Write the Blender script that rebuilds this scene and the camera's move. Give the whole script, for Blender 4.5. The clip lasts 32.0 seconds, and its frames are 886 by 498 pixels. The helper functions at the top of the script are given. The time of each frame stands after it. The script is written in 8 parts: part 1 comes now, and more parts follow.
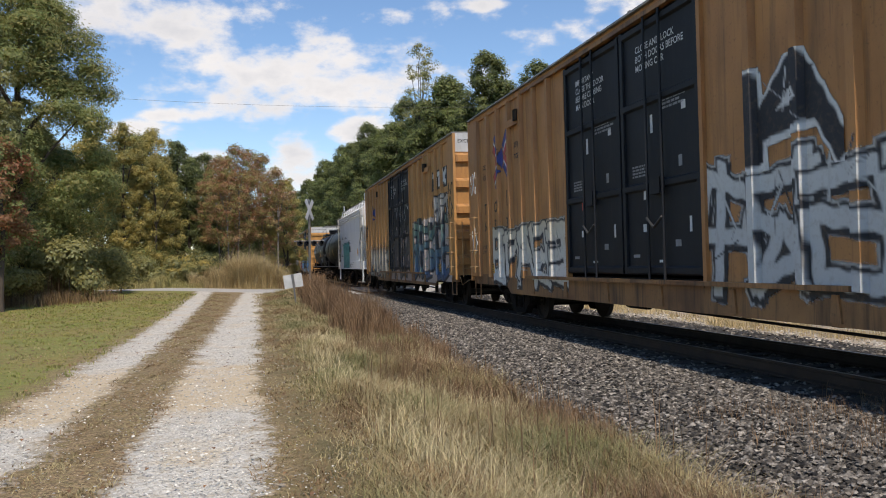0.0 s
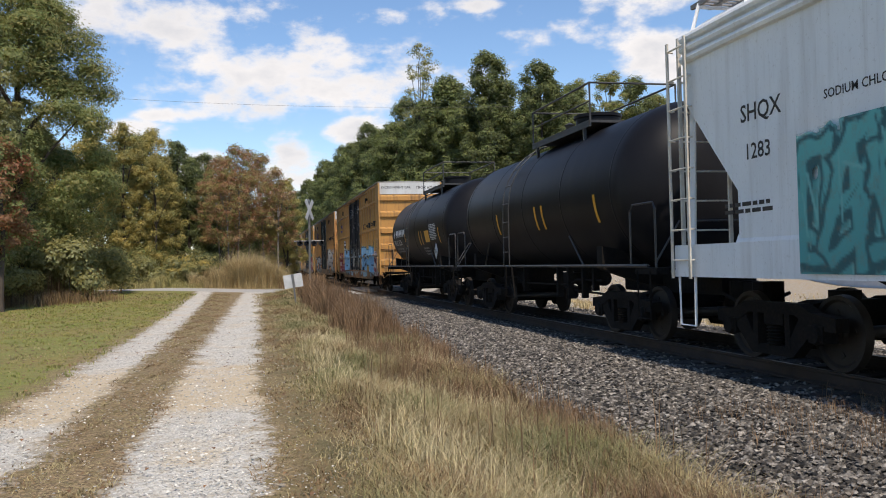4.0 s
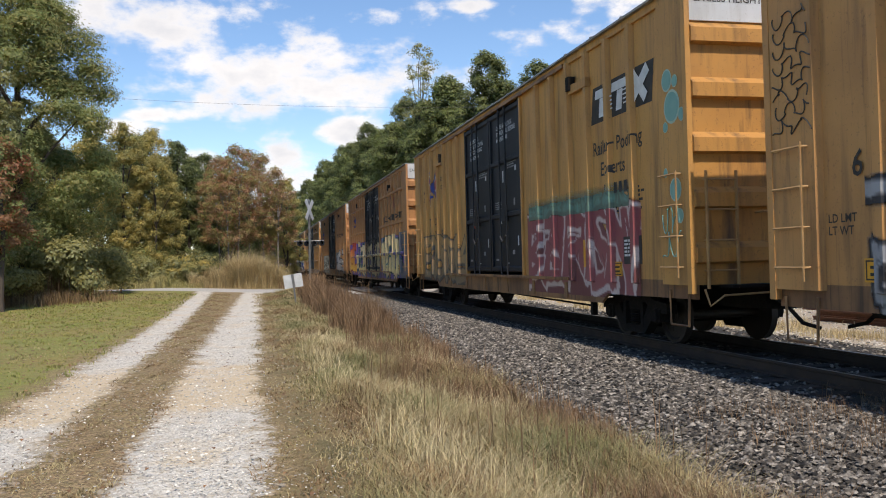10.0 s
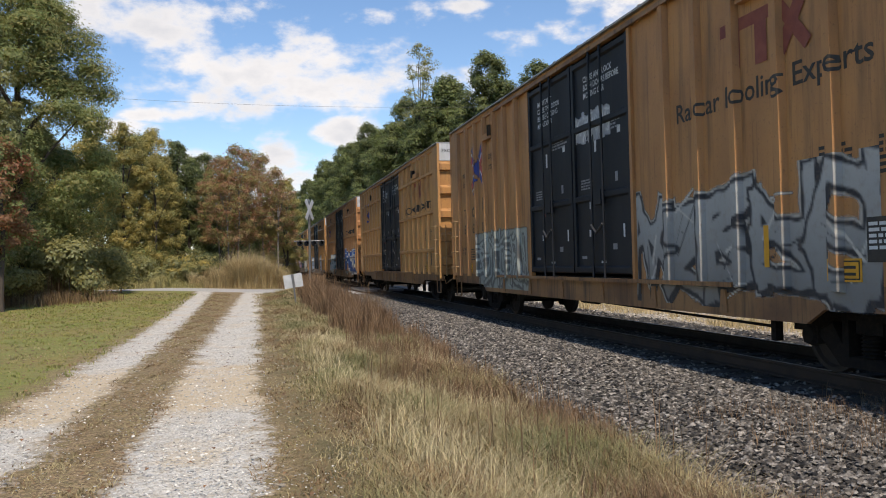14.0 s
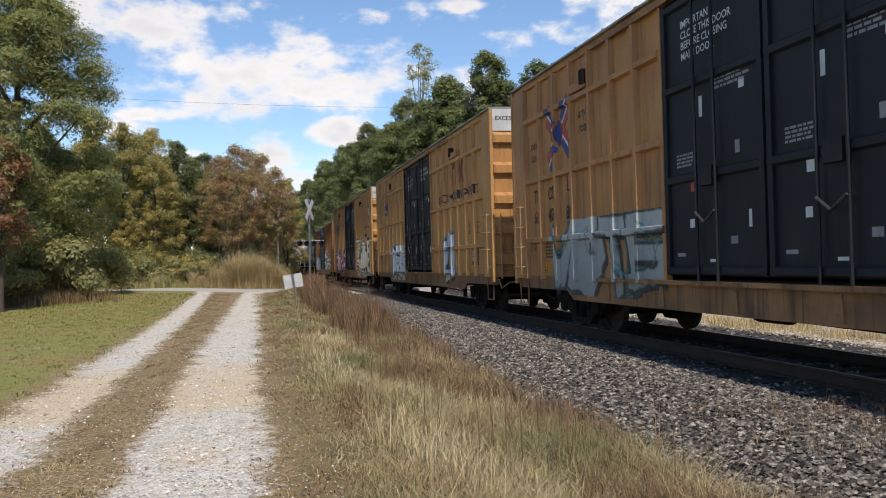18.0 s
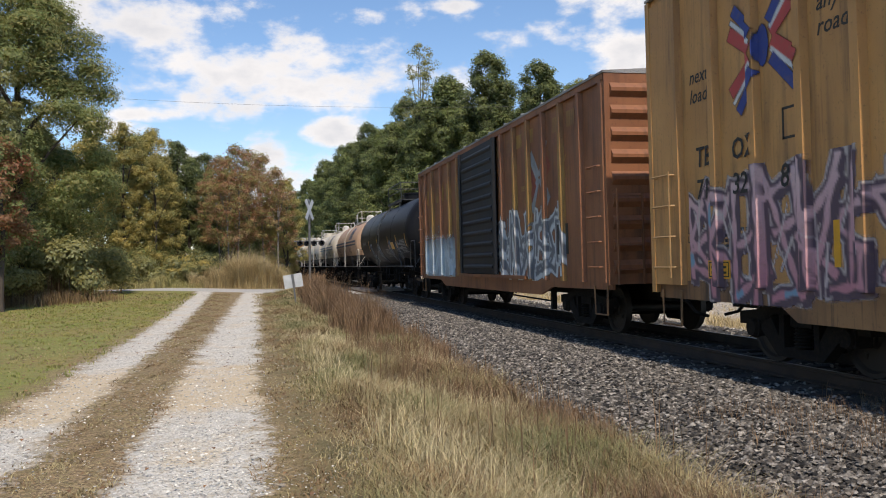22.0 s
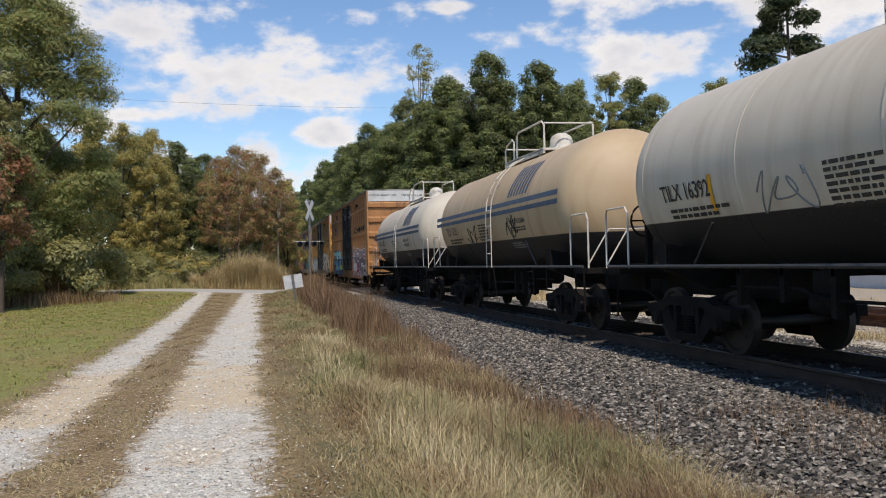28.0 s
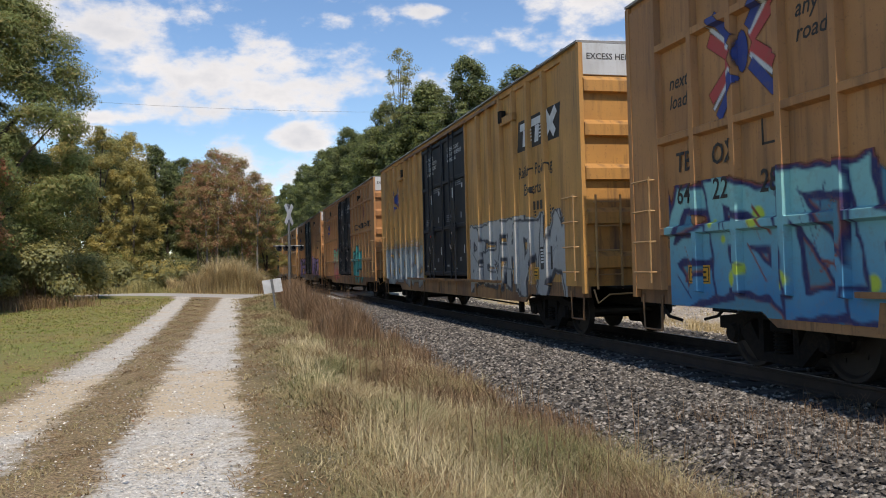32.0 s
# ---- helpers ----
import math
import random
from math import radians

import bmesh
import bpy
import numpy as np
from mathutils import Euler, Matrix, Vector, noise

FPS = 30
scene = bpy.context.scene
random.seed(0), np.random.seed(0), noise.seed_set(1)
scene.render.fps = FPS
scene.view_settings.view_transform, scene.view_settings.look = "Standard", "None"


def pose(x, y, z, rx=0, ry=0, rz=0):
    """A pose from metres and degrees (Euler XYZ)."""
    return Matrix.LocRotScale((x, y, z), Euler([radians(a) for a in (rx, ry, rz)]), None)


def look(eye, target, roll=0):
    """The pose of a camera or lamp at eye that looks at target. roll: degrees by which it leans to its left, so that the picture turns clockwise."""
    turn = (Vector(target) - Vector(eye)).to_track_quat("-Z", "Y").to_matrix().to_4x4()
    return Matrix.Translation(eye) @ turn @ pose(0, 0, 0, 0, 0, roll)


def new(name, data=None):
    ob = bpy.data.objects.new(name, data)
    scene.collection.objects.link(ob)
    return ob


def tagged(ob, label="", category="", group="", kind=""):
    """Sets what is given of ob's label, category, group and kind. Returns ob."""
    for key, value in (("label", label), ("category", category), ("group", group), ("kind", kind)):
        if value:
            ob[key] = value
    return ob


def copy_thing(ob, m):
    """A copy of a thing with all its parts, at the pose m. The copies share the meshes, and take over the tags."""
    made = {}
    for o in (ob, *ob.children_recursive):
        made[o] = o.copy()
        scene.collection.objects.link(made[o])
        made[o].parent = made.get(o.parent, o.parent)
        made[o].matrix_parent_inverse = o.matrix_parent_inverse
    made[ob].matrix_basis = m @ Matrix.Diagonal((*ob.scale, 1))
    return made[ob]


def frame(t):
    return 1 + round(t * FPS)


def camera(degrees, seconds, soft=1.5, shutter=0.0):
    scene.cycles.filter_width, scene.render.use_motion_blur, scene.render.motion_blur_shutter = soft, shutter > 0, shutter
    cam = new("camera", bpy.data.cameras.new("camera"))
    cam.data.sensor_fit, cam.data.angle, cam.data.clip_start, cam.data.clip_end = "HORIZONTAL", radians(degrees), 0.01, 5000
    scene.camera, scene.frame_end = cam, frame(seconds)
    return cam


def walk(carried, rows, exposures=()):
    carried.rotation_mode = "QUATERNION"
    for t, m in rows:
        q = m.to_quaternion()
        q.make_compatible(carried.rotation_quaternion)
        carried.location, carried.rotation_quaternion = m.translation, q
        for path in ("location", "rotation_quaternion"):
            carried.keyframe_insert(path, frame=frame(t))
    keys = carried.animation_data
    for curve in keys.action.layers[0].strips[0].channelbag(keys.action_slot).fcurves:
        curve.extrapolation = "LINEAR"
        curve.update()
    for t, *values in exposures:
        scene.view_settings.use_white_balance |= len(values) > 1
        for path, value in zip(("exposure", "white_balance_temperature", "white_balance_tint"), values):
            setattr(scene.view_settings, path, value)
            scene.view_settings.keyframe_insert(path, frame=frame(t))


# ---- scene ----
import itertools

# x: to the right of the line of travel, y: along the track, z: up from the rail head
SECONDS = 32.0
cam = camera(55.33, SECONDS, soft=1.0)
EYE = (0.0, 0.0, 1.412)


def aim(turn=0.0, tilt=0.0):
    """The camera's pose, turned to the right and tilted up by some degrees."""
    return pose(*EYE) @ pose(0, 0, 0, 0, 0, -12.81 - turn) @ pose(0, 0, 0, 90 + 0.87 + tilt) @ pose(0, 0, 0, 0, 0, -1.45)


walk(cam, [(0.0, aim()), (14.0, aim()), (27.5, aim()), (28.0, aim(0.0, 0.04)), (28.5, aim(0.0, 0.13)), (29.0, aim(0.03, 0.23)),
           (29.5, aim(0.08, 0.23)), (30.0, aim(0.07, 0.19)), (30.5, aim(0.0, 0.23)), (31.0, aim(0.0, 0.29)),
           (31.2, aim(0.08, 0.30)), (31.5, aim(0.34, 0.30)), (31.75, aim(0.8, 0.30)), (32.0, aim(1.36, 0.30))],
     [(0.0, 0.05, 6900, 14), (1.0, 0.12, 6900, 14), (3.0, 0.12, 6900, 14), (6.0, 0.02, 6900, 14), (7.0, -0.08, 6900, 14), (8.0, 0.0, 6900, 14), (10.0, 0.24, 6900, 14), (11.0, 0.10, 6900, 14), (14.0, 0.12, 6900, 14), (21.0, 0.15, 6900, 14), (23.0, 0.10, 6900, 14), (24.5, 0.22, 6900, 14), (25.2, 0.15, 6900, 14), (28.0, 0.0, 6850, 14), (30.0, -0.06, 6850, 14), (31.0, -0.16, 6850, 14), (32.0, 0.02, 6850, 14)])

# ---- light ----
SUN_UP, SUN_SIDE = 56.0, -1.5           # elevation, and degrees to the right of straight behind the camera
world = bpy.data.worlds.new("sky")
scene.world = world
world.use_nodes = True
wn = world.node_tree.nodes
sky = wn.new("ShaderNodeTexSky")
sky.sky_type, sky.sun_disc = "NISHITA", False
sky.sun_elevation, sky.sun_rotation = radians(SUN_UP), radians(180 - SUN_SIDE)
sky.air_density, sky.dust_density, sky.ozone_density = 1.0, 0.0, 4.0
wn["Background"].inputs["Strength"].default_value = 0.15
deep = wn.new("ShaderNodeHueSaturation")
deep.inputs["Saturation"].default_value = 1.08
world.node_tree.links.new(sky.outputs[0], deep.inputs["Color"])
world.node_tree.links.new(deep.outputs[0], wn["Background"].inputs["Color"])
sun = new("sun", bpy.data.lights.new("sun", "SUN"))
sun.data.energy, sun.data.angle, sun.data.color = 3.6, radians(0.53), (1.0, 0.95, 0.86)
_s = Vector((math.sin(radians(SUN_SIDE)) * math.cos(radians(SUN_UP)), -math.cos(radians(SUN_SIDE)) * math.cos(radians(SUN_UP)), math.sin(radians(SUN_UP))))
sun.matrix_world = look(_s * 100, (0, 0, 0))
scene.view_settings.exposure = 0.0


# ---- materials ----
def nodes_of(name):
    m = bpy.data.materials.new(name)
    m.use_nodes = True
    t = m.node_tree
    return m, t.nodes, t.links, t.nodes["Principled BSDF"]


def noise_node(n, l, scale, detail=4, rough=0.55, coord="Object", stretch=None):
    tc = n.new("ShaderNodeTexCoord")
    tex = n.new("ShaderNodeTexNoise")
    tex.inputs["Scale"].default_value, tex.inputs["Detail"].default_value, tex.inputs["Roughness"].default_value = scale, detail, rough
    if stretch:
        mp = n.new("ShaderNodeMapping")
        mp.inputs["Scale"].default_value = stretch
        l.new(tc.outputs[coord], mp.inputs[0])
        l.new(mp.outputs[0], tex.inputs["Vector"])
    else:
        l.new(tc.outputs[coord], tex.inputs["Vector"])
    return tex


def ramp(n, l, src, lo, hi):
    r = n.new("ShaderNodeMapRange")
    r.inputs["From Min"].default_value, r.inputs["From Max"].default_value = lo, hi
    l.new(src, r.inputs["Value"])
    return r.outputs["Result"]


def mixc(n, l, fac, a, b):
    x = n.new("ShaderNodeMix")
    x.data_type = "RGBA"
    for sock, v in ((x.inputs["Factor"], fac), (x.inputs["A"], a), (x.inputs["B"], b)):
        if hasattr(v, "is_linked"):
            l.new(v, sock)
        else:
            sock.default_value = v if isinstance(v, (int, float)) else (*v, 1)
    return x.outputs["Result"]


def math_node(n, l, op, a, b=None, c=None):
    x = n.new("ShaderNodeMath")
    x.operation = op
    for k, v in enumerate((a, b, c)):
        if v is None:
            continue
        if hasattr(v, "is_linked"):
            l.new(v, x.inputs[k])
        else:
            x.inputs[k].default_value = v
    return x.outputs[0]


def surface(name, a, b, scale=3.0, rough=0.7, metal=0.0, fine=None, fine_scale=60.0, fine_amount=0.35, bump=0.3, bump_scale=60.0,
            stretch=None, lo=0.35, hi=0.65, island=0.0, each=0.0, through_light=0.0):
    """A worn surface: two colours mixed by a coarse noise, a third by a fine one, and a fine relief."""
    m, n, l, p = nodes_of(name)
    big = noise_node(n, l, scale, 5, stretch=stretch)
    col = mixc(n, l, ramp(n, l, big.outputs["Fac"], lo, hi), a, b)
    if fine:
        f = noise_node(n, l, fine_scale, 3)
        fac = math_node(n, l, "MULTIPLY", ramp(n, l, f.outputs["Fac"], 0.45, 0.65), fine_amount)
        col = mixc(n, l, fac, col, fine)
    if island or each:
        src = n.new("ShaderNodeNewGeometry").outputs["Random Per Island"] if island else n.new("ShaderNodeObjectInfo").outputs["Random"]
        amt = island or each
        hsv = n.new("ShaderNodeHueSaturation")
        l.new(col, hsv.inputs["Color"])
        l.new(ramp(n, l, src, -0.001, 1.0), hsv.inputs["Value"])
        v = n.new("ShaderNodeMapRange")
        v.inputs["To Min"].default_value, v.inputs["To Max"].default_value = 1 - amt, 1 + amt
        l.new(src, v.inputs["Value"])
        l.new(v.outputs["Result"], hsv.inputs["Value"])
        col = hsv.outputs["Color"]
    l.new(col, p.inputs["Base Color"])
    p.inputs["Roughness"].default_value, p.inputs["Metallic"].default_value = rough, metal
    if bump:
        bn = n.new("ShaderNodeBump")
        bn.inputs["Strength"].default_value, bn.inputs["Distance"].default_value = bump, 0.01
        bt = noise_node(n, l, bump_scale, 3)
        l.new(bt.outputs["Fac"], bn.inputs["Height"])
        l.new(bn.outputs[0], p.inputs["Normal"])
    if through_light:
        tr = n.new("ShaderNodeBsdfTranslucent")
        l.new(col, tr.inputs["Color"])
        ms = n.new("ShaderNodeMixShader")
        ms.inputs[0].default_value = through_light
        l.new(p.outputs[0], ms.inputs[1])
        l.new(tr.outputs[0], ms.inputs[2])
        l.new(ms.outputs[0], n["Material Output"].inputs["Surface"])
    return m


def car_paint(name, a, b, grime=(0.10, 0.055, 0.03), grime_amount=0.6, rough=0.62, gloss=0.5):
    """Faded railcar paint: blotches, runs of rust and dirt that go down the wall, and a fine speckle."""
    m, n, l, p = nodes_of(name)
    big = noise_node(n, l, 0.9, 5)
    col = mixc(n, l, ramp(n, l, big.outputs["Fac"], 0.35, 0.65), a, b)
    runs = noise_node(n, l, 1.0, 4, stretch=(3.0, 5.0, 0.45))
    fac = math_node(n, l, "MULTIPLY", ramp(n, l, runs.outputs["Fac"], 0.52, 0.75), grime_amount)
    col = mixc(n, l, fac, col, grime)
    thin = noise_node(n, l, 1.0, 5, 0.65, stretch=(6.0, 16.0, 0.7))
    fac = math_node(n, l, "MULTIPLY", ramp(n, l, thin.outputs["Fac"], 0.56, 0.72), grime_amount * 0.8)
    col = mixc(n, l, fac, col, grime)
    speck = noise_node(n, l, 22.0, 5, 0.7)
    fac = math_node(n, l, "MULTIPLY", ramp(n, l, speck.outputs["Fac"], 0.58, 0.70), 0.45)
    col = mixc(n, l, fac, col, grime)
    l.new(col, p.inputs["Base Color"])
    p.inputs["Roughness"].default_value = rough
    p.inputs["Specular IOR Level"].default_value = gloss
    bn = n.new("ShaderNodeBump")
    bn.inputs["Strength"].default_value, bn.inputs["Distance"].default_value = 0.25, 0.02
    l.new(big.outputs["Fac"], bn.inputs["Height"])
    l.new(bn.outputs[0], p.inputs["Normal"])
    return m


M = {}
M["yellow"] = car_paint("weathered_yellow_paint", (0.58, 0.295, 0.078), (0.47, 0.235, 0.064))
M["tan"] = car_paint("faded_tan_paint", (0.57, 0.285, 0.09), (0.455, 0.22, 0.07))
M["orange"] = car_paint("orange_brown_paint", (0.49, 0.23, 0.078), (0.385, 0.175, 0.060))
for _k, _a, _b in (("yellow", (0.53, 0.26, 0.062), (0.42, 0.20, 0.052)), ("tan", (0.50, 0.24, 0.07), (0.39, 0.18, 0.056)), ("orange", (0.42, 0.19, 0.062), (0.31, 0.135, 0.046))):
    M[_k + "_end"] = car_paint("dirty_%s_end_paint" % _k, _a, _b, (0.09, 0.05, 0.03), 0.95)
M["rust"] = car_paint("rusty_brown_paint", (0.31, 0.12, 0.048), (0.21, 0.078, 0.032), (0.06, 0.03, 0.018))
M["rust_yellow"] = car_paint("chipped_yellow_on_rust", (0.40, 0.22, 0.05), (0.20, 0.08, 0.03), (0.10, 0.04, 0.02), 0.8)
M["white_end"] = car_paint("white_end_paint", (0.62, 0.62, 0.60), (0.52, 0.52, 0.50), (0.25, 0.20, 0.15), 0.3)
M["door_black"] = car_paint("black_door_paint", (0.009, 0.010, 0.013), (0.014, 0.016, 0.020), (0.035, 0.03, 0.027), 0.3, 0.6, 0.3)
M["roof_metal"] = surface("galvanised_roof", (0.36, 0.35, 0.33), (0.22, 0.20, 0.18), 1.2, 0.6, 0.3, (0.12, 0.08, 0.05))
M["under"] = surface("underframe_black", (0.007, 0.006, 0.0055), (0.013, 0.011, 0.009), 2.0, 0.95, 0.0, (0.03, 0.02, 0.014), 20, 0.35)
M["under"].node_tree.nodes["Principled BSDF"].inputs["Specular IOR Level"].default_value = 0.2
M["sill"] = car_paint("dirty_sill_paint", (0.34, 0.17, 0.065), (0.17, 0.08, 0.036), (0.045, 0.028, 0.018), 0.95)
M["steel"] = surface("rail_steel", (0.052, 0.031, 0.020), (0.030, 0.019, 0.013), 3.0, 0.9, 0.0)
M["shiny"] = surface("polished_steel", (0.30, 0.28, 0.26), (0.22, 0.20, 0.19), 3.0, 0.45, 0.9, bump=0.05)
M["tread"] = surface("wheel_steel", (0.022, 0.017, 0.014), (0.035, 0.026, 0.02), 3.0, 0.6, 0.3)
M["grab"] = surface("grab_iron", (0.45, 0.27, 0.11), (0.33, 0.18, 0.07), 4.0, 0.6)
M["grab_white"] = surface("white_grab_iron", (0.66, 0.62, 0.54), (0.48, 0.42, 0.34), 4.0, 0.6)
M["grab_black"] = surface("black_grab_iron", (0.03, 0.03, 0.03), (0.05, 0.045, 0.04), 4.0, 0.5)
M["letter_black"] = surface("black_stencil", (0.025, 0.022, 0.02), (0.05, 0.04, 0.03), 6.0, 0.7, bump=0)
M["letter_white"] = surface("white_stencil", (0.68, 0.68, 0.66), (0.55, 0.55, 0.53), 6.0, 0.7, bump=0)
M["letter_grey"] = surface("dim_grey_stencil", (0.30, 0.30, 0.30), (0.20, 0.20, 0.20), 6.0, 0.7, bump=0)
M["letter_red"] = surface("faded_red_paint", (0.20, 0.045, 0.03), (0.26, 0.07, 0.04), 6.0, 0.7, bump=0)
M["emblem_red"] = surface("emblem_red", (0.48, 0.06, 0.05), (0.40, 0.08, 0.06), 6.0, 0.65, bump=0)
M["emblem_blue"] = surface("emblem_blue", (0.03, 0.05, 0.22), (0.05, 0.07, 0.25), 6.0, 0.65, bump=0)
M["reflector"] = surface("yellow_reflector", (0.75, 0.36, 0.02), (0.65, 0.30, 0.02), 8.0, 0.4, bump=0)
M["tag_teal"] = surface("teal_tag_paint", (0.16, 0.34, 0.29), (0.20, 0.38, 0.32), 6.0, 0.65, bump=0)
M["stripe_dark"] = surface("dark_stripe", (0.03, 0.04, 0.06), (0.05, 0.06, 0.08), 3.0, 0.6, bump=0)
M["stripe_blue"] = surface("blue_stripe", (0.055, 0.09, 0.145), (0.09, 0.125, 0.17), 3.0, 0.6, bump=0)


def tank_paint(name, upper_a, upper_b, lower, edge, grime, amount=0.6, rough=0.58, gloss=0.5):
    """Tank shell: one paint above a level line, black below it, with dirt that runs down from the top."""
    m, n, l, p = nodes_of(name)
    big = noise_node(n, l, 0.6, 5)
    col = mixc(n, l, ramp(n, l, big.outputs["Fac"], 0.35, 0.65), upper_a, upper_b)
    runs = noise_node(n, l, 1.0, 5, stretch=(0.4, 3.5, 0.4))
    col = mixc(n, l, math_node(n, l, "MULTIPLY", ramp(n, l, runs.outputs["Fac"], 0.48, 0.72), amount), col, grime)
    tc = n.new("ShaderNodeTexCoord")
    sep = n.new("ShaderNodeSeparateXYZ")
    l.new(tc.outputs["Object"], sep.inputs[0])
    if edge is not None:
        col = mixc(n, l, ramp(n, l, sep.outputs["Z"], edge + 0.006, edge - 0.006), col, lower)
    speck = noise_node(n, l, 30.0, 4, 0.7)
    col = mixc(n, l, math_node(n, l, "MULTIPLY", ramp(n, l, speck.outputs["Fac"], 0.60, 0.72), 0.3), col, grime)
    l.new(col, p.inputs["Base Color"])
    p.inputs["Roughness"].default_value = rough
    p.inputs["Specular IOR Level"].default_value = gloss
    bn = n.new("ShaderNodeBump")
    bn.inputs["Strength"].default_value, bn.inputs["Distance"].default_value = 0.2, 0.02
    l.new(big.outputs["Fac"], bn.inputs["Height"])
    l.new(bn.outputs[0], p.inputs["Normal"])
    return m


SOOT = (0.010, 0.009, 0.010)
M["tank_black"] = tank_paint("black_tank_paint", (0.009, 0.009, 0.011), (0.014, 0.014, 0.016), SOOT, None, (0.03, 0.028, 0.026), 0.3, 0.42, 0.1)
M["tank_tan"] = tank_paint("tan_stained_tank_paint", (0.47, 0.30, 0.19), (0.40, 0.245, 0.145), SOOT, 1.93, (0.30, 0.19, 0.11), 0.7)
M["tank_cream"] = tank_paint("cream_tank_paint", (0.52, 0.39, 0.245), (0.46, 0.325, 0.185), SOOT, 1.93, (0.38, 0.25, 0.13), 0.7)
M["tank_white"] = tank_paint("white_tank_paint", (0.62, 0.55, 0.44), (0.53, 0.46, 0.36), SOOT, 1.93, (0.40, 0.31, 0.22), 0.55)
M["hopper_grey"] = car_paint("pale_grey_hopper_paint", (0.80, 0.80, 0.79), (0.74, 0.74, 0.73), (0.42, 0.38, 0.33), 0.3)

M["soil"] = surface("dry_soil", (0.30, 0.20, 0.11), (0.22, 0.15, 0.08), 0.7, 0.95)
M["bark"] = surface("tree_bark", (0.10, 0.075, 0.055), (0.06, 0.045, 0.035), 5.0, 0.9, bump=0.8, bump_scale=25)
M["pale_bark"] = surface("pale_bark", (0.32, 0.28, 0.23), (0.20, 0.17, 0.14), 5.0, 0.9, bump=0.6, bump_scale=25)
M["dry_grass"] = surface("dry_grass", (0.46, 0.37, 0.19), (0.32, 0.26, 0.12), 1.0, 0.8, island=0.35, bump=0, through_light=0.25)
M["lawn"] = surface("lawn_blades", (0.27, 0.31, 0.07), (0.36, 0.31, 0.09), 0.5, 0.8, island=0.35, bump=0, through_light=0.3)
M["green_grass"] = surface("green_grass", (0.20, 0.205, 0.085), (0.27, 0.25, 0.10), 0.5, 0.8, island=0.35, bump=0, through_light=0.25)
M["brown_weed"] = surface("brown_weed", (0.20, 0.115, 0.060), (0.29, 0.185, 0.10), 1.5, 0.85, island=0.35, bump=0, through_light=0.2)
M["reed"] = surface("tan_reed", (0.60, 0.47, 0.25), (0.46, 0.35, 0.17), 1.0, 0.85, island=0.3, bump=0, through_light=0.2)
M["rank"] = surface("rank_grass", (0.38, 0.35, 0.13), (0.46, 0.38, 0.17), 0.6, 0.85, island=0.35, bump=0, through_light=0.25)
LEAF = {}
for _k, _a, _b in (("green", (0.22, 0.265, 0.085), (0.30, 0.315, 0.115)), ("dark", (0.12, 0.145, 0.058), (0.165, 0.185, 0.072)),
                   ("yellow", (0.56, 0.44, 0.14), (0.42, 0.37, 0.13)), ("red", (0.42, 0.17, 0.09), (0.34, 0.22, 0.10)),
                   ("pine", (0.07, 0.095, 0.045), (0.105, 0.13, 0.056)), ("olive", (0.33, 0.315, 0.11), (0.41, 0.355, 0.13)),
                   ("rust", (0.48, 0.24, 0.13), (0.38, 0.26, 0.125)), ("pale", (0.40, 0.39, 0.19), (0.31, 0.31, 0.13))):
    LEAF[_k] = surface("leaves_" + _k, _a, _b, 0.8, 0.6, island=0.22, bump=0, through_light=0.5)


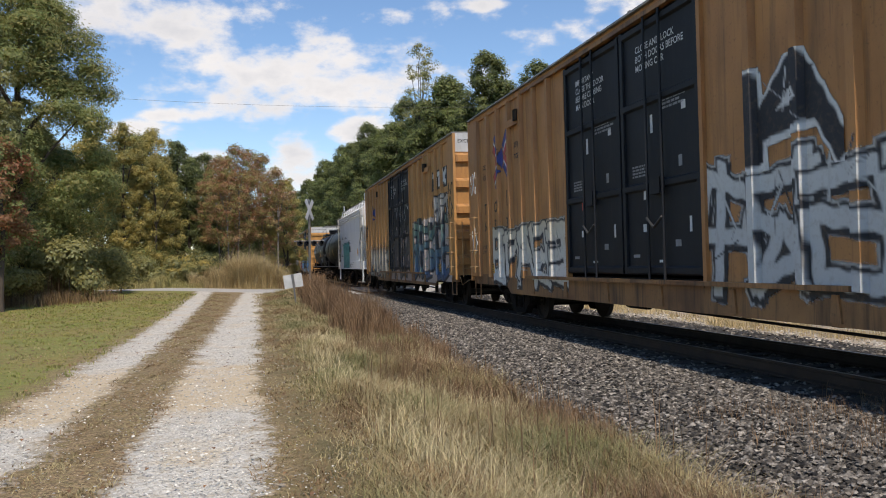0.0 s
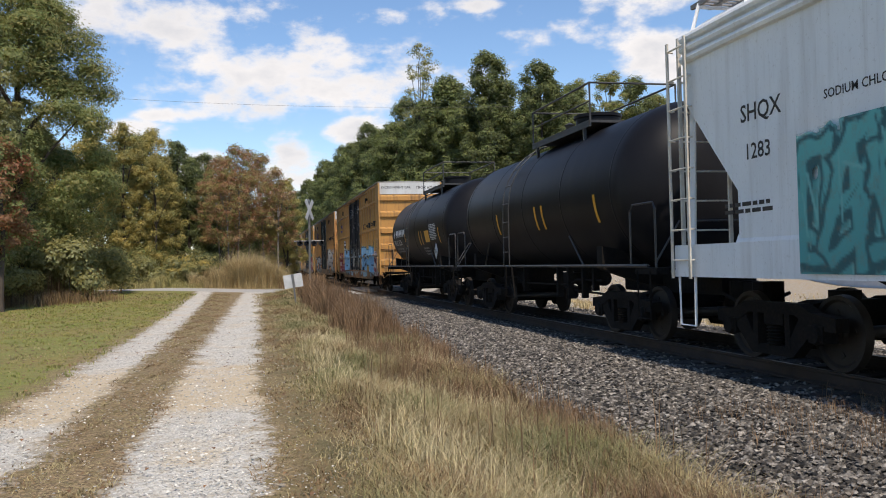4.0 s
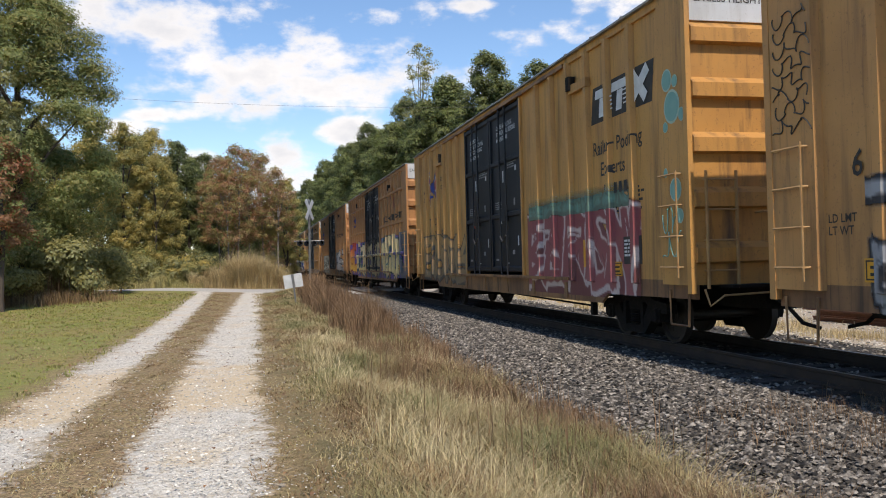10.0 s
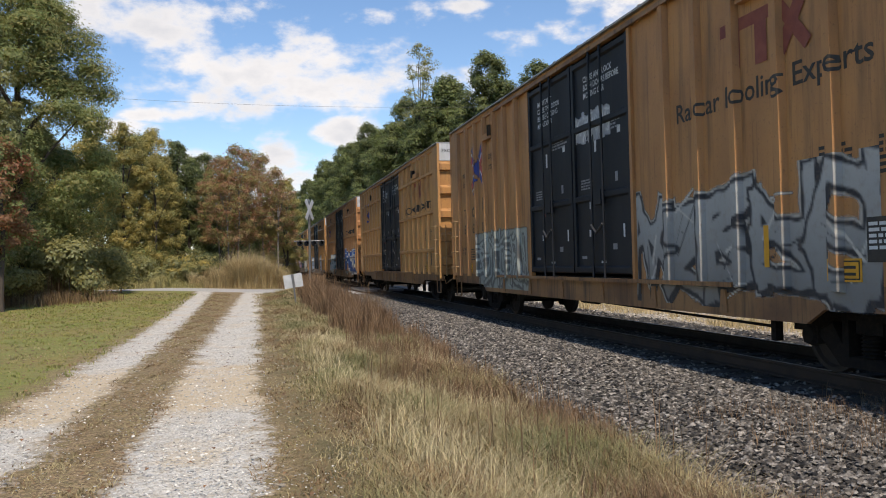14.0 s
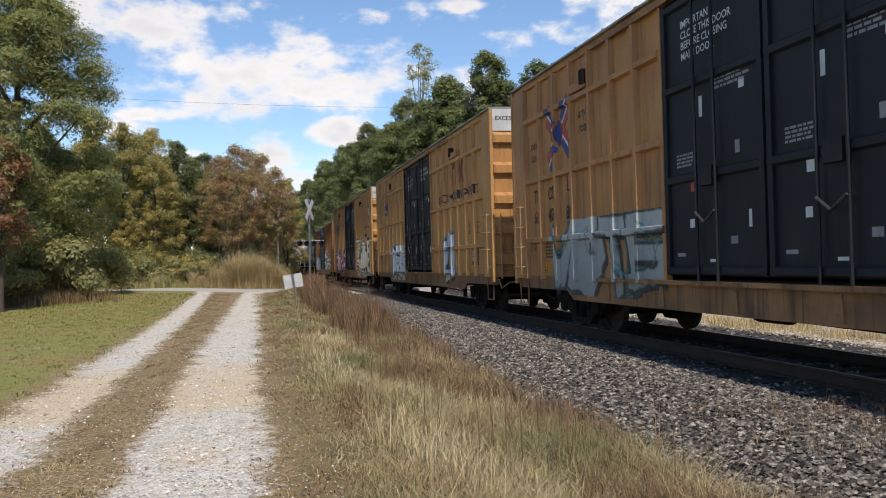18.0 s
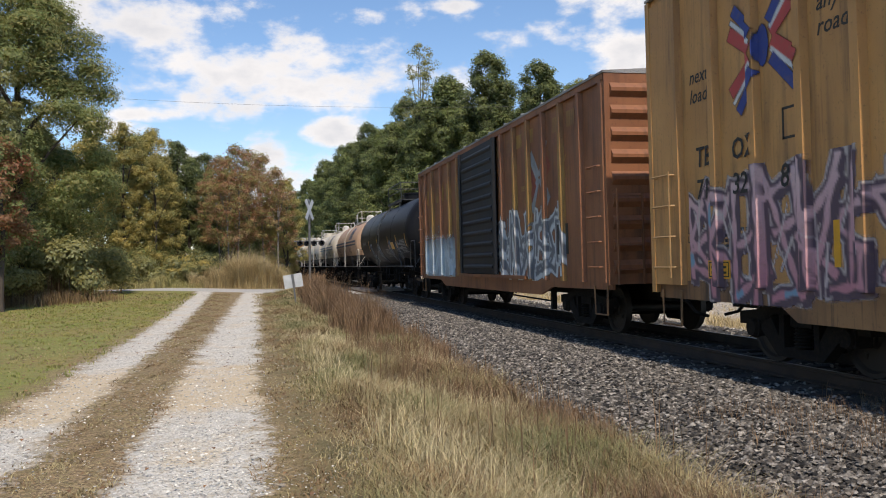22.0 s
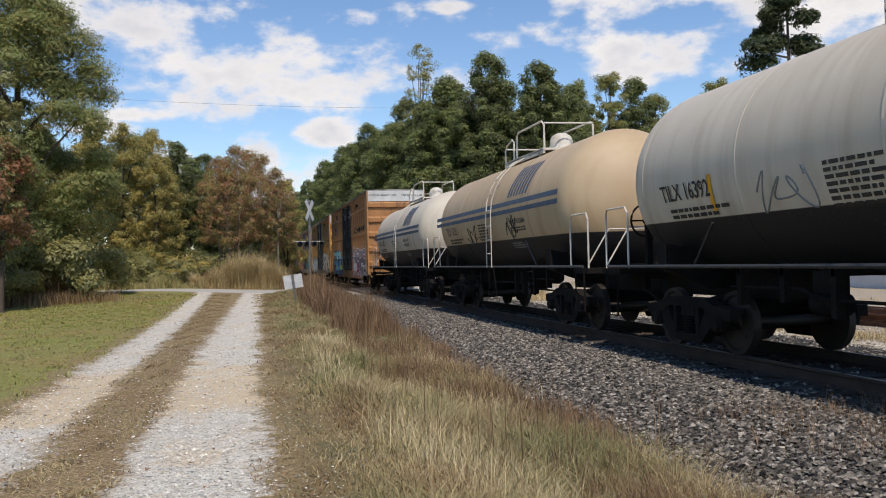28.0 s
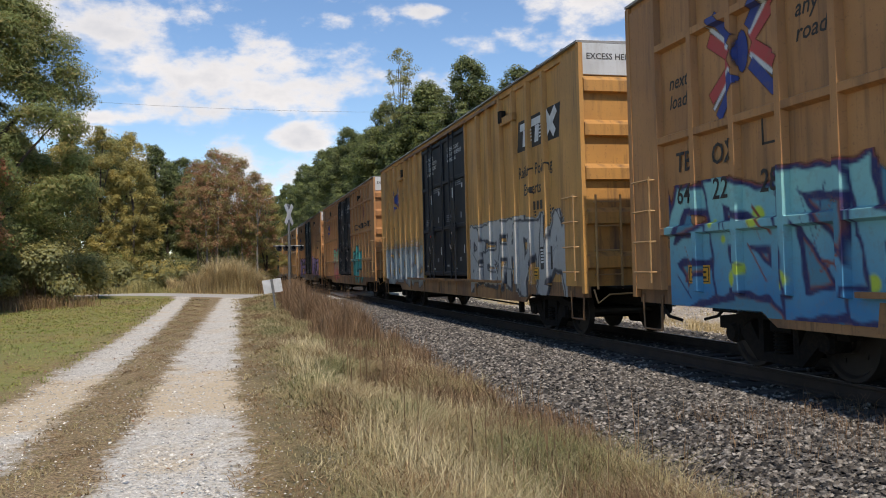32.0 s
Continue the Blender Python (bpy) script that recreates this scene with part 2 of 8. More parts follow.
# ---- mesh building ----
class Shape:
    """Collects vertices and faces for one mesh."""

    def __init__(self):
        self.v, self.f = [], []

    def add(self, verts, faces):
        k = len(self.v)
        self.v += [tuple(p) for p in verts]
        self.f += [tuple(i + k for i in q) for q in faces]
        return self

    def box(self, x0, x1, y0, y1, z0, z1):
        return self.add([(x0, y0, z0), (x1, y0, z0), (x1, y1, z0), (x0, y1, z0), (x0, y0, z1), (x1, y0, z1), (x1, y1, z1), (x0, y1, z1)],
                        [(0, 3, 2, 1), (4, 5, 6, 7), (0, 1, 5, 4), (1, 2, 6, 5), (2, 3, 7, 6), (3, 0, 4, 7)])

    def prism(self, outline, axis, a, b):
        """An outline in the two other axes, pushed along an axis (0, 1 or 2) from a to b."""
        n = len(outline)

        def put(p, h):
            q = list(p)
            q.insert(axis, h)
            return q
        self.add([put(p, a) for p in outline] + [put(p, b) for p in outline],
                 [tuple(range(n)), tuple(range(2 * n - 1, n - 1, -1))] + [(i, i + n, (i + 1) % n + n, (i + 1) % n) for i in range(n)])
        return self

    def tube(self, points, r, sides=6, taper=None):
        """A round bar through points; taper gives a radius for each point."""
        pts = [Vector(p) for p in points]
        rings = []
        for i, p in enumerate(pts):
            d = (pts[min(i + 1, len(pts) - 1)] - pts[max(i - 1, 0)]).normalized()
            side = d.cross(Vector((0, 0, 1)) if abs(d.z) < 0.9 else Vector((1, 0, 0))).normalized()
            up = side.cross(d)
            rr = taper[i] if taper else r
            rings.append([p + (side * math.cos(2 * math.pi * k / sides) + up * math.sin(2 * math.pi * k / sides)) * rr for k in range(sides)])
        faces = [(i * sides + k, i * sides + (k + 1) % sides, (i + 1) * sides + (k + 1) % sides, (i + 1) * sides + k)
                 for i in range(len(pts) - 1) for k in range(sides)]
        faces += [tuple(range(sides - 1, -1, -1)), tuple(range((len(pts) - 1) * sides, len(pts) * sides))]
        return self.add([q for ring in rings for q in ring], faces)

    def lathe(self, outline, axis, sides=24, centre=(0, 0, 0)):
        """Turns an outline of (along, radius) round an axis (0, 1 or 2)."""
        verts = []
        for a, r in outline:
            for k in range(sides):
                c, s_ = r * math.cos(2 * math.pi * k / sides), r * math.sin(2 * math.pi * k / sides)
                q = [c, s_]
                q.insert(axis, a)
                verts.append((q[0] + centre[0], q[1] + centre[1], q[2] + centre[2]))
        faces = [(i * sides + k, i * sides + (k + 1) % sides, (i + 1) * sides + (k + 1) % sides, (i + 1) * sides + k)
                 for i in range(len(outline) - 1) for k in range(sides)]
        return self.add(verts, faces)

    def ring_wheel(self, r, c):
        """A hand wheel that faces -y: rim, four spokes, hub and shaft."""
        rim = [(c[0] + r * math.cos(math.pi * k / 9), c[1], c[2] + r * math.sin(math.pi * k / 9)) for k in range(19)]
        self.tube(rim, 0.026, 6)
        for k in range(4):
            a = math.pi * (k / 2 + 0.25)
            self.tube([(c[0], c[1] + 0.05, c[2]), (c[0] + r * math.cos(a), c[1], c[2] + r * math.sin(a))], 0.016, 5)
        return self.box(c[0] - 0.05, c[0] + 0.05, c[1] + 0.02, c[1] + 0.28, c[2] - 0.05, c[2] + 0.05)

    def mesh(self, name, material=None, smooth=False):
        me = bpy.data.meshes.new(name)
        me.from_pydata(self.v, [], self.f)
        bm = bmesh.new()
        bm.from_mesh(me)
        bmesh.ops.recalc_face_normals(bm, faces=bm.faces)
        bm.to_mesh(me)
        bm.free()
        if smooth:
            for q in me.polygons:
                q.use_smooth = True
            me.set_sharp_from_angle(angle=radians(35))
        if material:
            me.materials.append(material)
        return me


def part(name, mesh, parent, at=(0, 0, 0), label="", turn=(0, 0, 0)):
    ob = new(name, mesh)
    ob.parent = parent
    ob.matrix_basis = pose(*at, *turn)
    if label:
        ob["label"] = label
    return ob


def thing(name, label, category, group="", at=(0, 0, 0), mesh=None, kind=""):
    ob = new(name, mesh)
    ob.matrix_basis = pose(*at)
    return tagged(ob, label, category, group, kind)


TEXTS = {}


def text_mesh(words, size, material, wide=1.0, slant=0.0, gap=1.0):
    key = (words, size, material.name, wide, slant, gap)
    if key not in TEXTS:
        cu = bpy.data.curves.new("lettering", "FONT")
        cu.body, cu.size, cu.align_x, cu.resolution_u, cu.shear, cu.space_line, cu.offset = words, size, "LEFT", 2, slant, gap, size * 0.012
        ob = bpy.data.objects.new("lettering", cu)
        scene.collection.objects.link(ob)
        bpy.context.view_layer.update()
        me = bpy.data.meshes.new_from_object(ob.evaluated_get(bpy.context.evaluated_depsgraph_get()))
        bpy.data.objects.remove(ob)
        for v in me.vertices:
            v.co.x *= wide
        me.materials.clear()
        me.materials.append(material)
        TEXTS[key] = me
    return TEXTS[key]


def follow_ribs(me, at, posts, rails):
    """A copy of flat lettering on the near side, cut at each rib's edges and lifted over it."""
    bm = bmesh.new()
    bm.from_mesh(me)
    xs = [v.co.x for v in bm.verts]
    ys = [v.co.y for v in bm.verts]
    near = [(at[1] - c, hw) for c, hw in posts if min(xs) - 0.3 < at[1] - c < max(xs) + 0.3]
    level = [(c - at[2], hw) for c, hw in rails if min(ys) - 0.2 < c - at[2] < max(ys) + 0.2]
    for ribs, axis in ((near, (1, 0, 0)), (level, (0, 1, 0))):
        for c, hw in ribs:
            for e in (c - hw - 0.03, c - hw, c + hw, c + hw + 0.03):
                bmesh.ops.bisect_plane(bm, geom=bm.verts[:] + bm.edges[:] + bm.faces[:], plane_co=Vector(axis) * e, plane_no=axis)
    for v in bm.verts:
        up = [min(1.0, max(0.0, (hw + 0.03 - abs(v.co.x - c)) / 0.03)) for c, hw in near] + [min(1.0, max(0.0, (hw + 0.03 - abs(v.co.y - c)) / 0.03)) for c, hw in level]
        v.co.z += RIB * max(up + [0.0])
    out = bpy.data.meshes.new("lettering")
    bm.to_mesh(out)
    bm.free()
    out.materials.append(me.materials[0])
    return out


def sign_text(words, size, material, parent, at, face="side", wide=1.0, slant=0.0, label="", tilt=0.0, ribs=None):
    """Lettering on the side that looks to -x (it reads towards -y), or on the end that looks to -y."""
    if face == "side":
        turn = (90, 0, -90)
    else:
        turn = (90, 0, 0)
    me = text_mesh(words, size, material, wide, slant)
    ob = part("lettering", follow_ribs(me, at, *ribs) if ribs else me, parent, at, label)
    ob.matrix_basis = pose(*at, *turn) @ pose(0, 0, 0, tilt)
    return ob


def text_bars(parent, at, rows, width, height, material, face="side", seed=1):
    """Small writing that cannot be read: rows of plain bars."""
    rnd = random.Random(seed)
    s = Shape()
    for i in range(rows):
        z = -i * height * 1.7
        a = 0.0
        while a < width * rnd.uniform(0.75, 1.0):
            w = rnd.uniform(0.6, 2.2) * height * 2
            s.add([(a, 0, z), (a + w, 0, z), (a + w, 0, z - height), (a, 0, z - height)], [(0, 1, 2, 3)])
            a += w + height * 0.7
    ob = part("small_lettering", s.mesh("small_lettering", material), parent, at)
    ob.matrix_basis = pose(*at) @ (pose(0, 0, 0, 0, 0, -90) if face == "side" else Matrix.Identity(4))
    return ob


BOX_L, BOX_W, BOX_TOP, BOX_LOW = 19.645, 3.06, 5.24, 1.0
SHEET, RIB = -1.44, 0.09


# ---- spray paint ----
def paint_material():
    m, n, l, p = nodes_of("spray_paint")
    vc = n.new("ShaderNodeVertexColor")
    vc.layer_name = "paint"
    wear = noise_node(n, l, 9.0, 5, 0.7)
    dirt = mixc(n, l, math_node(n, l, "MULTIPLY", ramp(n, l, wear.outputs["Fac"], 0.5, 0.75), 0.35), vc.outputs["Color"], (0.20, 0.13, 0.07))
    l.new(dirt, p.inputs["Base Color"])
    p.inputs["Roughness"].default_value = 0.6
    tr = n.new("ShaderNodeBsdfTransparent")
    ms = n.new("ShaderNodeMixShader")
    l.new(vc.outputs["Alpha"], ms.inputs[0])
    l.new(tr.outputs[0], ms.inputs[1])
    l.new(p.outputs[0], ms.inputs[2])
    l.new(ms.outputs[0], n["Material Output"].inputs["Surface"])
    return m


M["spray"] = paint_material()
STROKES = ([[(0, 0), (0, 1), (1, 1)], [(0, 0.5), (0.8, 0.55)], [(0, 0), (1, 0.05)]],
           [[(1, 0.95), (0.1, 0.85), (0.1, 0.55), (0.9, 0.45), (0.9, 0.1), (0, 0)]],
           [[(0, 0), (0.1, 1), (0.9, 0.9), (0.85, 0.5), (0.1, 0.5)], [(0.4, 0.5), (1, 0)]],
           [[(0, 0), (0.45, 1), (1, 0)], [(0.2, 0.35), (0.85, 0.4)]],
           [[(0.05, 0), (0.05, 1)], [(1, 1), (0.1, 0.45), (1, 0)]],
           [[(0, 0), (0, 1), (0.95, 0), (1, 1)]],
           [[(0, 0), (0, 1), (0.85, 0.85), (0.1, 0.52), (0.95, 0.25), (0, 0)]],
           [[(0.1, 0.1), (0.05, 0.85), (0.9, 0.95), (0.95, 0.1), (0.1, 0.1)]],
           [[(0.5, 0), (0.5, 1)], [(0, 0.95), (1, 1)]],
           [[(0, 1), (0.1, 0.05), (0.9, 0), (1, 1)]])


GLYPH = {"4": [[(0.75, 0), (0.75, 1), (0, 0.35), (1, 0.35)]], "2": [[(0, 0.75), (0.3, 1), (0.9, 0.9), (0.9, 0.6), (0, 0), (1, 0.05)]], "0": STROKES[7], "A": STROKES[3], "R": STROKES[2],
         "E": STROKES[0], "S": STROKES[1], "U": STROKES[9], "B": STROKES[6], "T": STROKES[8], "H": [[(0, 0), (0, 1)], [(1, 0), (1, 1)], [(0, 0.5), (1, 0.5)]],
         "P": [[(0, 0), (0.05, 1), (0.95, 0.9), (0.9, 0.5), (0.05, 0.45)]], "N": [[(0, 0), (0.05, 1), (0.95, 0), (1, 1)]], "I": [[(0.5, 0), (0.5, 1)], [(0.2, 1), (0.8, 1)], [(0.2, 0), (0.8, 0)]],
         "O": [[(0.3, 0), (0, 0.5), (0.3, 1), (0.75, 1), (1, 0.5), (0.7, 0), (0.3, 0)]], "C": [[(1, 0.85), (0.5, 1), (0.05, 0.6), (0.1, 0.2), (0.5, 0), (1, 0.15)]], "M": [[(0, 0), (0.1, 1), (0.5, 0.35), (0.9, 1), (1, 0)]],
         "W": [[(0, 1), (0.2, 0), (0.5, 0.65), (0.8, 0), (1, 1)]], "Z": [[(0, 0.95), (1, 1), (0.05, 0.05), (1, 0)]], "L": [[(0.1, 1), (0, 0), (1, 0.1)]], "G": [[(1, 0.9), (0.4, 1), (0, 0.5), (0.4, 0), (1, 0.1), (1, 0.5), (0.55, 0.5)]],
         "F": [[(0, 0), (0, 1), (1, 1)], [(0, 0.55), (0.8, 0.55)]]}


def lettered(w, h, count, seed, fill, fill_low, edge, halo=None, spots=None, back=None, thick=0.2, fade=0.0, level=False, word=""):
    """Wild spray-can letters as a colour field: gives RGBA at u (to the right) and v (up), in metres."""
    rnd = random.Random(seed)
    count = len(word) or int(count * 1.45 + 0.5)
    cell = w / count
    shapes, cuts = [], []
    for i in range(count):
        segs = []
        lean = rnd.uniform(-0.35, 0.45) * (0.5 if word else 1)
        flip, turn = rnd.random() < 0.5, rnd.random() < (0.3 if word else 0.5)
        loose = 0.12 if word else 0.17
        for line in (GLYPH[word[i]] if word else rnd.choice(STROKES)) + rnd.choice(STROKES)[:1]:
            line = [(1 - x if flip else x, 1 - y if turn else y) for x, y in line]
            pts = [((i + 0.5 + (0.98 if word else 1.0) * (x - 0.5 + lean * (y - 0.5)) + rnd.uniform(-loose, loose)) * cell, (0.16 + 0.68 * y + rnd.uniform(-loose, loose) * 0.76) * h) for x, y in line]
            segs += list(zip(pts, pts[1:]))
        cx, cy = (i + 0.5) * cell, h * rnd.uniform(0.3, 0.7)
        cuts.append([((cx + rnd.uniform(-0.35, 0.35) * cell, cy + rnd.uniform(-0.3, 0.3) * h), (cx + rnd.uniform(-0.35, 0.35) * cell, cy + rnd.uniform(-0.3, 0.3) * h)) for _ in range(5)])
        shapes.append((segs, min(cell, h) * thick * 0.62 * rnd.uniform(0.85, 1.15)))
    blobs = [(rnd.uniform(0, w), rnd.uniform(0.1, 0.8) * h, rnd.uniform(0.06, 0.16)) for _ in range(14)] if spots else []
    waves = [rnd.uniform(0, 6.28) for _ in range(6)]

    def reach(u, v, ax, ay, bx, by, r):
        """Distance to a stroke with square-cut ends."""
        ex, ey = bx - ax, by - ay
        q = math.hypot(ex, ey) + 1e-9
        along, off = ((u - ax) * ex + (v - ay) * ey) / q, np.abs((u - ax) * ey - (v - ay) * ex) / q
        return np.maximum(off, np.maximum(-along, along - q) + r * 0.25)

    def field(u, v):
        col = np.zeros(u.shape + (4,))
        if back:
            top = h * 0.97 + 0 * u if level else h * (0.78 + 0.07 * np.sin(u * 3.1 + waves[0]) + 0.06 * np.sin(u * 7.3 + waves[1]))
            inside = np.clip((top - v) / 0.06, 0, 1) * np.clip((u + 0.02) / 0.1, 0, 1) * np.clip((w - u) / 0.1, 0, 1)
            col[..., :3] = back
            col[..., 3] = inside * 0.85
        ms = []
        for segs, r in shapes:
            d = np.full(u.shape, 1e9)
            for (ax, ay), (bx, by) in segs:
                d = np.minimum(d, reach(u, v, ax, ay, bx, by, r))
            d = d + 0.02 * np.sin(u * 17 + waves[2]) * np.sin(v * 13 + waves[3])
            ms.append((d, r))

        def over(rgb, a):
            keep = col[..., 3:4] * (1 - a[..., None])
            out = a[..., None] + keep
            col[..., :3] = np.where(out > 1e-6, (np.asarray(rgb) * a[..., None] + col[..., :3] * keep) / np.maximum(out, 1e-6), np.asarray(rgb))
            col[..., 3] = out[..., 0]
        if halo:
            for d, r in ms:
                over(np.broadcast_to(halo, u.shape + (3,)), np.clip((r + 0.085 - d) / 0.04, 0, 1))
        for segs, r in shapes:                            # a dropped shadow behind each letter
            d = np.full(u.shape, 1e9)
            for (ax, ay), (bx, by) in segs:
                d = np.minimum(d, reach(u, v, ax + 0.07, ay - 0.06, bx + 0.07, by - 0.06, r))
            over(np.broadcast_to(edge, u.shape + (3,)), np.clip((r + 0.03 - d) / 0.022, 0, 1))
        for d, r in ms:
            over(np.broadcast_to(edge, u.shape + (3,)), np.clip((r + 0.05 - d) / 0.022, 0, 1))
            k = np.clip(v / h * 1.2 - 0.1 + 0.08 * np.sin(u * 5 + waves[4]), 0, 1)[..., None]
            body = np.asarray(fill) * k + np.asarray(fill_low) * (1 - k)
            over(body, np.clip((r - d) / 0.025, 0, 1))
            if spots:
                for bu, bv, br in blobs:
                    over(np.broadcast_to(spots, u.shape + (3,)), np.clip((br - np.hypot(u - bu, v - bv)) / 0.03, 0, 1) * np.clip((r - d) / 0.025, 0, 1))
        for group in cuts:
            for k_, ((ax, ay), (bx, by)) in enumerate(group):
                ex, ey = bx - ax, by - ay
                t = np.clip(((u - ax) * ex + (v - ay) * ey) / (ex * ex + ey * ey + 1e-9), 0, 1)
                d = np.hypot(u - ax - t * ex, v - ay - t * ey)
                over(np.broadcast_to(edge if k_ % 2 else halo or fill, u.shape + (3,)), np.clip((0.012 + 0.008 * (k_ % 3) - d) / 0.016, 0, 1))
        if fade:
            col[..., 3] *= np.clip((h - v) / (h * fade), 0, 1)
        return col
    return field


LAYER = itertools.count()


def spray(parent, y_left, w, z0, h, field, posts, rails, depth, plane, step=0.027, foot=(6.55, 6.85)):
    """Lays a colour field on a ribbed wall that looks to -x, following each rib. y_left: where it starts, at +y; posts, rails: (centre, half width)."""
    slope = 0.03

    def lines(a, b, ribs):
        q = set(np.round(np.arange(a, b + 1e-6, step), 4)) | {e for e in (BOX_LOW - 0.02, BOX_LOW, 0.63, 0.80) if a < e < b}
        for c, hw in ribs:
            for e in (c - hw - slope, c - hw, c + hw, c + hw + slope):
                if a < e < b:
                    q.add(round(e, 4))
        return np.array(sorted(q))

    def rise(x, ribs):
        d = np.zeros(len(x))
        for c, hw in ribs:
            d = np.maximum(d, np.clip((hw + slope - np.abs(x - c)) / slope, 0, 1) * depth)
        return d
    ys, zs = lines(y_left - w, y_left, posts), lines(z0, z0 + h, rails)
    out = np.maximum(rise(ys, posts)[:, None] * np.clip((zs[None, :] - BOX_LOW + 0.02) / 0.02, 0, 1), rise(zs, rails)[None, :])
    yy, zz = np.meshgrid(ys, zs, indexing="ij")
    col = field(y_left - yy, zz - z0)
    if plane == SHEET and foot:                        # nothing below the stepped sill
        edge = np.interp(np.abs(yy), [0, foot[0], foot[1], 20], [0.63, 0.63, 0.80, 0.80])
        col[..., 3] = np.where(zz < edge, 0, col[..., 3])
    ny, nz = yy.shape
    verts = np.stack([plane - out - 0.005 - 0.002 * (next(LAYER) % 5), yy, zz], -1).reshape(-1, 3)
    idx = np.arange(ny * nz).reshape(ny, nz)
    quads = np.stack([idx[:-1, :-1], idx[:-1, 1:], idx[1:, 1:], idx[1:, :-1]], -1).reshape(-1, 4)
    alpha = col[..., 3].reshape(-1)
    quads = quads[alpha[quads].max(1) > 0.02]
    used, inv = np.unique(quads, return_inverse=True)
    me = bpy.data.meshes.new("graffiti")
    me.from_pydata(verts[used].tolist(), [], inv.reshape(-1, 4).tolist())
    at = me.color_attributes.new("paint", "FLOAT_COLOR", "POINT")
    at.data.foreach_set("color", col.reshape(-1, 4)[used].astype(np.float32).ravel())
    me.materials.append(M["spray"])
    return part("graffiti", me, parent, (0, 0, 0), "spray-painted lettering in several colours")


# ---- running gear, shared by all the cars ----
WHEEL_R = 0.457
SHARED = {}


def shared(key, build):
    if key not in SHARED:
        SHARED[key] = build()
    return SHARED[key]


def wheelset_mesh():
    s = Shape()
    for side in (-1, 1):
        c = side * 0.755
        s.lathe([(c - 0.06, 0.10), (c - 0.06, 0.36), (c - 0.065, 0.40), (c - 0.065, WHEEL_R), (c + 0.045, WHEEL_R - 0.006), (c + 0.045, 0.40), (c + 0.01, 0.37),
                 (c + 0.02, 0.13), (c + 0.06, 0.11), (c + 0.06, 0.0)] if side > 0 else
                [(c + 0.06, 0.10), (c + 0.06, 0.36), (c + 0.065, 0.40), (c + 0.065, WHEEL_R), (c - 0.045, WHEEL_R - 0.006), (c - 0.045, 0.40), (c - 0.01, 0.37),
                 (c - 0.02, 0.13), (c - 0.06, 0.11), (c - 0.06, 0.0)], 0, 28)
        for k in range(4):
            a = k * math.pi / 2 + 0.4
            s.box(c + side * 0.012, c + side * 0.03, math.cos(a) * 0.25 - 0.03, math.cos(a) * 0.25 + 0.03, math.sin(a) * 0.25 - 0.03, math.sin(a) * 0.25 + 0.03)
    s.tube([(-1.08, 0, 0), (1.08, 0, 0)], 0.075, 12)
    return s.mesh("wheelset", M["tread"], True)


def side_frame_mesh():
    s = Shape()
    upper = [(-1.22, 0.50), (-1.22, 0.66), (-0.80, 0.70), (-0.55, 0.80), (0.55, 0.80), (0.80, 0.70), (1.22, 0.66), (1.22, 0.50), (0.82, 0.50),
             (0.48, 0.66), (-0.48, 0.66), (-0.82, 0.50)]
    s.prism(upper, 0, -0.09, 0.09)
    s.prism([(-0.82, 0.50), (-0.55, 0.62), (-0.30, 0.26), (0.30, 0.26), (0.55, 0.62), (0.82, 0.50), (0.42, 0.14), (-0.42, 0.14)], 0, -0.08, 0.08)
    for y in (-0.33, 0.33):
        s.box(-0.085, 0.085, y - 0.05, y + 0.05, 0.24, 0.68)
    for y in (-0.89, 0.89):
        s.box(-0.11, 0.10, y - 0.13, y + 0.13, 0.36, 0.56)
        s.lathe([(-0.15, 0.0), (-0.15, 0.10), (-0.09, 0.13), (-0.05, 0.13)], 0, 14, (0, y, 0.457))
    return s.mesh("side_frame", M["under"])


def spring_mesh():
    s = Shape()
    s.lathe([(0.26 + 0.02 * k, 0.13 if k % 2 else 0.095) for k in range(14)], 2, 14)
    return s.mesh("spring", M["under"])


def bogie(car, y):
    b = part("bogie", shared("bolster", lambda: Shape().prism([(-1.05, 0.52), (-0.7, 0.42), (0.7, 0.42), (1.05, 0.52), (1.05, 0.68), (0.4, 0.80), (-0.4, 0.80), (-1.05, 0.68)],
                                                             1, -0.2, 0.2).lathe([(0.78, 0.2), (0.92, 0.2), (0.92, 0.0)], 2, 16).mesh("bolster", M["under"])), car, (0, y, 0))
    for x in (-1.0, 1.0):
        part("side_frame", shared("side_frame", side_frame_mesh), b, (x, 0, 0), turn=(0, 0, 0 if x < 0 else 180))
        part("spring", shared("springs", spring_mesh), b, (x, 0, 0))
    for a in (-0.89, 0.89):
        w = part("wheelset", shared("wheelset", wheelset_mesh), b)
        w.matrix_parent_inverse = pose(0, a, WHEEL_R)
        part("brake_beam", shared("brake_beam", lambda: Shape().box(-0.8, 0.8, -0.05, 0.05, 0.30, 0.42).box(-0.82, -0.68, -0.09, 0.09, 0.24, 0.58)
                                  .box(0.68, 0.82, -0.09, 0.09, 0.24, 0.58).mesh("brake_beam", M["under"])), b, (0, a - math.copysign(0.54, a), 0))
    return b


